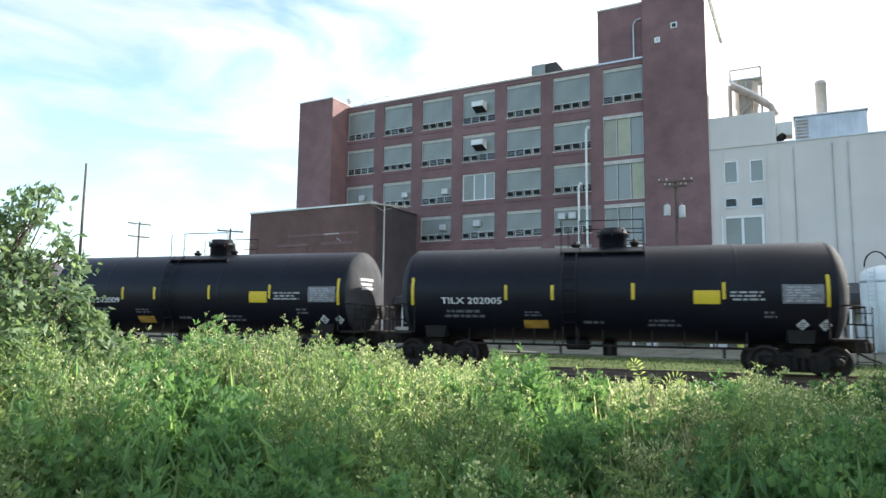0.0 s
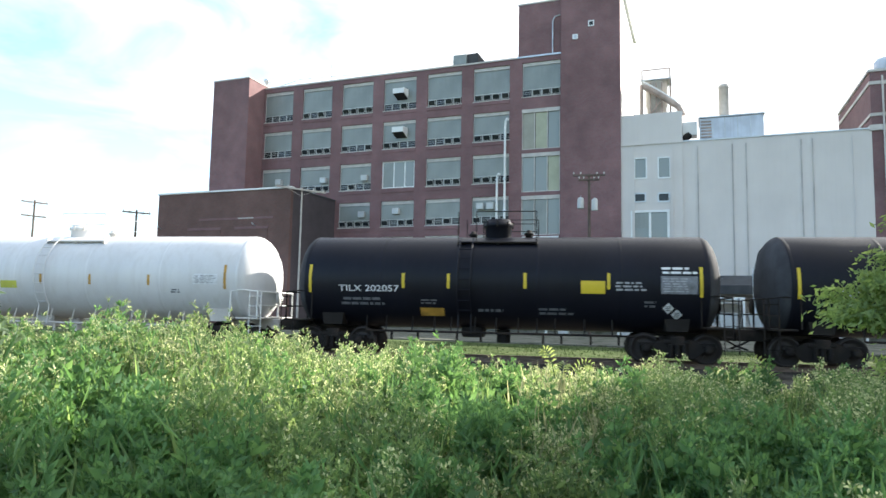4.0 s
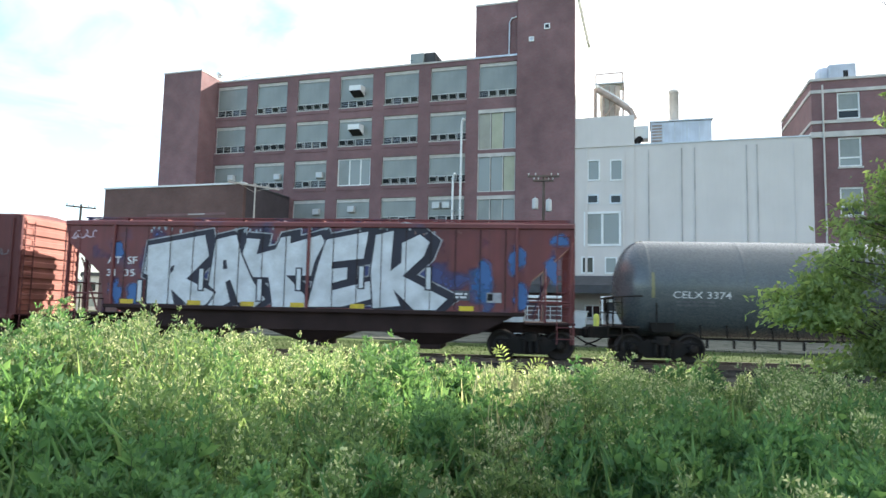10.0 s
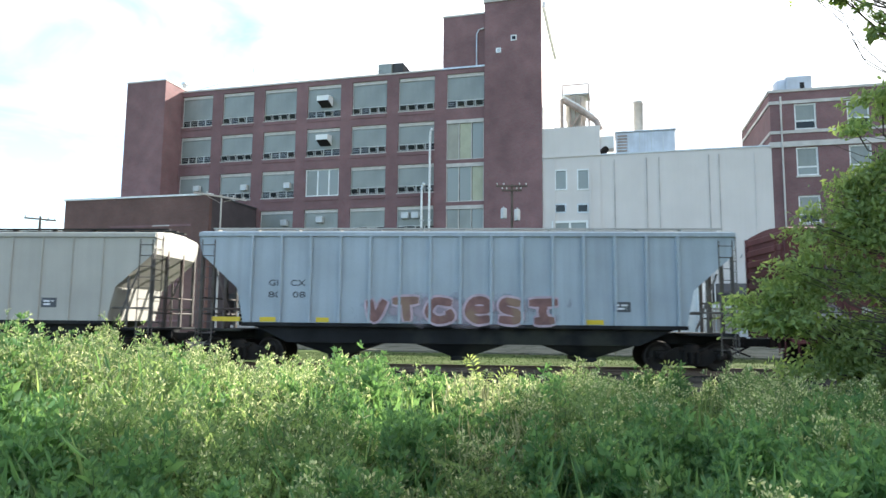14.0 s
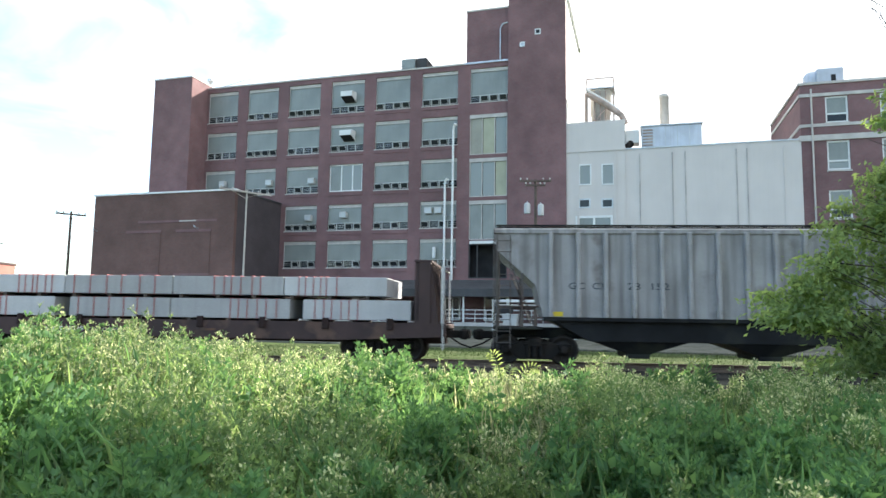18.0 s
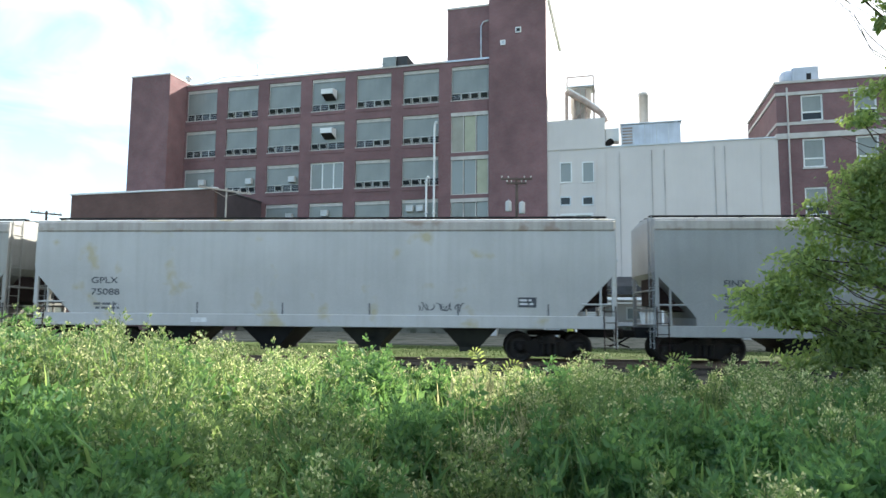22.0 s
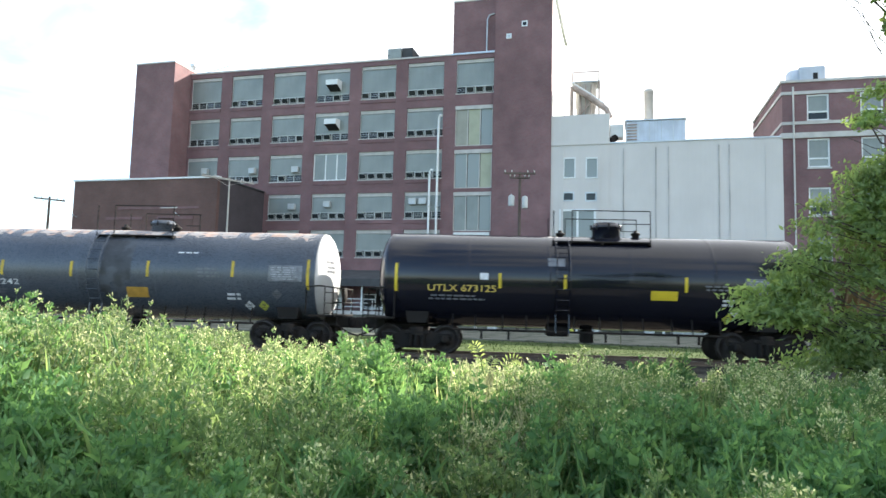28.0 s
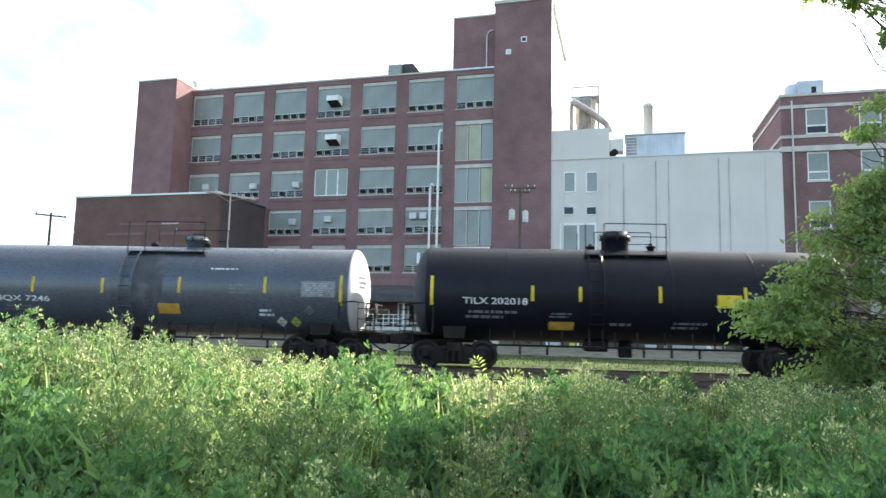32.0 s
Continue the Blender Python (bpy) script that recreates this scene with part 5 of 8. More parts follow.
def tank_car(number, name_label, shell, mark, half, cyl, r, zc, letter=None, letter_x=(-5.0, -3.05), letter_z=2.1, letter_h=0.24, stripes=(), stripe_mat=None, plates=(), diamonds=(),
             info=None, prints=(), dome=(0.0, 1.0, 0.55), plat=(-1.3, 1.2), rail=True, rust=False, stain=False, bright_ends=False, head=0.5, gear=None, end_rail=None, under_rod=True, arms=False):
    car = thing("tank_car", pose(0, TRACK_Y, RAIL_Z), name_label, "tank car", "cars of the freight train")
    gear = gear or TRUCK_STEEL
    surf = round_side(r, zc)
    prof = [(0.0, -cyl - head)] + [(r * math.sin(a), -cyl - head * math.cos(a)) for a in [math.pi / 2 * k / 8 for k in range(1, 9)]]
    prof += [(r, -cyl + (2 * cyl) * k / 8) for k in range(1, 8)] + [(q, -x) for q, x in prof[::-1]]
    bm = bmesh.new()
    lathe(bm, prof, 56, pose(0, 0, zc, 0, 90, 0))
    # Heads with bright_ends carry sunlight as colour; black tanks take a greyer head.
    end_mat = HEAD_SUNLIT if bright_ends else GREY_HEAD if shell is BLACK_TANK else None
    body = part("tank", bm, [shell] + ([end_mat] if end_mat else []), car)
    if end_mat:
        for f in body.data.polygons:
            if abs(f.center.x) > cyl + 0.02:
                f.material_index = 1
    # weld rings
    n = max(3, round(2 * cyl / 2.6))
    ring = finish("weld_ring", one(lathe, [(r + 0.001, -0.05), (r + 0.006, -0.035), (r + 0.006, 0.035), (r + 0.001, 0.05)], 48, pose(0, 0, 0, 0, 90, 0)), shell)
    for k in range(n + 1):
        part("weld_ring", ring, None, body).matrix_basis = pose(-cyl + 2 * cyl * k / n, 0, zc)
    if rust:
        # rust along the crown, broken by the seams
        rng = random.Random(number)
        for k in range(n):
            bm = bmesh.new()
            a0, a1 = -cyl + 2 * cyl * (k + 0.08) / n, -cyl + 2 * cyl * (k + 0.92) / n
            m = 12
            lows = [math.radians(rng.uniform(28, 42)) for _ in range(m + 1)]
            for i in range(m):
                for j in range(6):
                    q = []
                    for (u, v) in ((i, j), (i + 1, j), (i + 1, j + 1), (i, j + 1)):
                        th = -lows[u] + (lows[u] + math.radians(25)) * v / 6
                        q.append((a0 + (a1 - a0) * u / m, (r + 0.005) * math.sin(th), zc + (r + 0.005) * math.cos(th)))
                    face(bm, q)
            part("rust_patch", bm, RUST_BAND, body, "rusty crown of the shell")
    if stain:
        rng = random.Random(number + 5)
        bm = bmesh.new()
        for k in range(9):
            x = -0.5 + k * 0.11
            patch(bm, surf, x, x + 0.111, zc - r * rng.uniform(0.2, 0.95) * (1 - abs(k - 4) * 0.12), zc + r * 0.96, 0.004, 16)
        part("spill_stain", bm, STAIN_PALE if shell is SILVER_TANK else STAIN, body, "dark spill streak")
    for i, (x, z0, z1) in enumerate(stripes):
        plate(car, surf, x - 0.045, x + 0.045, z0, z1, stripe_mat or YELLOW, "reflective_stripe", "", 0.012)
    for x0, x1, z0, z1, mt in plates:
        plate(car, surf, x0, x1, z0, z1, mt, "panel")
    for x, z, mt in diamonds:
        diamond(car, surf, x, z, 0.165, mt)
    if info:
        x0, x1, z0, z1, mt = info
        p = plate(car, surf, x0, x1, z0, z1, STENCIL if mt is None else mt, "data_panel")
        bars(p, surf, x0 + 0.05, x1 - 0.05, z0 + 0.04, z1 - 0.04, 6, LETTER_MID, number)
    for x0, x1, z0, z1, rows, mt in prints:
        bars(car, surf, x0, x1, z0, z1, rows, mt, number + rows)
    lettering(car, surf, mark, *letter_x, letter_z, letter_h * 0.82, letter or LETTER, 0.006)
    # small print on the end that turns to the sun
    if end_mat:
        rng = random.Random(number + 40)
        bm = bmesh.new()
        on_head = lambda y, z: (cyl + head * math.sqrt(max(0.0, 1 - (y * y + (z - zc) ** 2) / (r * r))) + 0.008, y, z)
        for z in (zc + 0.42, zc + 0.26, zc + 0.12):
            y = -0.95
            while y < -0.35:
                w = rng.uniform(0.06, 0.16)
                face(bm, [on_head(y, z), on_head(y + w, z), on_head(y + w, z + 0.09), on_head(y, z + 0.09)])
                y += w + 0.04
        tagged(part("small_print", bm, LETTER if end_mat is GREY_HEAD else LETTER_DARK, car), kind="stuff")
    # saddles, bolsters and draft sills
    centre = half - 1.98
    for s in (-1, 1):
        bm = bmesh.new()
        m = pose(s * centre, 0, 0)
        prism(bm, [(-0.3, 0.95), (0.3, 0.95), (0.36, zc - r + 0.45), (-0.36, zc - r + 0.45)], -1.15, 1.15, m)
        soft_box(bm, s * (half - 0.55) - 0.65, s * (half - 0.55) + 0.35, -0.35, 0.35, 0.7, 1.05, 0.03)
        box(bm, min(s * centre, s * (half - 0.6)), max(s * centre, s * (half - 0.6)), -0.26, 0.26, 0.72, 1.06)
        part("stub_sill", bm, gear, car)
        bm = bmesh.new()
        soft_box(bm, s * (half - 0.85) - 0.4, s * (half - 0.85) + 0.4, -1.45, 1.45, 1.04, 1.1, 0.015)
        part("end_platform", bm, gear, car)
        er = end_rail or gear
        bm = bmesh.new()
        e = s * (half - 0.5)
        for y in (-1.42, 1.42):
            tube(bm, [(s * (cyl - 0.2), y, 1.1), (s * (cyl - 0.2), y * 0.99, 1.95), (s * (cyl + 0.2), y * 0.99, 2.0), (e, y, 1.95), (e, y, 1.1)], 0.026, 6)
        tube(bm, [(e, -1.42, 1.95), (e, 1.42, 1.95)], 0.026, 6)
        tube(bm, [(e, -1.42, 1.5), (e, 1.42, 1.5)], 0.02, 6)
        part("end_handrail", bm, er, car)
        ladder(car, s * (half - 0.55), -1.46, 0.35, 1.95, 0.4, er)
        bm = bmesh.new()
        tube(bm, [(s * (half - 0.55), 0.3, 1.1), (s * (half - 0.55), 0.3, 1.75)], 0.03, 6)
        lathe(bm, [(0.02, -0.02), (0.25, -0.02), (0.25, 0.02), (0.02, 0.02)], 14, pose(s * (half - 0.5), 0.3, 1.75, 0, 90, 0))
        part("brake_wheel", bm, er, car)
    if under_rod:
        bm = bmesh.new()
        c = centre - 1.1
        tube(bm, [(-c, -1.12, 0.78), (c, -1.12, 0.78)], 0.035, 6)
        k = -c
        rng = random.Random(number * 3)
        while k < c:
            tube(bm, [(k, -1.12, 0.78), (k, -1.0, 1.25)], 0.025, 5)
            if rng.random() < 0.6:
                box(bm, k + 0.15, k + 0.22, -1.1, -1.06, 0.5, 0.78)
            k += rng.uniform(0.5, 0.9)
        part("side_rod", bm, gear, car)
        bm = bmesh.new()
        lathe(bm, [(0.22, 0), (0.22, 0.4), (0.12, 0.42)], 12, pose(0.1, 0, zc - r - 0.42))
        soft_box(bm, -1.2, -0.5, -0.5, 0.3, 0.62, zc - r + 0.1, 0.05)
        part("bottom_outlet", bm, gear, car)
    # dome, platform and railing
    top = zc + r
    dx, dw, dh = dome
    bm = bmesh.new()
    w = dw / 2
    lathe(bm, [(w * 0.9, -0.25), (w * 0.9, dh * 0.55), (w, dh * 0.58), (w, dh * 0.78), (w * 0.86, dh * 0.8), (w * 0.8, dh), (0, dh * 1.04)], 22, pose(dx, 0, top))
    d = part("manway_dome", bm, shell, car)
    bm = bmesh.new()
    for k in range(8):
        a = k * math.tau / 8
        tube(bm, [(dx + w * 0.97 * math.cos(a), w * 0.97 * math.sin(a), top + dh * 0.5), (dx + w * 0.97 * math.cos(a), w * 0.97 * math.sin(a), top + dh * 0.88)], 0.03, 5)
    part("bolt", bm, gear, d)
    for k, x in enumerate((plat[0] + 0.35, plat[1] - 0.3)):
        bm = bmesh.new()
        lathe(bm, [(0.11, -0.1), (0.11, 0.06), (0.15, 0.07), (0.15, 0.13), (0.08, 0.14), (0.06, 0.22), (0, 0.23)], 12, pose(x, 0.15 * (1 - 2 * k), top))
        part("valve", bm, gear, car)
    bm = bmesh.new()
    p0, p1 = plat
    for y in (-1.0, 0.62):
        soft_box(bm, p0, p1, y, y + 0.38, top - 0.28, top - 0.23, 0.01)
    for x in (p0, (p0 + p1) / 2, p1 - 0.06):
        box(bm, x, x + 0.06, -1.0, 1.0, top - 0.34, top - 0.281)
    part("walkway", bm, gear, car)
    if arms:
        for x in (p0, p1 - 0.5):
            part("railing_post", one(tube, [(x, -0.8, top - 0.25), (x, -0.8, top + 0.72)], 0.035, 6), FRAME_GREY, car)
            part("swing_bar", one(tube, [(x - 0.1, -0.85, top + 0.62), (x + 1.15, -0.85, top + 0.38)], 0.025, 5), GALV, car)
            part("railing_post", one(tube, [(x + 0.3, 0.8, top - 0.25), (x + 0.3, 0.8, top + 0.45)], 0.03, 6), GALV, car)
    if rail:
        er = end_rail or gear
        for y in (-0.98, 0.98):
            for x in (p0 + 0.03, p0 + 0.6, p1 - 0.03):
                part("railing_post", one(tube, [(x, y, top - 0.25), (x, y, top + 0.72)], 0.017, 5), er, car)
            part("handrail", one(tube, [(p0 + 0.6, y, top + 0.72), (p1 - 0.03, y, top + 0.72)], 0.016, 5), er, car)
            part("handrail", one(tube, [(dx + 0.3, y, top + 0.32), (p1 - 0.03, y, top + 0.32)], 0.014, 5), er, car)
    bm = bmesh.new()
    for x in (p0 + 0.1, p0 + 0.5):
        pts = [(x, -(r + 0.12) * math.sin(a), zc + (r + 0.12) * math.cos(a)) for a in [math.radians(q) for q in range(30, 131, 10)]]
        tube(bm, pts + [(x, -1.3, 0.75)], 0.022, 5)
    for q in range(40, 131, 12):
        a = math.radians(q)
        tube(bm, [(p0 + 0.1, -(r + 0.12) * math.sin(a), zc + (r + 0.12) * math.cos(a)), (p0 + 0.5, -(r + 0.12) * math.sin(a), zc + (r + 0.12) * math.cos(a))], 0.016, 5)
    part("side_ladder", bm, shell, car)
    running_gear(car, number, half, centre)
    return car


def loft(bm, rows):
    """rows of (z, half length, half width): a closed body, level by level."""
    rings = [[bm.verts.new((sx * h, sy * w, z)) for sx, sy in ((-1, -1), (1, -1), (1, 1), (-1, 1))] for z, h, w in rows]
    for a, b in zip(rings, rings[1:]):
        for k in range(4):
            bm.faces.new((a[k], a[(k + 1) % 4], b[(k + 1) % 4], b[k]))
    bm.faces.new(rings[0][::-1])
    bm.faces.new(rings[-1])


def hopper_bottom(bm, x, w, z0, z1, y=1.2):
    rings = []
    for z, hx, hy in ((z1, w, y), (z0 + 0.14, 0.32, y * 0.75), (z0, 0.32, y * 0.75)):
        rings.append([bm.verts.new((x + a * hx, b * hy, z)) for a, b in ((-1, -1), (1, -1), (1, 1), (-1, 1))])
    for a, b in zip(rings, rings[1:]):
        for k in range(4):
            bm.faces.new((a[k], a[(k + 1) % 4], b[(k + 1) % 4], b[k]))
    bm.faces.new(rings[-1])
    bm.faces.new(rings[0][::-1])


def roof_walk(car, L, z, mat, w=0.55):
    bm = bmesh.new()
    for y in (-w, 0.0, w):
        box(bm, -L, L, y - 0.1, y + 0.1, z, z + 0.04)
    k = -L + 0.1
    while k < L:
        box(bm, k - 0.03, k + 0.03, -w - 0.1, w + 0.1, z - 0.12, z - 0.001)
        k += 1.35
    part("roof_walkway", bm, mat, car)
    for i in range(4):
        bm = bmesh.new()
        x = -L * 0.75 + i * L * 0.5
        soft_box(bm, x - 0.6, x + 0.6, -0.42, 0.42, z - 0.13, z - 0.02, 0.03)
        part("roof_hatch", bm, mat, car)


def ribbed_hopper(number, label, paint_mat, under, mark, half, ribs, top=4.13, low=1.35, end_mat=None, yellow=(), rib_w=0.09, rib_d=0.09, bays=3):
    """A covered hopper with upright side posts and open sloping ends. mark: lettering (text, x0, x1, z, h, material)."""
    car = thing("hopper_car", pose(0, TRACK_Y, RAIL_Z), label, "hopper car", "cars of the freight train")
    W = 1.53
    surf = lambda z: -W
    bm = bmesh.new()
    loft(bm, [(low, 6.68, W), (2.4, 6.9, W), (3.45, 8.08, W), (top - 0.06, 8.15, W), (top + 0.02, 8.12, W - 0.1), (top + 0.12, 8.1, 0.5)])
    body = part("body", bm, paint_mat, car)
    rib = finish("side_post", boxes([(-rib_w / 2, rib_w / 2, -W - rib_d, -W - 0.001, low, top - 0.12)], 0.012), paint_mat)
    for k in range(ribs):
        x = -6.45 + 12.9 * k / (ribs - 1)
        ob = part("side_post", rib, None, body)
        ob.matrix_basis = pose(x, 0, 0)
    part("top_chord", boxes([(-8.15, 8.15, -W - 0.06, -W - 0.002, top - 0.16, top - 0.02)], 0.015), paint_mat, body)
    part("bottom_chord", boxes([(-6.7, 6.7, -W - 0.06, -W - 0.002, low - 0.12, low)], 0.015), under, body)
    roof_walk(car, 8.1, top + 0.2, end_mat or UNDER_DARK)
    bm = bmesh.new()
    step = 11.4 / bays
    for k in range(bays):
        bay = bmesh.new()
        hopper_bottom(bay, -5.7 + step * (k + 0.5), step / 2 - 0.55, 0.24, 0.74, 1.3)
        part("discharge_hopper", bay, under, car)
    prism(bm, [(-6.6, low - 0.001), (-5.3, 0.75), (5.3, 0.75), (6.6, low - 0.001)], -1.38, 1.38)
    part("slope_sheet", bm, under, car)
    bm = bmesh.new()
    box(bm, -half + 0.7, half - 0.7, -0.3, 0.3, 0.78, 1.12)
    part("centre_sill", bm, under, car)
    # End posts, braces and ladders carry their backlit shade as colour.
    em = paint_mat if paint_mat is HOPPER_RED else BACKLIT_STEEL
    for s in (-1, 1):
        bm = bmesh.new()
        soft_box(bm, min(s * 6.7, s * 8.2), max(s * 6.7, s * 8.2), -1.5, 1.5, 1.06, 1.14, 0.02)
        part("end_platform", bm, under, car)
        for y in (-1.46, -0.55, 0.55, 1.46):
            part("end_post", boxes([(s * 8.05 - 0.05, s * 8.05 + 0.05, y - 0.05, y + 0.05, 1.141, 3.86)], 0.01), em, car)
        braces = [([(s * 8.05, -1.46, z), (s * 8.05, 1.46, z)], 0.03) for z in (1.6, 2.1)]
        for y in (-1.46, 1.46):
            braces += [([(s * 7.3, y, 1.14), (s * 7.3, y, 2.75)], 0.04), ([(s * 6.8, y, 1.75), (s * 8.05, y, 1.75)], 0.03), ([(s * 6.95, y, 1.2), (s * 7.6, y, 2.9)], 0.03)]
        for pts, rad in braces:
            part("end_brace", one(tube, pts, rad, 6), em, car)
        ladder(car, s * 8.15, -1.3, 0.5, 4.1, 0.45, em, 11, "y")
        ladder(car, s * 7.85, -1.54, 0.5, 3.9, 0.4, em, 10)
    for t in mark:
        lettering(car, lambda z: -W, *t[:5], t[5], 0.01)
    for x, w in yellow:
        plate(car, lambda z: -W - 0.01, x - w / 2, x + w / 2, low + 0.02, low + 0.16, YELLOW, "reflective_stripe")
    bm = bmesh.new()
    patch(bm, surf, 4.55, 5.05, 1.75, 2.05, 0.012)
    p = part("data_panel", bm, LETTER_DARK, car)
    bars(p, surf, 4.6, 5.0, 1.8, 2.0, 2, LETTER, number, 0.016)
    running_gear(car, number, half, 6.9 if half < 8.9 else 7.0)
    return car


def smooth_hopper(number, label, paint_mat, mark, half, L, top=4.2, sill=(0.8, 1.14), bays=4, seed=1, dirt=()):
    """A covered hopper with plain curved sides, a side sill from end to end and triangular open ends."""
    car = thing("hopper_car", pose(0, TRACK_Y, RAIL_Z), label, "hopper car", "cars of the freight train")
    lo = sill[1]

    def width(z):
        return 1.47 + 0.1 * math.sin(math.pi * min(max((z - lo) / (top - lo), 0), 1) * 0.8)

    surf = lambda z: -width(z)
    rows = []
    for k in range(15):
        z = lo + (top - lo) * k / 14
        inset = max(0.0, min(1.0, (2.7 - z) / (2.7 - 1.4))) * 1.2
        rows.append((z, L - inset, width(z)))
    rows += [(top + 0.05, L - 0.02, 1.3), (top + 0.14, L - 0.05, 0.6), (top + 0.16, L - 0.05, 0.2)]
    bm = bmesh.new()
    loft(bm, rows)
    for f in bm.faces:
        f.smooth = abs(f.normal.y) > 0.5
    body = part("body", bm, paint_mat, car)
    part("side_sill", boxes([(-L, L, -1.56, -1.47, *sill), (-L, L, 1.47, 1.56, *sill)], 0.02), paint_mat, car)
    # This pale band puts the sunlit curve of the eave into colour.
    part("roof_edge", boxes([(-L, L, -width(top) - 0.06, -width(top) + 0.03, top - 0.36, top - 0.03)], 0.05), EAVE_SUNLIT, car)
    bm = bmesh.new()
    box(bm, -L, L, -1.469, 1.469, sill[0] + 0.1, sill[0] + 0.16)
    part("underframe", bm, UNDER_DARK, car)
    roof_walk(car, L - 0.1, top + 0.18, UNDER_DARK, 0.6)
    bm = bmesh.new()
    step = (2 * L - 5.6) / bays
    for k in range(bays):
        hopper_bottom(bm, -L + 2.8 + step * (k + 0.5), step / 2 - 0.6, 0.3, sill[0] + 0.14, 1.3)
    part("discharge_hopper", bm, UNDER_DARK, car)
    for s in (-1, 1):
        for y in (-1.5, 1.5):
            part("end_post", boxes([(s * (L - 0.06) - 0.06, s * (L - 0.06) + 0.06, y - 0.05, y + 0.05, sill[1] + 0.001, 3.0)], 0.01), paint_mat, car)
        braces = []
        for y in (-1.5, 1.5):
            braces += [([(s * (L - 0.45), y, sill[1]), (s * (L - 0.45), y, 2.3)], 0.035), ([(s * (L - 1.0), y, 1.75), (s * (L - 0.06), y, 1.75)], 0.03)]
        braces += [([(s * (L - 0.06), -1.5, z), (s * (L - 0.06), 1.5, z)], 0.03) for z in (1.6, 2.2)]
        for pts, rad in braces:
            part("end_brace", one(tube, pts, rad, 6), paint_mat, car)
        ladder(car, s * (L + 0.03), -1.2, 0.45, top + 0.1, 0.45, paint_mat, 12, "y")
        ladder(car, s * (L - 0.2), -1.58, 0.4, 1.7, 0.34, UNDER_BROWN, 4)
        # Dark wedge put in for the shade inside the open triangular end.
        bm = bmesh.new()
        prism(bm, [(s * (L - 1.3), 1.5), (s * (L - 0.12), 1.75), (s * (L - 0.12), 2.7)][::s], -0.75, 0.75)
        part("end_shade_panel", bm, UNDER_BROWN, car)
        bm = bmesh.new()
        box(bm, min(s * (L - 0.9), s * (half - 0.55)), max(s * (L - 0.9), s * (half - 0.55)), -0.3, 0.3, 0.74, 1.06)
        part("draft_sill", bm, UNDER_DARK, car)
    for t in mark:
        lettering(car, surf, *t[:5], t[5], 0.014)
    rng = random.Random(seed)
    for k in range(6):
        x = -L + 2.6 + k * (2 * L - 4.6) / 5
        plate(car, surf, x - 0.025, x + 0.025, 1.4, 1.75, LETTER_DIM, "reflective_stripe")
    p = plate(car, surf, L - 2.9, L - 2.35, 1.65, 1.95, LETTER_DARK, "data_panel")
    bars(p, surf, L - 2.86, L - 2.4, 1.7, 1.92, 2, LETTER, number, 0.012)
    bars(car, surf, -L + 1.95, -L + 3.0, 1.5, 1.75, 2, LETTER_DIM, number)
    plate(car, lambda z: -1.56, -3.9, -3.4, sill[0] + 0.12, sill[0] + 0.26, LETTER, "stencil")
    for x0, x1, z0, z1, mt, sd in dirt:
        scrawl(car, surf, x0, x1, z0, z1, mt, sd, 0.02)
    running_gear(car, number, half, half - 2.4)
    return car


def scrawl(parent, surf, x0, x1, z0, z1, mat, seed, w=0.02):
    """Looping spray-can strokes that cannot be read, each one ribbon."""
    rng = random.Random(seed)
    x = x0
    while x < x1:
        lw = rng.uniform(0.12, 0.3)
        a0, turn = rng.uniform(0, 6), rng.choice((-1, 1)) * rng.uniform(1.5, 5.5)
        lean, tall, mid = rng.uniform(-0.1, 0.3), rng.uniform(0.6, 1.0), (z0 + z1) / 2 + rng.uniform(-0.12, 0.12) * (z1 - z0)
        pts = []
        for k in range(13):
            a = a0 + turn * k / 12
            up = (z1 - z0) * 0.5 * tall * math.sin(a + rng.uniform(-0.25, 0.25))
            pts.append(Vector((x + lw * (0.5 + 0.5 * math.cos(a)) + 0.22 * k / 12 * lw + lean * up, mid + up)))
        bm = bmesh.new()
        pair = []
        for k in range(13):
            d = pts[min(k + 1, 12)] - pts[max(k - 1, 0)]
            n = Vector((-d.y, d.x)).normalized() * w * (0.6 + 0.4 * math.sin(math.pi * k / 12))
            pair.append([bm.verts.new(near(surf, q.x, min(max(q.y, z0 - 0.05), z1 + 0.05), 0.007)) for q in (pts[k] + n, pts[k] - n)])
        for (a, b), (c, d) in zip(pair, pair[1:]):
            bm.faces.new((a, c, d, b))
        part("graffiti_stroke", bm, mat, parent)
        x += lw * rng.uniform(0.45, 0.9)


def splashes(parent, surf, x0, x1, z0, z1, n, mat, seed, size=(0.1, 0.35), off=0.005):
    rng = random.Random(seed)
    for i in range(n):
        x, z, s = rng.uniform(x0, x1), rng.uniform(z0, z1), rng.uniform(*size)
        bm = bmesh.new()
        face(bm, [near(surf, x + s * rng.uniform(0.5, 1) * math.cos(q * math.tau / 9), min(max(z + 1.5 * s * rng.uniform(0.4, 1) * math.sin(q * math.tau / 9), z0 - 0.2), z1 + 0.2), off + i * 0.00015) for q in range(9)])
        part("spray_splash", bm, mat, parent)


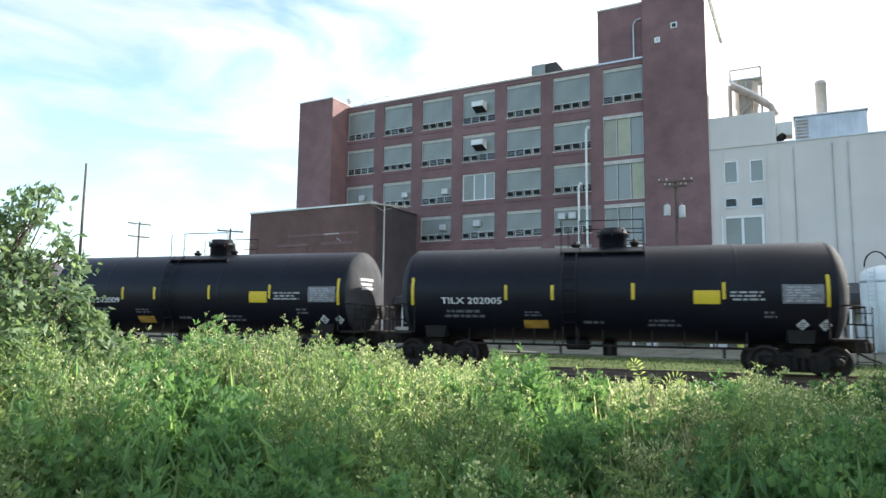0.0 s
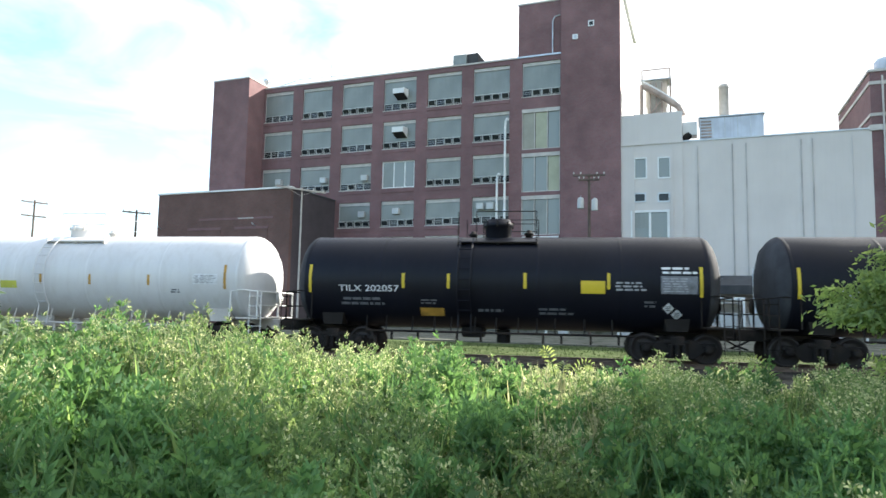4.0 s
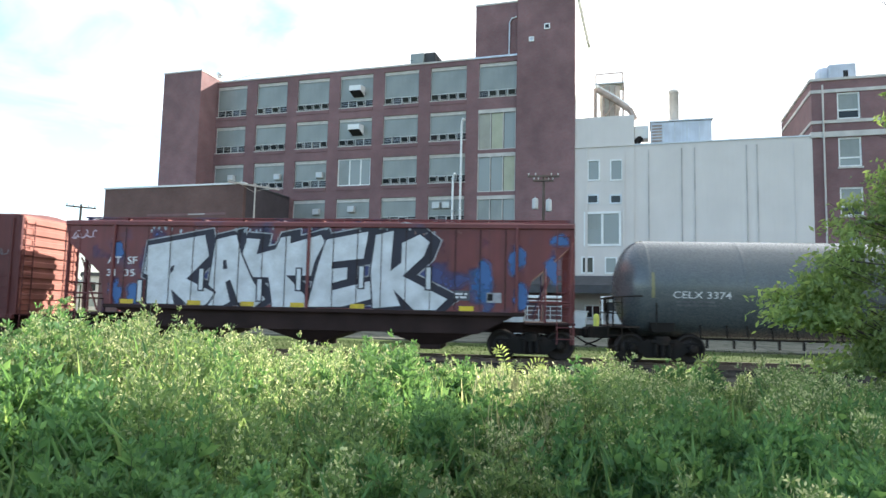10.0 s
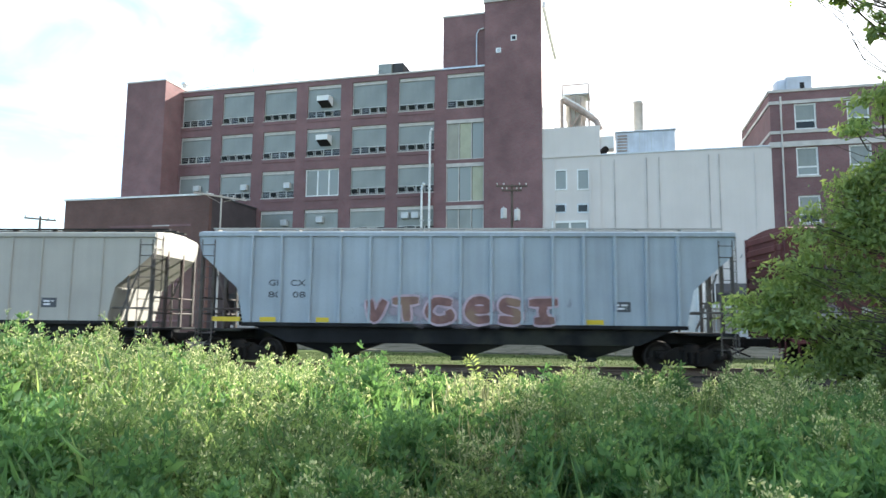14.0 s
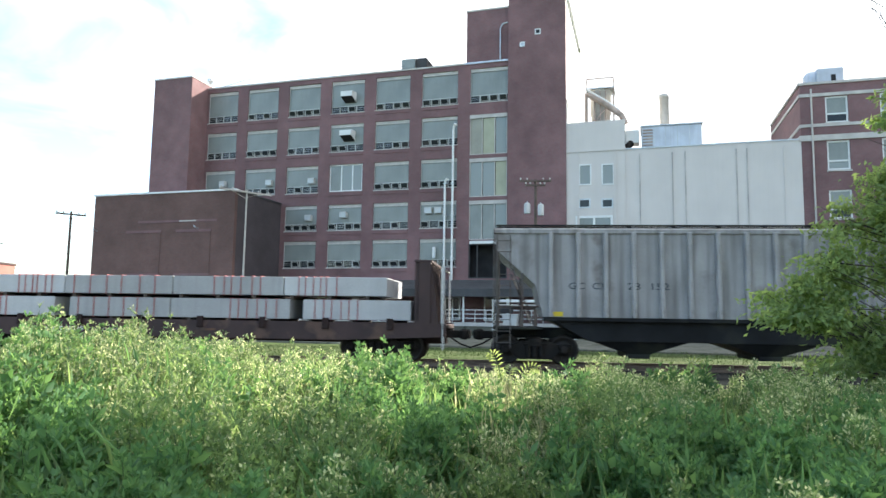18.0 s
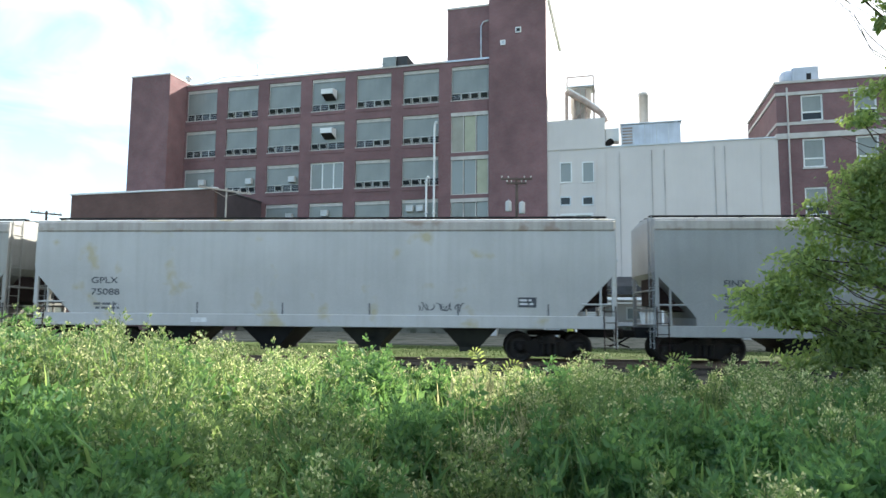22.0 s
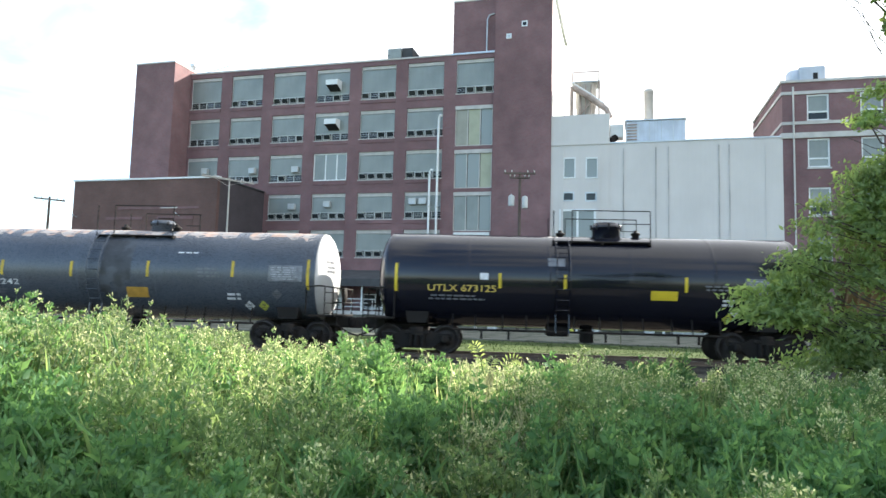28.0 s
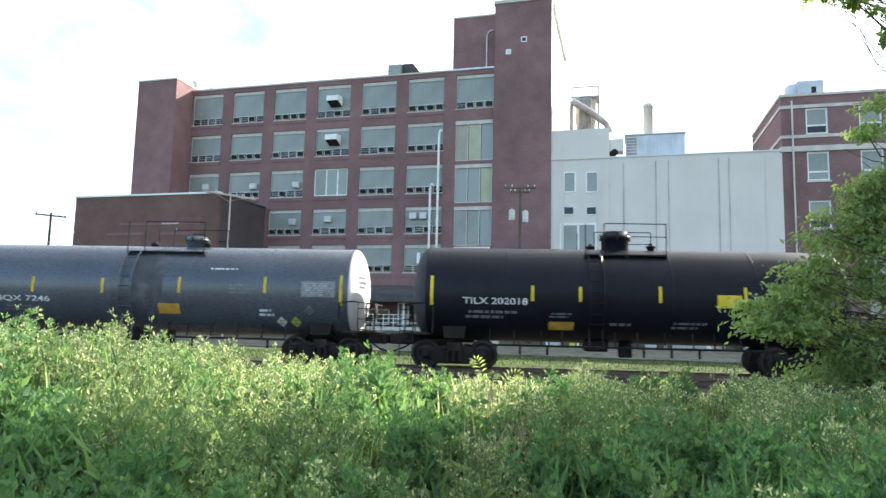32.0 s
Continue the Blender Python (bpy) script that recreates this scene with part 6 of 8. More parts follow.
def overspray(name, color, cx, cz, hx, hz, strength=1.6, cover=1.0, scale=1.4):
    """A mist of spray paint, thick about (cx, cz) and thinning out unevenly towards (hx, hz); the bare side shows through."""
    m, nt, b = tree_of(name)
    N, L = nt.nodes.new, nt.links.new
    tc, mp, ln, n, add, out, sh, cl = (N("ShaderNode" + k) for k in ("TexCoord", "Mapping", "VectorMath", "TexNoise", "Math", "Math", "MixShader", "BsdfTransparent"))
    mp.inputs["Location"].default_value = (-cx / hx, 0, -cz / hz)
    mp.inputs["Scale"].default_value = (1 / hx, 0, 1 / hz)
    L(tc.outputs["Object"], mp.inputs[0])
    ln.operation = "LENGTH"
    L(mp.outputs[0], ln.inputs[0])
    n.inputs["Scale"].default_value, n.inputs["Detail"].default_value = scale, 6
    L(tc.outputs["Object"], n.inputs["Vector"])
    add.operation, out.operation = "SUBTRACT", "MULTIPLY"
    wide = N("ShaderNodeMath")
    wide.operation = "MULTIPLY_ADD"
    wide.inputs[1].default_value, wide.inputs[2].default_value = 1.8, 0.02
    L(n.outputs["Fac"], wide.inputs[0])
    L(wide.outputs[0], add.inputs[0])
    L(ln.outputs["Value"], add.inputs[1])
    out.use_clamp = True
    out.inputs[1].default_value = strength
    L(add.outputs[0], out.inputs[0])
    top = N("ShaderNodeMath")
    top.operation = "MULTIPLY"
    top.inputs[1].default_value = cover
    L(out.outputs[0], top.inputs[0])
    b.inputs["Base Color"].default_value = (*color, 1)
    b.inputs["Roughness"].default_value = 0.6
    L(top.outputs[0], sh.inputs[0])
    L(cl.outputs[0], sh.inputs[1])
    L(b.outputs[0], sh.inputs[2])
    L(sh.outputs[0], nt.nodes["Material Output"].inputs[0])
    return m


def mist(parent, surf, color, x0, x1, z0, z1, off=0.004, strength=1.6, cover=1.0, scale=1.4):
    mat = overspray("spray_mist", color, (x0 + x1) / 2, (z0 + z1) / 2, (x1 - x0) / 2, (z1 - z0) / 2, strength, cover, scale)
    return part("spray_mist", one(patch, surf, x0, x1, z0, z1, off, 4), mat, parent)


def grown(poly, g):
    """An outline pushed outwards by g at every corner."""
    p = [Vector(q) for q in poly]
    area = sum(a.x * b.y - b.x * a.y for a, b in zip(p, p[1:] + p[:1]))
    sg = 1 if area > 0 else -1
    res = []
    for i, q in enumerate(p):
        a, c = (q - p[i - 1]).normalized(), (p[(i + 1) % len(p)] - q).normalized()
        na, nc = Vector((a.y, -a.x)) * sg, Vector((c.y, -c.x)) * sg
        m = (na + nc)
        m = m.normalized() if m.length > 0.2 else na
        res.append(q + m * g / max(0.45, m.dot(na)))
    return res


def sprayed(parent, surf, poly, mat, off, dx=0.0, dz=0.0, grow=0.0, name="graffiti"):
    """A flat sprayed shape of a given outline."""
    bm = bmesh.new()
    floor_z = min(q[1] for q in poly) - 0.01
    f = face(bm, [near(surf, q[0] + dx, max(q[1], floor_z) + dz, off) for q in (grown(poly, grow) if grow else poly)])
    f.normal_update()
    bmesh.ops.triangulate(bm, faces=[f])
    return part(name, bm, mat, parent)


def block_letter(parent, surf, poly, fill, edge, counters=(), shadow=(0.3, -0.02), lift=0.0):
    """A cut-stencil graffiti letter: fill, dark edge, and a dark drop shadow to one side."""
    for k in (1.0, 0.55):
        sprayed(parent, surf, poly, edge, 0.012 + 0.0006 * k, shadow[0] * k, shadow[1] * k)
    sprayed(parent, surf, poly, edge, 0.014 + lift, grow=0.05)
    sprayed(parent, surf, poly, fill, 0.0165 + lift)
    for c in counters:
        sprayed(parent, surf, c, edge, 0.019 + lift)


def round_strokes(parent, surf, strokes, w, fill, edge, off=0.01, rim=0.05):
    """Fat rounded strokes through a few points each, filled over a wider dark edge."""
    for mat, half, o in ((edge, w + rim, off), (fill, w, off + 0.006)):
        for i, st in enumerate(strokes):
            p = [Vector(q) for q in st]
            p = [p[0] * 2 - p[1]] + p + [p[-1] * 2 - p[-2]]
            line = []
            for a, b, c, d in zip(p, p[1:], p[2:], p[3:]):
                for k in range(6):
                    u = k / 6
                    line.append(0.5 * ((2 * b) + (c - a) * u + (2 * a - 5 * b + 4 * c - d) * u * u + (3 * b - a - 3 * c + d) * u ** 3))
            line.append(p[-2])
            bm = bmesh.new()
            pair = []
            for k, q in enumerate(line):
                t = (line[min(k + 1, len(line) - 1)] - line[max(k - 1, 0)]).normalized()
                m = Vector((-t.y, t.x)) * half * (1.0 if 0 < k < len(line) - 1 else 0.75)
                e = t * half * (-0.4 if k == 0 else 0.4 if k == len(line) - 1 else 0)
                pair.append([bm.verts.new(near(surf, v.x, v.y, o + i * 0.0006)) for v in (q + m + e, q - m + e)])
            for (a, b), (c, d) in zip(pair, pair[1:]):
                bm.faces.new((a, c, d, b))
            part("graffiti_stroke", bm, mat, parent)


def boxcar(number, label):
    car = thing("boxcar", pose(0, TRACK_Y, RAIL_Z), label, "boxcar", "cars of the freight train")
    L, W, lo, hi = 9.12, 1.5, 1.0, 4.28
    surf = lambda z: -W
    bm = bmesh.new()
    loft(bm, [(lo, L, W), (hi, L, W), (hi + 0.05, L - 0.02, W - 0.12), (hi + 0.14, L - 0.03, 0.3)])
    body = part("body", bm, BOX_RED, car)
    post = finish("side_post", boxes([(-0.05, 0.05, -W - 0.055, -W - 0.001, lo, hi - 0.1)], 0.012), BOX_RED)
    for x in [-8.6 + 1.0 * k for k in range(7)] + [1.9 + 1.0 * k for k in range(8)]:
        ob = part("side_post", post, None, body)
        ob.matrix_basis = pose(x, 0, 0)
    for x0, x1, o in ((-1.5, 0.55, 0.09),):
        d = part("sliding_door", boxes([(x0, x1, -W - o, -W - 0.002, lo + 0.06, hi - 0.2)], 0.02), BOX_RED, car)
        for z in (1.5, 2.1, 2.8, 3.5):
            part("door_rib", boxes([(x0 + 0.05, x1 - 0.05, -W - o - 0.04, -W - o - 0.001, z, z + 0.09)], 0.01), BOX_RED, d)
        part("door_lock", boxes([(x0 + 0.2, x0 + 0.26, -W - o - 0.09, -W - o - 0.041, lo + 0.3, hi - 0.4)]), BOX_RED, d)
    part("door_track", boxes([(-3.8, 3.0, -W - 0.13, -W - 0.06, lo - 0.02, lo + 0.05), (-3.8, 3.0, -W - 0.13, -W - 0.06, hi - 0.19, hi - 0.12)]), BOX_RED, car)
    part("side_sill", boxes([(-L, L, -W - 0.03, -W + 0.1, 0.86, 0.999), (-5.2, 5.2, -W - 0.02, -W + 0.08, 0.62, 0.859)], 0.015), BOX_RED, car)
    bm = bmesh.new()
    box(bm, -L, L, -0.35, 0.35, 0.7, 0.99)
    part("centre_sill", bm, UNDER_BROWN, car)
    for s in (-1, 1):
        # The sunward end takes the sunlit copy of the oxide, the other stays plain.
        em = OXIDE_SUNLIT if s > 0 else BOX_RED
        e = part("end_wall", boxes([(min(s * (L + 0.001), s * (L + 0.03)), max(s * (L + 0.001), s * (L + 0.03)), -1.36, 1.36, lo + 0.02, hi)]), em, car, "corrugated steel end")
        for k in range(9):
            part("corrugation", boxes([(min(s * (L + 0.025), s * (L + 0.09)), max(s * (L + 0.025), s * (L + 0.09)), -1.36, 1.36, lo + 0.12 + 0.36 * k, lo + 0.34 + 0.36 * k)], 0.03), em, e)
        for y in (-1.5, 1.4):
            part("corner_post", boxes([(min(s * (L + 0.001), s * (L + 0.09)), max(s * (L + 0.001), s * (L + 0.09)), y, y + 0.1, lo, hi)], 0.01), BOX_RED, car)
        ladder(car, s * (L + 0.13), -1.15, 0.5, 4.1, 0.42, BOX_RED, 11, "y")
        ladder(car, s * (L - 0.35), -1.6, 0.4, 2.4, 0.42, BOX_RED, 6)
    for word, x0, x1, zc in (("BN", -7.15, -6.78, 1.84), ("SF", -6.48, -6.15, 1.84), ("760", -7.3, -6.7, 1.46), ("369", -6.55, -5.95, 1.46)):
        lettering(car, surf, word, x0, x1, zc, 0.22, LETTER, 0.012, 0.08)
    ring = bmesh.new()
    for i in range(28):
        a, b = i * math.tau / 28, (i + 1) * math.tau / 28
        for r0, r1 in ((0.24, 0.29),):
            face(ring, [near(surf, 7.12 + r * math.cos(t), 3.63 + r * math.sin(t), 0.062) for r, t in ((r0, a), (r1, a), (r1, b), (r0, b))])
    for sx in (-1, 1):
        for sz in (-1, 1):
            patch(ring, surf, 7.12 + min(sx * 0.045, sx * 0.14), 7.12 + max(sx * 0.045, sx * 0.14), 3.63 + min(sz * 0.045, sz * 0.14), 3.63 + max(sz * 0.045, sz * 0.14), 0.062, 1)
    for dx, dz in ((0.0, 0.19), (0.0, -0.19)):
        patch(ring, surf, 7.12 - 0.1, 7.12 + 0.1, 3.63 + dz - 0.02, 3.63 + dz + 0.02, 0.062, 1)
    part("round_emblem", ring, LETTER, car, "white ring emblem")
    bars(car, surf, -0.1, 0.6, 3.35, 3.75, 3, LETTER_DIM, 3, 0.1)
    gs = lambda z: -W - 0.055
    # worn pale letters with a dotted fringe, then fat rounded ones on a teal mist
    mist(car, gs, (0.3, 0.29, 0.3), -8.95, -7.1, 0.95, 2.1, 0.002, 2.6, 0.9, 2.2)
    mist(car, gs, (0.27, 0.25, 0.26), -7.6, -5.3, 0.8, 1.75, 0.003, 2.6, 0.85, 2.6)
    mist(car, gs, (0.3, 0.27, 0.26), -6.0, -4.4, 0.8, 2.1, 0.004, 2.4, 0.9, 2.0)
    for x0, x1, cuts in ((-5.1, -4.2, ((0.3, 0.85, 0.3, 0.4), (0.2, 0.75, 0.62, 0.74), (0.15, 0.35, 0.32, 0.6))), (-4.2, -3.3, ((0.12, 0.92, 0.6, 0.92), (0.3, 0.8, 0.16, 0.38))),
                         (-3.3, -2.45, ((0.45, 1.0, 0.5, 0.64), (0.4, 0.62, 0.2, 0.44), (0.1, 0.24, 0.1, 0.9))), (-2.45, -1.72, ((0.4, 0.95, 0.66, 0.8), (0.4, 0.95, 0.24, 0.36), (0.0, 0.12, 0.1, 0.9)))):
        w = x1 - x0
        sprayed(car, gs, [(x0, 0.98), (x1, 0.98), (x1 + 0.005, 2.1), (x0 + 0.4 * w, 2.22), (x0 + 0.003, 2.14)], SPRAY_PALE, 0.008)
        for a, b, c, e in cuts:
            sprayed(car, gs, [(x0 + a * w, 1.0 + c * 1.1), (x0 + b * w, 1.0 + (c + 0.04) * 1.1), (x0 + b * w - 0.05, 1.0 + e * 1.1), (x0 + a * w, 1.0 + (e - 0.05) * 1.1)], LETTER_DARK if c > 0.55 else SPRAY_VIOLET, 0.014)
    mist(car, gs, (0.34, 0.32, 0.34), -5.6, -1.3, 0.8, 2.7, 0.006, 2.2, 0.6, 2.6)
    splashes(car, gs, -5.0, -1.8, 2.2, 2.35, 16, SPRAY_PALE, 17, (0.03, 0.07), 0.02)
    mist(car, gs, (0.22, 0.29, 0.29), 1.1, 5.6, 0.75, 2.75, 0.003, 2.4, 0.9, 1.8)
    round_strokes(car, lambda z: -W - 0.062, [((2.45, 1.85), (2.2, 2.0), (1.85, 1.85), (1.75, 1.4), (1.95, 1.05), (2.4, 1.0)), ((2.75, 1.95), (3.0, 1.45), (3.25, 1.0)), ((3.05, 2.0), (3.3, 1.6), (3.5, 1.05)),
                                              ((3.7, 1.9), (3.75, 1.4), (3.9, 1.05), (4.15, 1.05)), ((4.2, 2.0), (4.35, 1.5), (4.3, 1.05)), ((4.6, 2.0), (4.8, 1.5), (5.0, 1.1))], 0.12, SPRAY_WHITE, SPRAY_BLACK, 0.012, 0.1)
    sprayed(car, lambda z: -W - 0.062, [(3.55, 1.65), (4.2, 1.65), (4.25, 2.05), (3.95, 2.2), (3.6, 2.08)], SPRAY_PALE, 0.022)
    plate(car, lambda z: -W - 0.062, 2.7, 3.1, 1.25, 1.33, YELLOW_DIM, "reflective_stripe", "", 0.03)
    mist(car, gs, (0.23, 0.225, 0.22), 5.0, 8.2, 0.85, 2.0, 0.003, 2.8, 0.85, 3.0)
    scrawl(car, lambda z: -W - 0.062, 5.4, 7.6, 1.1, 1.85, LETTER_MID, 44, 0.018)
    p = plate(car, lambda z: -W - 0.062, 6.7, 7.25, 1.3, 1.6, LETTER_MID, "data_panel", "", 0.012)
    bars(p, lambda z: -W - 0.062, 6.75, 7.2, 1.34, 1.56, 2, LETTER_DARK, 4, 0.018)
    bars(car, gs, 6.9, 7.6, 1.72, 1.78, 1, LETTER_MID, 6, 0.02)
    mist(car, gs, (0.25, 0.2, 0.2), 1.6, 4.2, 2.2, 3.2, 0.002, 1.6, 0.5, 3.0)
    splashes(car, gs, -8.6, -5.2, 1.0, 1.3, 4, OCHRE, 18, (0.08, 0.14), 0.02)
    scrawl(car, gs, -8.6, -7.4, 3.0, 3.3, LETTER_DIM, 4, 0.02)
    scrawl(car, gs, -7.2, -6.6, 2.6, 2.8, LETTER_DIM, 6, 0.015)
    scrawl(car, gs, 8.2, 8.7, 2.9, 3.2, LETTER_DIM, 7, 0.015)
    scrawl(car, gs, 4.3, 5.0, 2.5, 2.8, LETTER_DIM, 8, 0.015)
    plate(car, lambda z: -W - 0.032, 5.4, 6.0, 0.88, 0.96, YELLOW, "reflective_stripe")
    plate(car, lambda z: -W - 0.032, 7.4, 7.9, 0.88, 0.98, YELLOW, "reflective_stripe")
    roof_walk(car, L - 0.3, hi + 0.1, BOX_RED, 0.2)
    running_gear(car, number, 10.1, 7.1)
    return car


def bulkhead(car, s, x, top, thick, mat, lit, lo=1.25, brace=0.9):
    """An end wall of a bulkhead flatcar with upright posts and sloping struts behind."""
    bm = bmesh.new()
    soft_box(bm, min(s * x, s * (x + 0.12)), max(s * x, s * (x + 0.12)), -1.45, 1.45, lo, top, 0.02)
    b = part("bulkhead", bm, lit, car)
    for y in (-1.42, -0.7, 0.0, 0.7, 1.42):
        bm = bmesh.new()
        prism(bm, [(s * (x + 0.121), lo), (s * (x + thick + brace), lo), (s * (x + thick), top), (s * (x + 0.121), top)][::s], y - 0.05, y + 0.05)
        part("strut", bm, mat, b)
    part("cap", boxes([(min(s * (x - 0.02), s * (x + thick + 0.03)), max(s * (x - 0.02), s * (x + thick + 0.03)), -1.5, 1.5, top + 0.001, top + 0.09)], 0.02), mat, b)
    part("side_plate", boxes([(min(s * (x + 0.13), s * (x + thick)), max(s * (x + 0.13), s * (x + thick)), -1.53, -1.475, lo, top)], 0.01), mat, b)
    return b


def lumber_flat(number, label):
    car = thing("bulkhead_flatcar", pose(0, TRACK_Y, RAIL_Z), label, "flatcar", "cars of the freight train")
    part("deck", boxes([(-8.7, 8.7, -1.5, 1.5, 1.02, 1.16)], 0.02), FLAT_BROWN, car)
    bm = bmesh.new()
    for y0, y1 in ((-1.54, -1.4), (1.4, 1.54)):
        prism(bm, [(-8.7, 0.8), (-5.4, 0.66), (5.4, 0.66), (8.7, 0.8), (8.7, 1.2), (-8.7, 1.2)], y0, y1)
    part("side_sill", bm, FLAT_BROWN, car)
    part("centre_sill", boxes([(-8.6, 8.6, -0.35, 0.35, 0.55, 1.019)]), UNDER_BROWN, car)
    for s in (-1, 1):
        # The bulkhead face turned to the sun has sunlight in its colour.
        bulkhead(car, s, 7.72, 3.05, 0.5, FLAT_BROWN, OXIDE_SUNLIT if s < 0 else FLAT_BROWN, 1.161, 0.25)
        bm = bmesh.new()
        tube(bm, [(s * 8.55, -1.3, 1.2), (s * 8.55, -1.3, 2.9), (s * 8.55, 1.3, 2.9), (s * 8.55, 1.3, 1.2)], 0.03, 6)
        part("end_handrail", bm, WHITE_TRIM, car)
        ladder(car, s * 8.6, -1.35, 0.4, 2.95, 0.4, GALV, 8, "y")
    for x in [-7.0 + 2.0 * k for k in range(8)]:
        part("stake_pocket", boxes([(x - 0.1, x + 0.1, -1.62, -1.541, 0.98, 1.33)], 0.015), UNDER_BROWN, car)
    # wrapped stacks of lumber in two tiers
    load = lambda x0, x1, z0, z1, n: (x0, x1, z0, z1, n)
    for tier, z0, z1, cuts in ((0, 1.27, 1.88, (-7.28, -3.98, -3.48, -0.08, 3.82, 4.22, 7.62)), (1, 2.0, 2.58, (-6.93, -3.68, -0.03, 3.6, 6.87))):
        for a, b in zip(cuts, cuts[1:]):
            if b - a < 0.7:
                continue
            part("wrapped_lumber", boxes([(a + 0.012, b - 0.012, 0.04, 1.42, z0, z1)], 0.015), WRAP, car, "white-wrapped lumber bundle")
            p = part("wrapped_lumber", boxes([(a + 0.012, b - 0.012, -1.42, -0.04, z0, z1)], 0.015), WRAP_DULL if int(a * 7 + tier) % 3 == 0 else WRAP, car, "white-wrapped lumber bundle")
            rng = random.Random(int(a * 10) + tier)
            n = 6
            first, span = rng.choice(((0.05, 0.45), (0.35, 0.5), (0.0, 0.9), (0.5, 0.45)))
            for k in range(n):
                x = a + 0.3 + (b - a - 0.6) * (first + span * k / (n - 1)) + rng.uniform(-0.05, 0.05)
                bm = bmesh.new()
                prism(bm, [(-1.445, z0 - 0.02), (-1.445, z1 + 0.02), (1.445, z1 + 0.02), (1.445, z1 + 0.004), (-1.424, z1 + 0.004), (-1.424, z0 - 0.02)], x - 0.013, x + 0.013, Matrix(((0, 1, 0, 0), (1, 0, 0, 0), (0, 0, 1, 0), (0, 0, 0, 1))))
                part("strap", bm, STRAP, p)
    for x0, z0, z1, step in ((-7.3, 1.161, 1.269, 1.3), (-7.0, 1.881, 1.999, 1.2)):
        for k in range(12):
            part("dunnage", boxes([(x0 + step * k, x0 + step * k + 0.1, -1.4, 1.4, z0, z1)]), TIE_WOOD, car)
    lettering(car, lambda z: -1.54, "HRJX 52319", -4.15, -2.85, 0.86, 0.17, LETTER, 0.012)
    bars(car, lambda z: -1.54, -2.63, -1.43, 0.78, 0.92, 2, LETTER_DIM, 4)
    plate(car, lambda z: -1.54, -6.3, -5.9, 0.88, 0.96, OCHRE, "reflective_stripe")
    plate(car, lambda z: -1.54, 1.0, 1.5, 0.88, 0.95, RUSTY, "reflective_stripe")
    running_gear(car, number, 9.3, 6.6)
    return car


def yellow_flat(number, label):
    car = thing("bulkhead_flatcar", pose(0, TRACK_Y, RAIL_Z), label, "flatcar", "cars of the freight train")
    part("deck", boxes([(-10.2, 10.2, -1.45, 1.45, 1.0, 1.1)], 0.02), TIE_WOOD, car)
    bm = bmesh.new()
    prism(bm, [(-10.3, 0.72), (10.3, 0.72), (10.3, 1.14), (-10.3, 1.14)], -1.53, -1.43)
    prism(bm, [(-10.3, 0.72), (10.3, 0.72), (10.3, 1.14), (-10.3, 1.14)], 1.43, 1.53)
    part("side_sill", bm, FLAT_YELLOW, car)
    bm = bmesh.new()
    prism(bm, [(-5.6, 0.71), (-4.6, 0.5), (4.6, 0.5), (5.6, 0.71)], -1.5, -1.38)
    box(bm, -10.2, 10.2, -0.35, 0.35, 0.55, 0.99)
    part("fish_belly_sill", bm, UNDER_BROWN, car)
    plate(car, lambda z: -1.53, -5.15, -2.95, 0.73, 1.13, SPRAY_BLACK, "panel", "", 0.004)
    lettering(car, lambda z: -1.534, "TTPX  80574", -4.85, -3.25, 0.93, 0.17, LETTER_MID, 0.008)
    for s in (-1, 1):
        bulkhead(car, s, 9.0, 4.2, 0.24, FLAT_YELLOW, FLAT_YELLOW, 1.101, 0.55)
        ladder(car, s * 10.25, -1.3, 0.45, 1.9, 0.4, FLAT_YELLOW, 5, "y")
    for x in [-8.4 + 1.2 * k for k in range(15)]:
        part("stake_pocket", boxes([(x - 0.06, x + 0.06, -1.6, -1.531, 0.98, 1.16)], 0.01), FLAT_YELLOW, car)
    for x in [-7.8 + 2.4 * k for k in range(7)]:
        part("winch", boxes([(x - 0.12, x + 0.12, -1.42, -1.2, 1.101, 1.2)], 0.02), TRUCK_STEEL, car)
    for x0, x1 in ((-8.0, -7.2), (-1.6, -1.1), (1.6, 2.4), (6, 6.8)):
        plate(car, lambda z: -1.53, x0, x1, 0.88, 1.0, YELLOW, "reflective_stripe")
    running_gear(car, number, 11.0, 7.2)
    return car


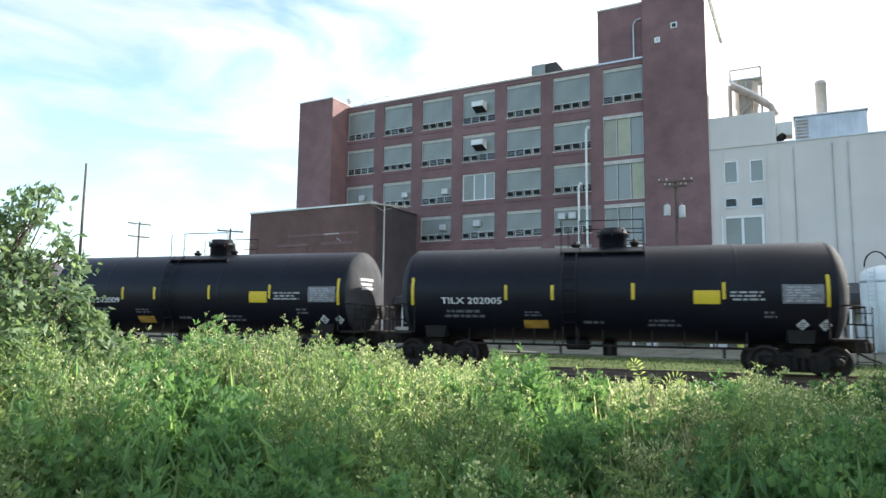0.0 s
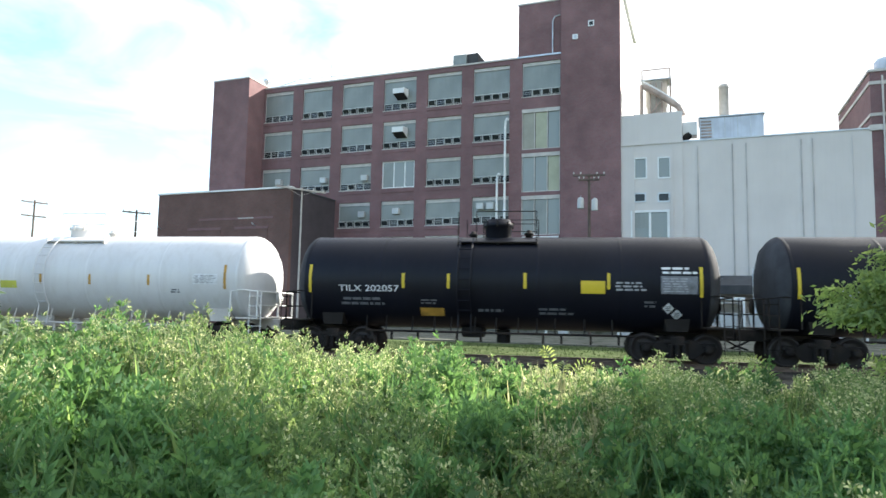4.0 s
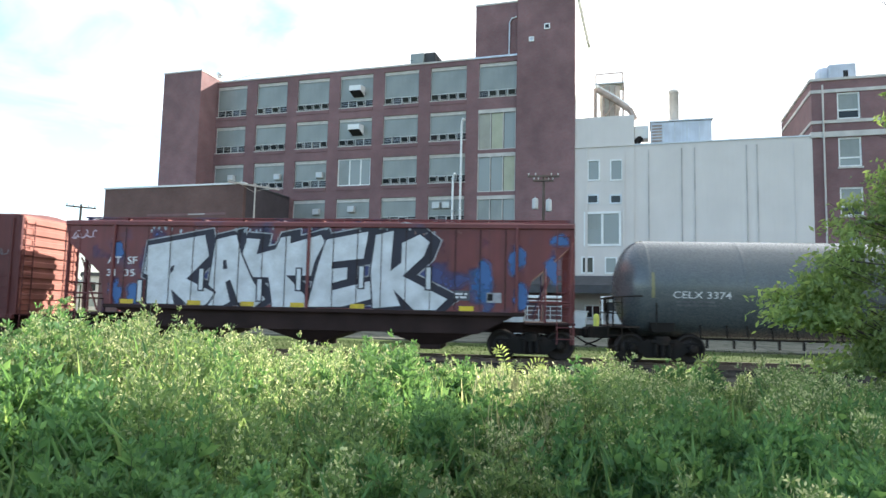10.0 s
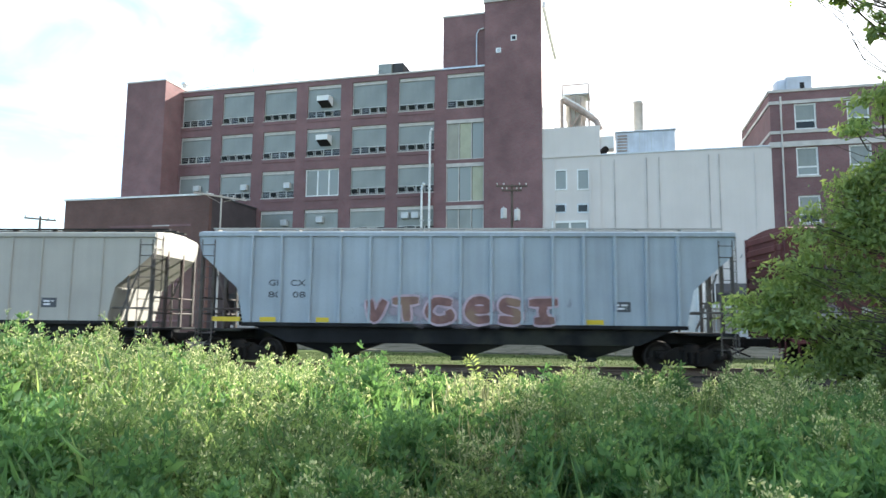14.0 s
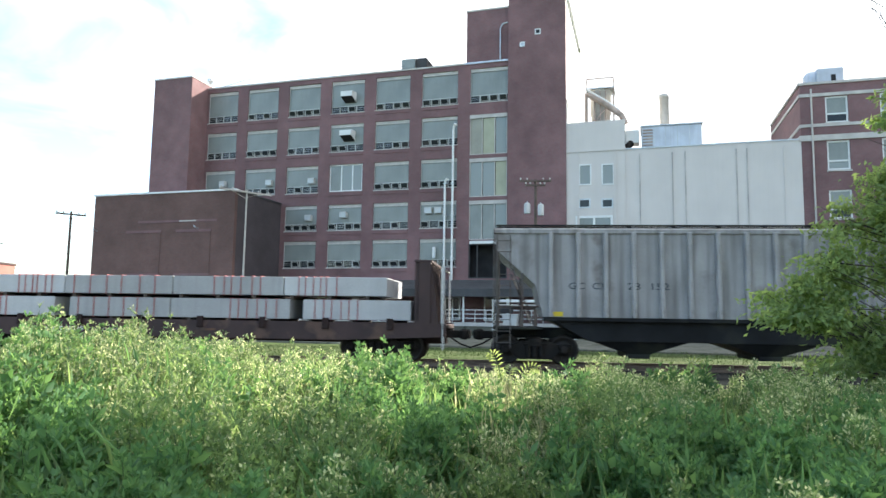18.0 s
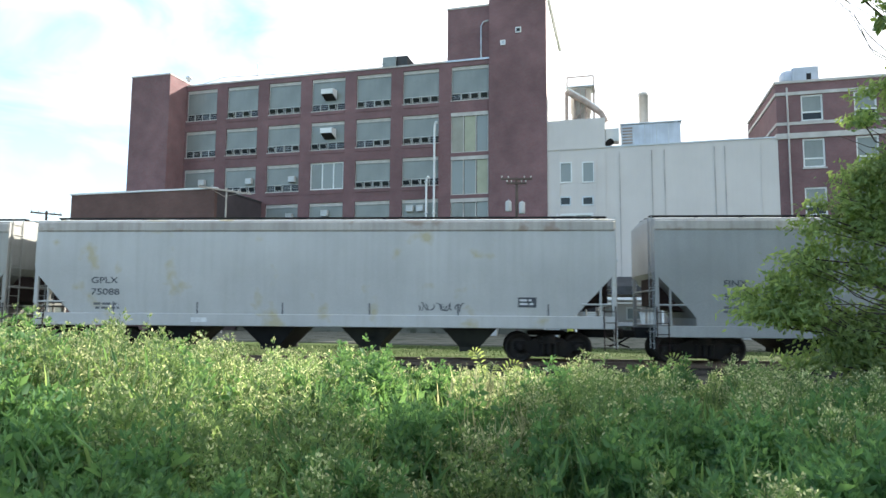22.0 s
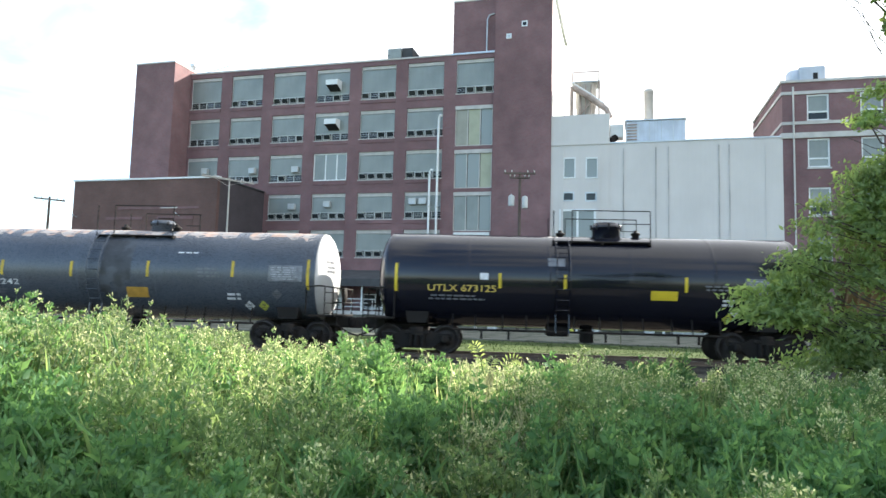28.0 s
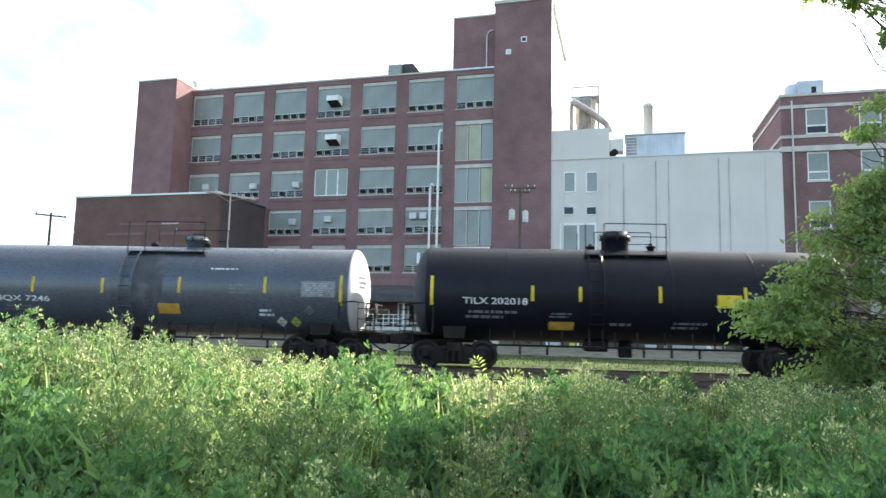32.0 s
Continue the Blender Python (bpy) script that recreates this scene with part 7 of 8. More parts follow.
def graffiti_hopper(number):
    car = ribbed_hopper(number, "faded red hopper car with huge white graffiti letters", HOPPER_RED, UNDER_BROWN,
                        [("AT  SF", -6.65, -5.65, 2.82, 0.24, LETTER), ("31  35", -6.65, -5.7, 2.42, 0.22, LETTER)], 8.8, 3, top=4.1, low=1.42, end_mat=HOPPER_RED)
    s = lambda z: -1.53
    mist(car, s, (0.045, 0.06, 0.17), -7.2, 5.7, 1.45, 3.94, 0.004, 3.5, 0.95, 0.9)
    mist(car, s, (0.03, 0.12, 0.3), 5.0, 5.9, 1.3, 3.0, 0.006, 2.0, 0.8, 2.5)
    for x, z, h in ((6.45, 2.95, 0.5), (7.5, 2.8, 0.6), (7.7, 3.6, 0.3), (5.5, 2.5, 0.6), (6.6, 1.9, 0.5), (-6.35, 3.15, 0.35), (-6.3, 1.75, 0.5), (-5.7, 1.75, 0.5)):
        mist(car, s, (0.045, 0.13, 0.33), x - 0.3, x + 0.3, z - h, z + h, 0.008, 2.4, 0.9, 3.0)
    letters = (
        ([(-5.30, 3.30), (-3.41, 3.66), (-3.24, 2.99), (-3.95, 2.26), (-2.90, 1.79), (-3.30, 1.44), (-3.89, 1.46), (-4.44, 1.92), (-4.32, 1.46), (-5.24, 1.46), (-5.24, 2.35), (-5.39, 2.41)],
         [[(-4.5, 2.4), (-4.5, 2.62), (-4.36, 2.7), (-4.4, 2.5)]]),
        ([(-3.03, 3.52), (-2.37, 3.68), (-2.17, 3.02), (-1.77, 2.23), (-1.34, 1.66), (-1.67, 1.42), (-2.2, 1.55), (-2.5, 2.26), (-2.66, 2.17), (-2.47, 1.57), (-2.69, 1.44), (-3.18, 1.44), (-2.93, 1.86), (-3.2, 2.08)],
         [[(-2.77, 2.86), (-2.66, 2.88), (-2.61, 2.6), (-2.75, 2.57)]]),
        ([(-2.13, 3.08), (-2.01, 3.57), (-1.58, 3.54), (-1.68, 3.06), (-1.06, 3.24), (-0.91, 3.6), (-0.6, 3.66), (-0.6, 3.42), (0.38, 3.7), (0.5, 3.48), (0.23, 2.94), (0.1, 2.42), (-0.69, 2.42), (-0.08, 1.83), (-0.02, 1.44), (-1.09, 1.44), (-1.25, 2.35), (-1.77, 2.35)], []),
        ([(0.557, 3.55), (1.885, 3.82), (1.75, 2.98), (0.76, 2.86), (0.76, 2.64), (1.25, 2.7), (1.25, 2.34), (0.76, 2.2), (0.8, 1.98), (2.02, 2.3), (2.02, 1.74), (1.136, 1.49), (0.03, 1.46), (0.32, 2.77)], []),
        ([(2.12, 3.71), (2.67, 3.85), (2.6, 2.6), (2.94, 2.87), (2.94, 3.47), (3.49, 3.74), (3.79, 3.51), (3.62, 3.07), (2.98, 2.46), (4.37, 1.78), (4.03, 1.44), (3.35, 1.44), (2.7, 2.05), (2.94, 1.55), (2.09, 1.46), (1.99, 2.6)], []))
    for poly, counters in letters:
        sprayed(car, s, poly, LETTER_MID, 0.0100, 0.14, 0.0, 0.22)
    for poly, counters in letters:
        sprayed(car, s, poly, SPRAY_BLACK, 0.0112, 0.14, 0.0, 0.18)
    for i, (poly, counters) in enumerate(letters):
        block_letter(car, s, poly, SPRAY_WHITE, SPRAY_BLACK, counters, lift=0.005 * i)
    for x, z in ((-5.48, 1.85), (-3.45, 2.25), (-1.53, 1.95), (-0.28, 2.3), (1.7, 2.4), (3.78, 2.4)):
        plate(car, s, x - 0.11, x + 0.11, z - 0.37, z + 0.37, SPRAY_BLACK, "graffiti", "", 0.046)
        plate(car, s, x - 0.065, x + 0.065, z - 0.33, z + 0.33, SPRAY_WHITE, "graffiti", "", 0.049)
    for k in range(17):
        x = -6.05 + 0.76 * k
        plate(car, s, x - 0.012, x + 0.012, 1.45, 3.92, UNDER_BROWN, "panel_seam", "", 0.043)
    splashes(car, s, -5.5, 5.0, 3.75, 3.9, 40, SPRAY_PALE, 4, (0.02, 0.06), 0.01)
    for x in (-5.9, -3.65, -1.9, -0.3, 1.6, 4.95):
        plate(car, s, x - 0.22, x + 0.22, 1.44, 1.58, YELLOW_DIM if x < 4 else YELLOW, "reflective_stripe", "", 0.044)
    p = plate(car, s, 5.55, 6.0, 1.7, 2.0, LETTER_MID, "data_panel", "", 0.02)
    plate(p, s, 5.58, 5.74, 1.76, 1.97, UNDER_DARK, "stencil", "", 0.024)
    scrawl(car, s, -8.0, -7.2, 3.5, 3.8, SPRAY_PINK, 12, 0.025)
    return car


BLACK_STRIPES = [(-5.95, 1.95, 2.83), (-2.91, 2.12, 2.58), (-1.49, 2.12, 2.57), (0.85, 2.14, 2.62), (3.3, 2.15, 2.63), (5.9, 1.95, 2.83)]


def black_tank(number, mark, plates, prints, diamonds, dome_x=0.24, label="glossy black tank car with yellow stripes and white lettering", stripes=BLACK_STRIPES):
    return tank_car(number, label, BLACK_TANK, mark, 7.25, 6.1, 1.49, 2.36, stripes=stripes, plates=plates, prints=prints,
                    diamonds=diamonds, info=(4.78, 5.8, 2.04, 2.56, None), dome=(dome_x, 0.95, 0.58), plat=(-1.3, 1.2), head=0.55)


def grey_tank(number, mark, rust, dome=(0.75, 0.85, 0.35)):
    return tank_car(number, "slate-grey tank car with rusty crown and bright end" if rust else "slate-grey tank car with white lettering and bright end", GREY_TANK, mark, 7.5, 6.35, 1.44, 2.3,
                    letter_x=(-5.26, -3.2), letter_z=1.88, letter_h=0.25,
                    stripes=[(-6.1, 1.85, 2.8), (-3.76, 2.1, 2.58), (-1.46, 2.1, 2.58), (1.05, 2.15, 2.65), (3.79, 2.2, 2.7), (6.18, 1.85, 2.8)], stripe_mat=YELLOW_DIM,
                    plates=[(0.35, 1.05, 1.5, 1.82, OCHRE)], diamonds=[(4.28, 1.32, LETTER), (4.73, 1.33, LIME), (5.2, 1.7, LETTER_DIM)], info=(4.93, 6.0, 2.1, 2.6, None),
                    prints=[(1.9, 2.9, 2.9, 2.98, 1, LETTER), (2.6, 3.5, 2.15, 2.5, 3, LETTER_DIM), (3.57, 4.14, 1.47, 1.73, 2, LETTER), (-4.8, -3.3, 1.5, 1.7, 2, LETTER_DIM)],
                    dome=dome, plat=(-1.0, 1.6), rust=rust, stain=True, bright_ends=True, head=0.42)


S_PRINT = [(-4.95, -3.3, 1.55, 1.85, 2, LETTER_DIM), (1.2, 2.3, 1.35, 1.6, 2, LETTER_DIM), (3.45, 4.5, 2.1, 2.4, 3, LETTER_MID), (4.3, 4.75, 1.62, 1.85, 2, LETTER_DIM), (-2.4, -1.7, 1.62, 1.8, 2, LETTER_DIM), (-0.6, 0.2, 1.4, 1.55, 1, LETTER_DIM)]
STD_PLATES = [(2.5, 3.2, 2.02, 2.4, YELLOW), (-2.4, -1.65, 1.27, 1.52, OCHRE)]
TWO_DIA = [(5.3, 1.46, LETTER), (5.86, 1.46, LETTER)]

CARS = []  # (thing, where its middle stands along the track at the start)


def build_train():
    add = lambda car, x: CARS.append((car, x))
    add(black_tank(0, "TILX 202005", STD_PLATES, S_PRINT, TWO_DIA), -1.25)
    add(black_tank(1, "TILX 202009", STD_PLATES, S_PRINT, TWO_DIA), -15.74)
    c_stripes = [(-5.95, 1.95, 2.83), (-2.6, 2.12, 2.58), (0.75, 2.12, 2.57), (3.9, 2.14, 2.62), (5.9, 1.95, 2.83)]
    add(black_tank(2, "TILX 202292", [(-1.65, -1.0, 2.1, 2.42, YELLOW), (0.04, 0.74, 1.23, 1.77, LIME), (2.2, 2.95, 1.9, 2.3, OCHRE)], S_PRINT, [(5.0, 1.65, OCHRE), (5.35, 1.42, LETTER)], -0.2, stripes=c_stripes), -30.29)
    d_print = S_PRINT + [(4.75, 5.8, 2.6, 2.85, 2, LETTER)]
    add(black_tank(3, "TILX 202057", STD_PLATES, d_print, [(5.0, 1.62, LETTER), (5.25, 1.44, LETTER)], -0.1), -44.75)
    add(tank_car(4, "long white tank car with dark lettering", WHITE_TANK, "NATX 15037", 8.2, 6.95, 1.48, 2.4, letter=LETTER_DARK, letter_x=(-5.86, -4.05), letter_z=2.05, letter_h=0.24,
                 stripes=[(-6.55, 2.0, 2.75), (-3.75, 2.1, 2.5), (-2.0, 2.1, 2.5), (-0.3, 2.1, 2.45), (1.6, 2.1, 2.45), (3.8, 2.1, 2.45), (6.55, 2.0, 2.8)], stripe_mat=OCHRE,
                 plates=[(-1.9, -1.25, 1.95, 2.2, LIME)], info=(5.4, 6.3, 2.15, 2.5, LETTER), prints=[(4.6, 5.0, 1.85, 2.0, 2, LETTER_DARK)], diamonds=[],
                 dome=(0.0, 0.8, 0.4), plat=(-0.6, 1.7), head=0.75, gear=PALE_TRIM, end_rail=WHITE_TRIM, stain=False), -60.2)
    add(tank_car(5, "long black tank car with white lettering and lime panel", BLACK_WORN, "TCBX 280094", 8.7, 7.35, 1.6, 2.34, letter_x=(-7.06, -4.5), letter_z=2.07, letter_h=0.27,
                 stripes=[(-7.25, 1.85, 2.7), (-4.46, 2.0, 2.5), (-1.56, 2.0, 2.5), (1.35, 2.0, 2.5), (4.29, 2.0, 2.5), (7.25, 1.85, 2.75)], stripe_mat=YELLOW_DIM,
                 plates=[(0.35, 1.0, 1.44, 1.93, LIME), (4.83, 5.58, 1.79, 2.06, OCHRE)], info=(6.1, 7.1, 2.1, 2.62, None), diamonds=[(6.54, 1.39, LETTER)],
                 prints=[(-3.5, -2.6, 2.35, 2.5, 1, LETTER), (-3.5, -2.6, 1.6, 2.2, 5, LETTER_DIM), (1.1, 1.9, 1.6, 1.9, 3, LETTER_DIM), (2.4, 3.3, 1.75, 1.95, 2, LETTER_DIM), (0.5, 1.0, 2.9, 3.0, 1, LETTER), (-6.6, -4.9, 1.65, 1.85, 2, LETTER_DIM), (-4.2, -3.9, 1.95, 2.2, 1, LETTER)],
                 dome=(0.3, 1.0, 0.3), plat=(-1.0, 1.4), head=0.7, stain=True), -77.1)
    add(tank_car(6, "very long plain grey tank car", SILVER_TANK, "CELX 3374", 9.7, 8.15, 1.5, 2.27, letter_x=(-7.48, -5.84), letter_z=2.05, letter_h=0.25,
                 stripes=[(-8.05, 1.95, 2.7), (-4.6, 2.0, 2.4), (-1.2, 2.0, 2.4), (2.1, 2.0, 2.4), (5.3, 2.0, 2.4), (8.02, 2.0, 2.75)], stripe_mat=YELLOW_FAINT,
                 plates=[(2.77, 3.6, 1.64, 1.87, YELLOW_DIM)], info=(5.9, 6.93, 1.75, 2.19, None), diamonds=[(7.6, 1.4, LETTER)], prints=[(4.65, 5.26, 1.6, 1.87, 2, LETTER), (-7.4, -5.85, 1.7, 1.9, 2, LETTER_DIM)],
                 dome=(0.75, 0.5, 0.45), plat=(-1.0, 1.1), head=0.85, stain=True, rail=False, arms=True), -95.5)
    add(graffiti_hopper(7), -114.0)
    add(boxcar(8, "oxide-red boxcar with sprayed graffiti along the foot"), -132.96)
    j = ribbed_hopper(9, "blue-grey ribbed hopper car with pink graffiti", HOPPER_BLUE, UNDER_DARK, [("GL   CX", -5.9, -4.75, 2.56, 0.19, LETTER_DARK, 1), ("80   08", -5.9, -4.75, 2.2, 0.19, LETTER_DARK, 1)], 8.75, 15,
                      end_mat=HOPPER_BEIGE, yellow=[(-5.9, 0.5), (-4.2, 0.4), (-7.2, 0.9), (4.0, 0.5)], top=4.15)
    js = lambda z: -1.6
    mist(j, js, (0.36, 0.3, 0.36), -3.4, 3.3, 1.2, 2.3, 0.002, 1.6, 0.7, 2.0)
    round_strokes(j, js, [((-2.75, 2.0), (-2.6, 1.5), (-2.3, 2.0)), ((-2.0, 2.02), (-1.3, 2.05)), ((-1.65, 2.0), (-1.6, 1.48)), ((-0.3, 1.98), (-0.75, 2.02), (-0.95, 1.7), (-0.7, 1.47), (-0.3, 1.55), (-0.35, 1.72)),
                          ((0.35, 1.78), (0.8, 1.8), (0.75, 2.03), (0.4, 2.03), (0.25, 1.7), (0.5, 1.48), (0.85, 1.52)), ((1.75, 1.98), (1.35, 2.03), (1.3, 1.82), (1.7, 1.68), (1.65, 1.48), (1.2, 1.5)),
                          ((2.1, 2.0), (2.85, 2.02)), ((2.5, 1.98), (2.45, 1.72), (2.55, 1.48)), ((2.25, 1.46), (2.75, 1.48))], 0.12, SPRAY_RUST, SPRAY_PINK, 0.01, 0.07)
    add(j, -151.75)
    k = ribbed_hopper(10, "cream-grey ribbed hopper car with violet graffiti", HOPPER_CREAM, UNDER_DARK, [("GL  CX", -5.7, -4.62, 2.52, 0.2, LETTER_DARK, 1), ("82  11", -5.68, -4.66, 2.15, 0.2, LETTER_DARK, 1)], 8.9, 14,
                      yellow=[(-6.4, 0.12)], top=4.12, rib_w=0.05, rib_d=0.04)
    ks = lambda z: -1.565
    mist(k, ks, (0.16, 0.16, 0.24), -2.9, 2.2, 1.3, 2.5, 0.002, 1.4, 0.6, 2.0)
    round_strokes(k, ks, [((-2.1, 1.55), (-1.95, 2.15), (-1.6, 1.6)), ((-1.2, 2.15), (-1.4, 1.8), (-1.0, 1.55)), ((-0.75, 1.5), (-0.6, 2.2), (-0.3, 1.6)), ((0.1, 2.1), (0.0, 1.6), (0.4, 1.55), (0.5, 2.1)), ((0.9, 1.55), (0.8, 2.1), (1.3, 2.15)), ((1.0, 1.85), (1.5, 1.6))],
                  0.1, SPRAY_VIOLET, LETTER_DIM, 0.01, 0.05)
    scrawl(k, lambda z: -1.605, -3.2, -2.4, 1.5, 1.75, SPRAY_VIOLET, 33)
    add(k, -169.44)
    add(ribbed_hopper(11, "streaked grey ribbed hopper car with dark underside", HOPPER_GREY, UNDER_DARK, [("GC  CX", -5.92, -4.75, 2.38, 0.2, LETTER_DARK, 1), ("23  152", -4.2, -3.0, 2.38, 0.2, LETTER_DARK, 1)], 8.75, 17,
                      yellow=[(-6.3, 0.4), (6.2, 0.5)], top=4.1, low=1.45, rib_w=0.12, rib_d=0.15), -186.96)
    ll = CARS[-1][0]
    for x in (4.25, 5.0):
        plate(ll, lambda z: -1.53, x - 0.22, x + 0.22, 1.7, 2.03, LETTER_DARK, "stencil_panel", "", 0.012)
    scrawl(ll, lambda z: -1.605, 2.2, 2.8, 1.6, 1.95, LETTER_DARK, 5, 0.02)
    add(lumber_flat(12, "brown bulkhead flatcar loaded with white-wrapped lumber"), -205.24)
    add(smooth_hopper(13, "slate-grey smooth-sided hopper car with black scrawls", HOPPER_SLATE, [("FINX", -7.33, -6.65, 2.39, 0.19, LETTER_DARK), ("50202", -7.33, -6.4, 2.0, 0.2, LETTER_DARK)], 10.2, 9.32,
                      top=4.33, dirt=[(-6.1, -3.9, 1.35, 1.8, LETTER_DARK, 2), (-2.5, -0.7, 1.35, 1.75, LETTER_DARK, 3), (0.2, 1.3, 1.35, 1.75, LETTER_DARK, 4)]), -224.5)
    add(smooth_hopper(14, "pale grey smooth-sided hopper car", HOPPER_PALE, [("GPLX", -7.17, -6.3, 2.42, 0.2, LETTER_DARK), ("75088", -7.17, -6.25, 2.06, 0.2, LETTER_DARK)], 9.5, 9.05,
                      top=4.3, sill=(1.02, 1.4), seed=2, dirt=[(3.0, 4.4, 1.5, 1.8, LETTER_DIM, 7)]), -244.0)
    add(smooth_hopper(15, "dusty beige-grey smooth-sided hopper car", HOPPER_BEIGE, [("FINX", -7.55, -6.9, 2.35, 0.2, LETTER_DARK), ("10047", -7.55, -6.68, 2.0, 0.2, LETTER_DARK)], 10.05, 9.6,
                      top=4.27, sill=(0.98, 1.34), seed=3, dirt=[(-4.7, -0.9, 1.4, 2.0, LETTER_DIM, 9), (0.4, 2.6, 1.05, 1.35, LETTER_DARK, 11)]), -263.6)
    add(yellow_flat(16, "empty yellow bulkhead flatcar with a timber deck"), -284.7)
    add(tank_car(17, "black tank car with gold lettering and wide top platform", BLACK_GLOSS, "UTLX 673125", 7.2, 6.1, 1.48, 2.33, letter=LETTER_GOLD, letter_x=(-4.88, -2.81), letter_z=2.03, letter_h=0.25,
                 stripes=[(-5.86, 1.9, 2.75), (-2.7, 2.05, 2.5), (-0.75, 2.05, 2.5), (2.8, 2.05, 2.5), (5.86, 1.9, 2.75)],
                 plates=[(1.78, 2.56, 1.8, 2.08, YELLOW), (-3.3, -3.05, 2.3, 2.5, LETTER), (-1.25, -0.75, 2.75, 3.0, STENCIL)], info=(4.5, 5.5, 2.0, 2.5, None), diamonds=[(4.3, 1.5, LETTER), (4.1, 1.3, LIME)],
                 prints=[(3.3, 4.2, 2.1, 2.3, 2, LETTER_DIM), (-4.9, -3.0, 1.65, 1.85, 2, LETTER_DIM), (3.85, 4.3, 1.65, 1.9, 2, LETTER)], dome=(0.7, 1.0, 0.45), plat=(-1.1, 1.9), head=0.45), -302.8)
    add(grey_tank(18, "SHQX 7242", True), -317.6)
    add(grey_tank(19, "SHQX 7220", True, (0.6, 0.8, 0.3)), -332.6)
    add(black_tank(20, "TILX 202018", STD_PLATES, S_PRINT, TWO_DIA, -0.2), -347.45)
    add(grey_tank(21, "SHQX 7246", False, (0.9, 0.8, 0.35)), -362.4)


build_train()


# ---- plants ----
def weed_height(az, d):
    """How tall the weeds stand: a tall bank to the west, lower ahead, thin towards the gravel."""
    drop = np.interp(az, [-45, -28, -19.5, -17, -14.5, -5, -0.6, 4, 12, 21, 26, 30.5, 38, 46, 60],
                     [0.07, 0.072, 0.065, 0.084, 0.066, 0.066, 0.088, 0.075, 0.056, 0.052, 0.02, 0.0, 0.02, 0.01, 0.0])
    h = EYE_Z - drop * np.maximum(d, 6.0)
    return h * np.clip((12.5 - d) / 3.0, 0.22, 1.0) * np.interp(d, [2.5, 4.2, 6.3], [0.56, 0.82, 1.0])


def build_weeds():
    rng = np.random.default_rng(7)
    # vase-shaped plants of several stems, standing in mounds with gaps between them
    k = 1020
    caz = rng.uniform(-42, 62, k)
    cd = np.sqrt(rng.uniform(2.9 ** 2, 12.3 ** 2, k))
    cd[:170] = rng.uniform(2.8, 6.0, 170)
    cx, cy = -cd * np.sin(np.radians(caz)), cd * np.cos(np.radians(caz))
    mound = np.array([noise.noise((a * 0.85, b * 0.85, 4.0)) for a, b in zip(cx, cy)])
    tall = np.clip(0.93 + 0.16 * mound + rng.normal(0, 0.07, k), 0.6, 1.05)
    ground = np.array([noise.noise((a * 0.6, b * 0.6, 2.0)) for a, b in zip(cx, cy)])
    broad_plant = rng.random(k) + ground * 0.7 > 0.84
    # More dark broad-leaved plants in this sector stand in for shade.
    broad_plant |= (caz > 4) & (caz < 14) & (cd < 8.5) & (rng.random(k) < 0.55)
    broad_plant |= (cd < 5.4) & (ground + rng.normal(0, 0.12, k) > 0.06)
    per_plant = 7
    own = np.repeat(np.arange(k), per_plant)
    n = len(own)
    swing = rng.uniform(0, 6.28, n)
    wide = rng.random(n) ** 0.6
    x = cx[own] + np.cos(swing) * wide * 0.1
    y = cy[own] + np.sin(swing) * wide * 0.1
    d, az = np.hypot(x, y), np.degrees(np.arctan2(-x, y))
    h = weed_height(az, np.maximum(d, 2.6)) * tall[own] * np.clip(rng.normal(1.0, 0.04, n), 0.85, 1.08) * (1 - 0.2 * wide ** 2)
    lean = np.stack([np.cos(swing), np.sin(swing)], 1) * (wide * rng.uniform(0.08, 0.24, n))[:, None] * np.clip(h, 0.3, 1.2)[:, None] + rng.normal(0, 0.03, (n, 2))
    broad = broad_plant[own]
    co_all, tri_all, idx_all = [], [], []
    count = 0

    def put(co, tri, idx):
        nonlocal count
        co_all.append(co)
        tri_all.append(tri + count)
        idx_all.append(idx)
        count += len(co)

    def at(f):
        """Points at the share f of each stem's height, f of shape (n, m)."""
        return np.stack([x[:, None] + lean[:, :1] * f ** 2, y[:, None] + lean[:, 1:] * f ** 2, h[:, None] * f], 2)

    # stems
    q = np.arange(3) * math.tau / 3
    ring = np.stack([np.cos(q), np.sin(q)], 1)
    levels = []
    for f, r in ((0, 0.005), (0.5, 0.0035), (0.97, 0.0015)):
        levels.append(at(np.full((n, 1), f)) + np.concatenate([ring * r, np.zeros((3, 1))], 1)[None])
    co = np.stack(levels, 1).reshape(-1, 3)
    base = (np.arange(n) * 9)[:, None, None]
    tris = []
    for lv in (0, 1):
        for u in range(3):
            a, b = lv * 3 + u, lv * 3 + (u + 1) % 3
            tris += [[a, b, b + 3], [a, b + 3, a + 3]]
    tri = (base + np.array(tris)[None]).reshape(-1, 3)
    put(co, tri, np.full(len(tri), 2))
    # lance-shaped leaves round the stem, broad ones on the broad-leaved plants
    per = 26
    f = 0.12 + 0.8 * np.tile((np.arange(per) + 0.5) / per, (n, 1)) ** 0.8 + rng.normal(0, 0.015, (n, per))
    a = rng.uniform(0, 6.28, (n, 1)) + np.arange(per)[None] * 2.4
    size = rng.uniform(0.085, 0.15, (n, per)) * np.where(broad[:, None], 1.25, 1.0) * (1.2 - 0.6 * f)
    out = np.stack([np.cos(a), np.sin(a), rng.normal(0.6, 0.4, (n, per))], 2)
    c = at(f) + out * 0.5 * size[..., None]
    c[..., 2] = np.maximum(c[..., 2], 0.02)
    width = np.where(broad[:, None], 0.46, 0.25) * rng.uniform(0.8, 1.25, (n, per))
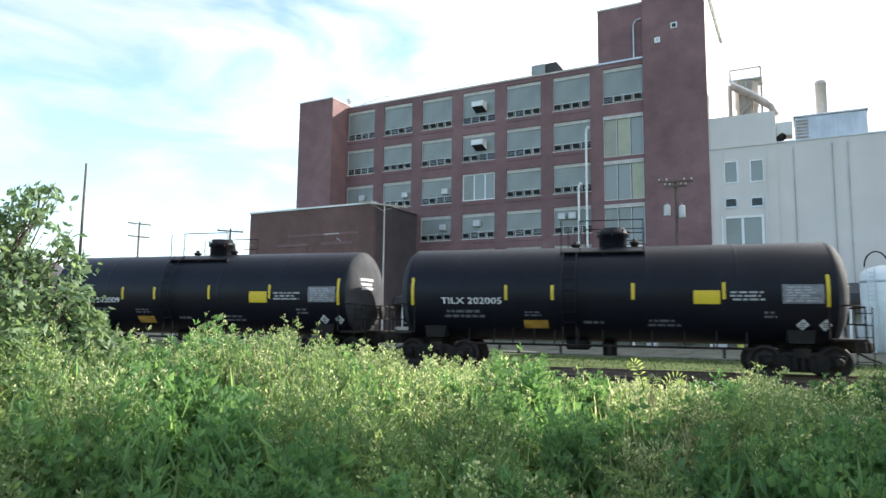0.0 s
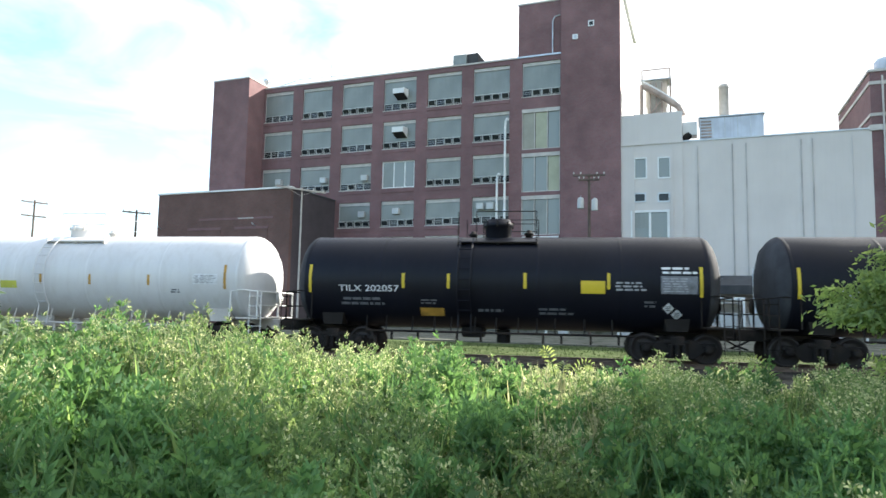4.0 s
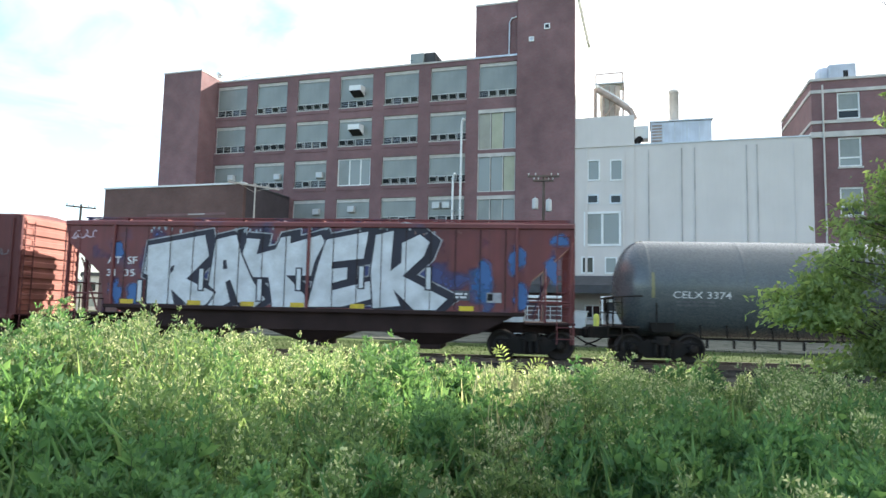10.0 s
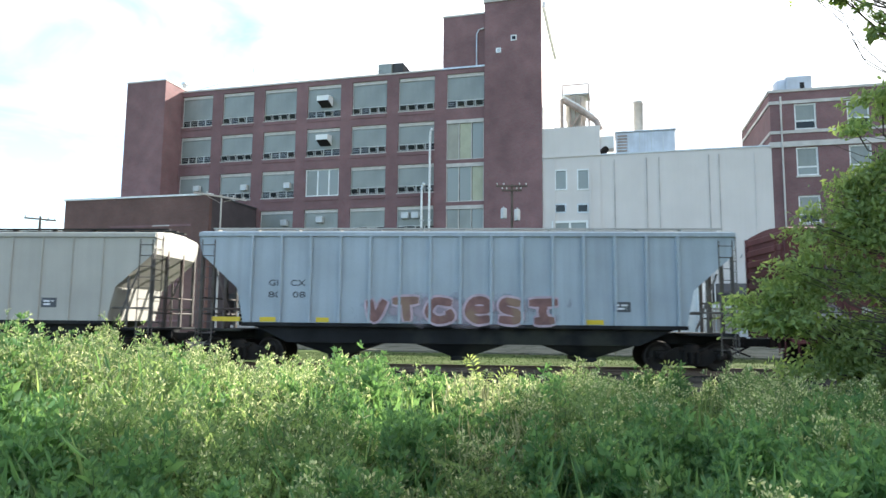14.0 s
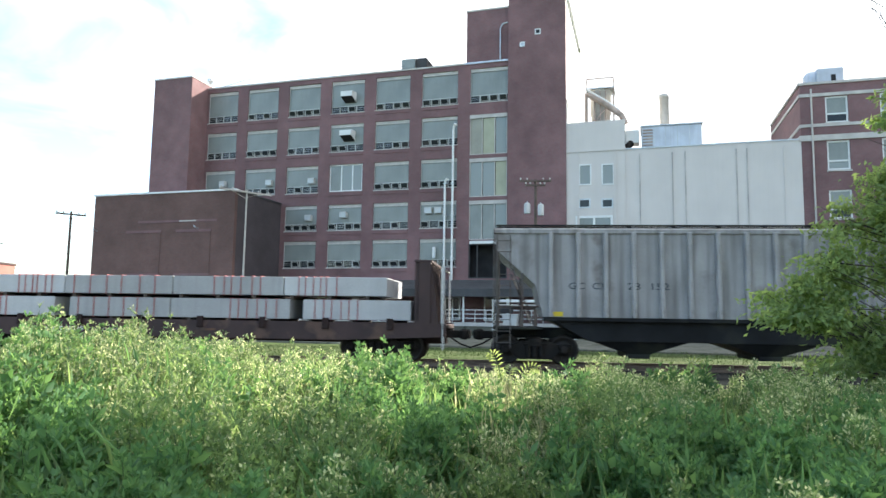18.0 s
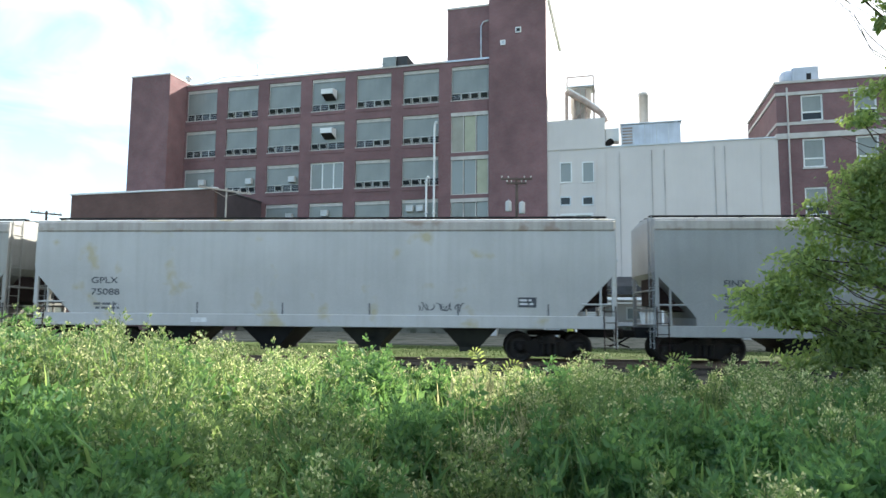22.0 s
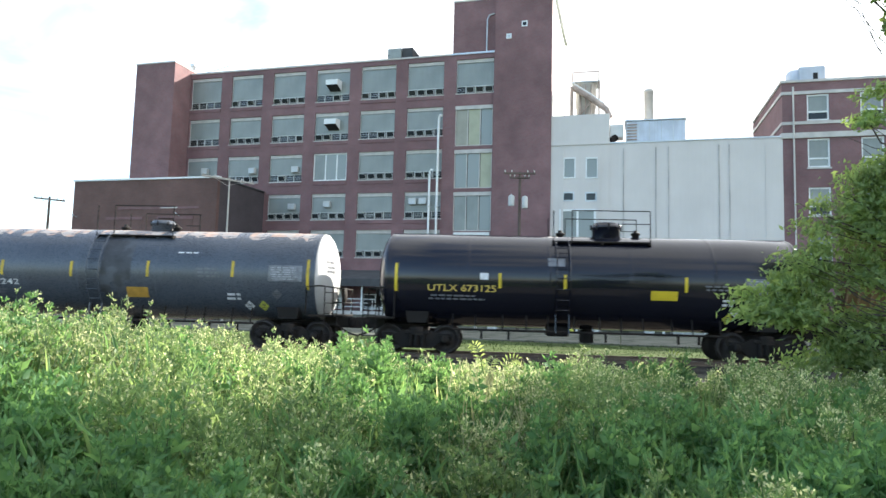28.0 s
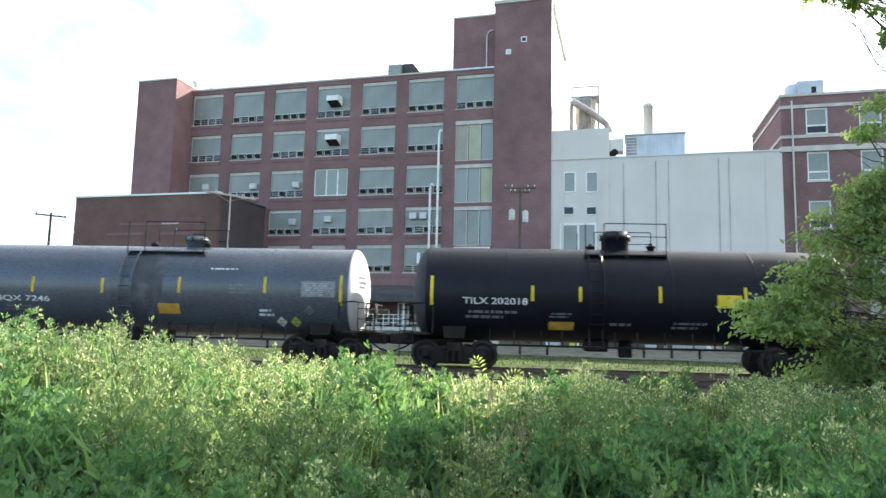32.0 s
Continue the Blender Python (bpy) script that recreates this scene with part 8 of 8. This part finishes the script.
    put(*leaf_mesh("leaf", c.reshape(-1, 3), size.ravel(), width.ravel(), rng, heading=out.reshape(-1, 3).copy(), index=np.where(np.repeat(broad, per), 1, 0)))
    # panicles: short side shoots up the top third, each with small leaves and a tuft of pale buds
    shoots = 9
    f0 = 0.6 + 0.4 * (np.arange(shoots)[None] + rng.uniform(0, 1, (n, shoots))) / shoots
    ang = rng.uniform(0, 6.28, (n, 1)) + np.arange(shoots)[None] * 2.4
    reach = (0.115 * (1.04 - f0) / 0.44 + 0.012) * rng.uniform(0.6, 1.2, (n, shoots))
    way = np.stack([np.cos(ang), np.sin(ang), np.full((n, shoots), 0.9)], 2)
    root = at(f0)
    per = 4
    s = (np.arange(per) + 0.6) / per
    turn = rng.uniform(0, 6.28, (n, shoots, 1)) + np.arange(per) * 2.4
    hd = np.stack([np.cos(turn), np.sin(turn), np.full_like(turn, 0.9)], 3) + way[:, :, None] * 0.6
    size = rng.uniform(0.03, 0.055, (n, shoots, per)) * np.where(broad[:, None, None], 1.35, 1.0)
    c = root[:, :, None] + way[:, :, None] * (reach[..., None] * s)[..., None] + hd * size[..., None] * 0.3
    put(*leaf_mesh("leaf", c.reshape(-1, 3), size.ravel(), np.full(size.size, 0.36), rng, heading=hd.reshape(-1, 3), index=np.where(np.repeat(broad, shoots * per), 1, 0)))
    per = 8
    tip = root + way * reach[..., None]
    dirs = rng.normal(0, 1, (n, shoots, per, 3))
    dirs[..., 2] += 0.8
    c = tip[:, :, None] + dirs * 0.017
    size = rng.uniform(0.018, 0.034, (n, shoots, per)) * np.where(broad[:, None, None], 1.3, 1.0)
    flowering = (~broad_plant & (rng.random(k) - ground * 0.7 < np.interp(cd, [4.0, 6.4], [0.45, 0.92])))[own]
    bud = (~broad[:, None, None] & (rng.random((n, shoots, per)) < np.where(flowering, 0.85, 0.2)[:, None, None]))
    put(*leaf_mesh("leaf", c.reshape(-1, 3), size.ravel(), np.full(size.size, 0.52), rng, heading=dirs.reshape(-1, 3).copy(), index=np.where(bud, 3, np.where(broad[:, None, None], 1, 0)).ravel()))
    # long grass blades among them
    m = 7000
    gaz, gd = rng.uniform(-42, 62, m), np.sqrt(rng.uniform(2.8 ** 2, 9.0 ** 2, m))
    gx, gy = -gd * np.sin(np.radians(gaz)), gd * np.cos(np.radians(gaz))
    ln = rng.uniform(0.22, 0.42, m)
    hd = rng.normal(0, 0.35, (m, 3))
    hd[:, 2] = 1
    c = np.stack([gx, gy, weed_height(gaz, gd) * rng.uniform(0.55, 0.9, m) - ln * 0.35], 1)
    c[:, 2] = np.maximum(c[:, 2], 0.06)
    put(*leaf_mesh("blade", c, ln, 0.06, rng, heading=hd, index=np.zeros(m, int)))
    # broad green blades in tufts close to the path
    m, tufts = 1000, 90
    taz, td = rng.uniform(-42, 50, tufts), rng.uniform(2.9, 5.6, tufts)
    pick = rng.integers(0, tufts, m)
    gx = -td[pick] * np.sin(np.radians(taz[pick])) + rng.normal(0, 0.11, m)
    gy = td[pick] * np.cos(np.radians(taz[pick])) + rng.normal(0, 0.11, m)
    gd, gaz = np.hypot(gx, gy), np.degrees(np.arctan2(-gx, gy))
    ln = rng.uniform(0.14, 0.3, m)
    hd = rng.normal(0, 0.4, (m, 3))
    hd[:, 2] = 1
    c = np.stack([gx, gy, weed_height(gaz, gd) * rng.uniform(0.6, 0.98, m) - ln * 0.3], 1)
    c[:, 2] = np.maximum(c[:, 2], 0.06)
    put(*leaf_mesh("blade", c, ln, 0.085, rng, heading=hd, index=np.ones(m, int)))
    # pale dry stalks in a gap of the weeds
    m = 520
    gaz, gd = rng.normal(-0.3, 1.9, m), rng.uniform(4.2, 9.0, m)
    gx, gy = -gd * np.sin(np.radians(gaz)), gd * np.cos(np.radians(gaz))
    ln = rng.uniform(0.25, 0.5, m)
    hd = rng.normal(0, 0.22, (m, 3))
    hd[:, 2] = 1
    c = np.stack([gx, gy, weed_height(gaz, gd) * rng.uniform(0.6, 1.0, m) - ln * 0.3], 1)
    put(*leaf_mesh("stalk", c, ln, 0.035, rng, heading=hd, index=np.full(m, 4)))
    me = fast_mesh("weeds", np.concatenate(co_all), np.concatenate(tri_all), [LEAF_WEED, LEAF_BROAD, STEM, FLOWER, LEAF_DRY], np.concatenate(idx_all))
    tagged(new("weeds", me), "dense tall green weeds with pale flower heads", "weeds", kind="stuff")

    # short grass on the verge beyond the track and along the gravel
    n = 34000
    gx = rng.uniform(-34, 30, n)
    gy = np.where(rng.random(n) < 0.75, rng.uniform(23.4, 33.5, n), rng.uniform(11.5, 18.6, n))
    keep = (gy > 20) | (np.array([noise.noise((a * 0.7, b * 0.7, 5.0)) for a, b in zip(gx, gy)]) > 0.05)
    gx, gy = gx[keep], gy[keep]
    n = len(gx)
    hd = rng.normal(0, 0.35, (n, 3))
    hd[:, 2] = 1
    ln = rng.uniform(0.05, 0.15, n)
    co, tri, _ = leaf_mesh("blade", np.stack([gx, gy, ln * 0.45 + 0.03], 1), ln, 0.14, rng, heading=hd)
    tagged(new("verge_grass", fast_mesh("verge_grass", co, tri, [VERGE_BLADE])), "short rough grass beside the track", "grass", kind="stuff")


def limb(bm, a, b, r0, r1, rng, n=5, wob=0.12):
    a, b = Vector(a), Vector(b)
    pts = [a.lerp(b, k / n) + Vector((rng.uniform(-1, 1), rng.uniform(-1, 1), rng.uniform(-1, 1))) * wob * (b - a).length * 0.25 * (1 if 0 < k < n else 0) for k in range(n + 1)]
    tube(bm, pts, r0, 7, r1)
    return pts


def leafy_tree(name, m, label, category, trunk_h, trunk_r, clumps, leaves, leaf, mat, seed, width=0.55):
    """clumps: (x, y, z, radius) of each tuft of the crown, in the tree's own space."""
    rng = random.Random(seed)
    nrng = np.random.default_rng(seed)
    t = thing(name, m, label, category)
    bm = bmesh.new()
    stem = limb(bm, (0, 0, -0.1), (0.1, 0, trunk_h), trunk_r, trunk_r * 0.5, rng, 7, 0.1)
    part("trunk", bm, BARK, t)
    for c in clumps:
        s = min(stem, key=lambda p: (p - Vector((0, 0, c[2] * 0.55))).length)
        bm = bmesh.new()
        pts = limb(bm, s, c[:3], trunk_r * 0.22, 0.008, rng, 5, 0.35)
        br = part("branch", bm, BARK, t)
        for _ in range(3):
            q = Vector(c[:3]) + Vector((rng.uniform(-1, 1), rng.uniform(-1, 1), rng.uniform(-0.7, 0.9))) * c[3] * 0.8
            bm = bmesh.new()
            limb(bm, pts[3], q, 0.008, 0.003, rng, 3, 0.3)
            part("twig", bm, BARK, br)
    # each clump breaks into drooping sprays with gaps between them
    sprays = []
    for c in clumps:
        lot = max(4, int(round(9 * c[3] / 0.45)))
        for _ in range(lot):
            v = Vector((rng.gauss(0, 1), rng.gauss(0, 1), rng.gauss(0, 0.75))).normalized() * c[3] * rng.uniform(0.3, 0.82)
            sprays.append((c[0] + v.x, c[1] + v.y, c[2] + v.z, c[3] * rng.uniform(0.32, 0.52), v.x / c[3], v.y / c[3]))
    sp = np.array(sprays)
    w = sp[:, 3] ** 1.6
    pick = nrng.choice(len(sp), leaves, p=w / w.sum())
    sp = sp[pick]
    v = nrng.normal(size=(leaves, 3)) * np.array([0.55, 0.55, 0.3])
    run = nrng.uniform(-1, 1, leaves)
    v[:, 0] += sp[:, 4] * run
    v[:, 1] += sp[:, 5] * run
    v[:, 2] -= 0.35 * run * run + 0.2 * run
    c = sp[:, :3] + v * sp[:, 3:4]
    hd = np.stack([sp[:, 4] * 0.9, sp[:, 5] * 0.9, np.full(leaves, -0.45)], 1) + nrng.normal(0, 0.55, (leaves, 3))
    co, tri, _ = leaf_mesh("leaf", c, nrng.uniform(0.65, 1.3, leaves) * leaf, width, nrng, heading=hd)
    part("crown", fast_mesh("crown", co, tri, [mat]), None, t)
    return t


def build_trees():
    # young tree to the right of the view; its crown starts low
    base = (5.6, 7.2)
    cl = []
    rng = random.Random(3)
    spots = [(-27.0, 9.1, 4.0, 0.25), (-28.8, 9.2, 4.3, 0.33), (-31.0, 9.3, 4.4, 0.45), (-19.9, 8.6, 1.92, 0.34), (-21.4, 8.5, 1.72, 0.42), (-21.6, 8.6, 2.1, 0.34), (-22.8, 8.6, 2.35, 0.36), (-23.6, 8.8, 1.7, 0.5), (-24.2, 8.8, 2.85, 0.36), (-25.3, 8.9, 2.3, 0.5), (-25.8, 9, 3.1, 0.42), (-26.6, 9, 1.6, 0.55),
             (-27.6, 9.1, 3.45, 0.42), (-28, 9.1, 2.75, 0.55), (-29, 9.2, 3.75, 0.42), (-30.5, 9.2, 3.25, 0.55), (-30.5, 9.2, 2.1, 0.65), (-32, 9.4, 3.7, 0.55), (-33.5, 9.4, 2.7, 0.7), (-36, 9.5, 3.6, 0.8), (-37, 9.5, 2.0, 0.8), (-40, 9.6, 3.0, 0.9), (-43, 9.8, 3.4, 0.9), (-33, 9.2, 1.1, 0.7), (-28.6, 8.9, 1.1, 0.6), (-24.6, 8.7, 1.15, 0.5)]
    for az, d, z, r in spots:
        az -= 2.0
        cl.append((d * math.sin(radians(-az)) - base[0], d * math.cos(radians(az)) - base[1], z, r))
    leafy_tree("young_tree", pose(base[0], base[1], 0), "leafy green young tree at the edge of the weeds", "tree", 3.4, 0.07, cl, 62000, 0.082, LEAF_TREE, 5, 0.4)
    # unseen taller tree further right, added and placed to shade the weeds
    base = (14.72, 14.6)
    cl = [(0, 0, 9.6, 1.9), (1.6, 0.8, 8.2, 1.8), (-1.6, 0.4, 8.0, 1.7), (0.4, -1.6, 7.6, 1.8), (0, 1.8, 7.8, 1.7), (-1.9, -1.2, 6.6, 1.4), (1.9, -1.4, 6.2, 1.6), (1.5, 1.6, 6.0, 1.5), (-0.6, -0.4, 5.2, 1.6), (-1.4, 1.5, 5.6, 1.4), (0.6, 0.4, 11.0, 1.3), (-1.0, -0.8, 10.4, 1.4), (2.6, 0.2, 4.6, 1.3), (0.2, -2.2, 5.0, 1.3), (-0.4, 1.9, 9.6, 1.3), (0.8, -1.5, 9.6, 1.3), (-0.3, 0.2, 12.3, 1.2), (0.7, -0.7, 12.2, 1.1), (-0.7, 0.8, 11.6, 1.0)]
    leafy_tree("unseen_shade_tree", pose(base[0], base[1], 0), "unseen tall leafy tree added to shade the weeds", "tree", 9.6, 0.26, cl, 40000, 0.15, LEAF_TREE, 8)
    # a leaning tree whose end bough hangs into view
    base = (7.9, 8.6)
    cl = []
    for az, d, z, r in ((-25.7, 9.6, 6.2, 0.18), (-26.6, 9.6, 6.1, 0.22), (-29.2, 9.6, 5.78, 0.24), (-30.8, 9.7, 5.5, 0.26), (-27.2, 9.6, 6.2, 0.24), (-28.7, 9.6, 6.05, 0.28), (-30.2, 9.7, 6.1, 0.3), (-33.5, 9.9, 6.2, 0.5), (-36.5, 10.4, 6.5, 0.7), (-40, 11, 7.0, 0.9), (-44, 11.6, 6.6, 1.0), (-42, 11.5, 7.9, 0.8)):
        cl.append((d * math.sin(radians(-az)) - base[0], d * math.cos(radians(az)) - base[1], z, r))
    leafy_tree("leaning_tree", pose(base[0], base[1], 0), "slender leafy tree with an overhanging bough", "tree", 6.4, 0.14, cl, 12000, 0.1, LEAF_TREE, 9)
    # pale-leaved bush at the west end
    base = (-5.3, 4.1)
    cl = []
    for az, d, z, r in ((43.8, 6.6, 1.25, 0.24), (44.8, 6.5, 1.45, 0.28), (45.4, 6.4, 1.75, 0.22), (49.0, 6.5, 2.7, 0.2), (46.2, 6.4, 1.7, 0.26), (46.6, 6.4, 2.0, 0.22), (47.2, 6.5, 2.25, 0.22), (47.8, 6.4, 1.95, 0.3), (48.6, 6.4, 2.5, 0.22), (48.4, 6.4, 1.5, 0.42), (49.4, 6.6, 2.25, 0.32), (50.3, 6.6, 2.62, 0.24), (51, 6.5, 1.9, 0.55), (52.2, 6.6, 2.45, 0.3), (53, 6.7, 2.15, 0.5), (54.5, 6.7, 2.6, 0.36), (56, 6.6, 1.7, 0.7), (58, 6.8, 2.3, 0.6), (62, 6.8, 2.2, 0.8), (52, 6.2, 1.1, 0.6), (57, 6.2, 1.0, 0.7), (66, 6.8, 1.7, 0.9), (47.6, 6.2, 1.15, 0.4)):
        cl.append((d * math.sin(radians(-az)) - base[0], d * math.cos(radians(az)) - base[1], z, r))
    leafy_tree("bush", pose(base[0], base[1], 0), "pale green leafy bush among the weeds", "bush", 2.0, 0.05, cl, 17000, 0.08, LEAF_BUSH, 11, 0.48)


def feather_plant(m, fronds):
    """A fern-like seedling: arching stalks with paired leaflets. fronds: (dx, dy, dz) of each tip from its root at half height."""
    t = thing("sumac_seedling", m, "sumac seedling with feathered arching leaves", "plant", "sumac seedlings")
    for dx, dy, dz in fronds:
        pts = [Vector((dx * q, dy * q, 0.8 + dz * math.sin(q * 1.75) / math.sin(1.75))) for q in [i / 11 for i in range(12)]]
        bm = bmesh.new()
        tube(bm, [(0, 0, 0.0)] + pts, 0.007, 5, 0.002)
        st = part("stalk", bm, STEM, t)
        for i in range(3, 12):
            d = (pts[i] - pts[i - 1]).normalized()
            s = d.cross(Vector((0.3, 1, 0.2))).normalized()
            k = 0.1 * (1 - 0.5 * abs(i - 7) / 5)
            for sg in (-1, 1):
                tip = pts[i] + s * sg * k + d * 0.045 - Vector((0, 0.02, 0.02))
                mid = pts[i].lerp(tip, 0.5) + Vector((0, -0.01, 0.01))
                bm = bmesh.new()
                face(bm, (pts[i], mid + d * 0.012, tip, mid - d * 0.012))
                part("leaflet", bm, LEAF_FROND, st)


build_weeds()
build_trees()
feather_plant(pose(2.26, 7.6, 0.0), ((-0.27, -0.05, 0.42), (-0.1, 0.2, 0.3)))
feather_plant(pose(-0.02, 7.6, 0.0), ((-0.16, -0.05, 0.46), (0.1, 0.2, 0.3)))
feather_plant(pose(0.03, 7.5, 0.0), ((0.3, -0.05, 0.33), (0.42, 0.1, 0.12)))


# ---- what moves ----
def along(t):
    u = t / 32
    return 341.54 * u + 12.31 * u ** 2 - 13.77 * u ** 3 + 11.53 * u ** 4


def motions():
    for car, x in CARS:
        walk(car, [(t, pose(x + along(t), TRACK_Y, RAIL_Z)) for t in range(33)])
    # wheels turn while their car is before the camera
    for w, number, x in WHEELS:
        c = CARS[number][1]
        times = [k / 10 for k in range(321) if -26 < c + along(k / 10) < 22]
        if not times:
            continue
        rows, turn = [], 0.0
        if times[0] > 0:
            rows.append((0, pose(x, 0, 0.44)))
        first = along(times[0])
        q = times[0]
        step = 1 / 30
        while q <= times[-1] + 1e-6:
            rows.append((q, pose(x, 0, 0.44, 0, math.degrees((along(q) - first) / 0.44), 0)))
            q += step
        if rows[-1][0] < 32:
            rows.append((32, rows[-1][1]))
        walk(w, rows)


motions()
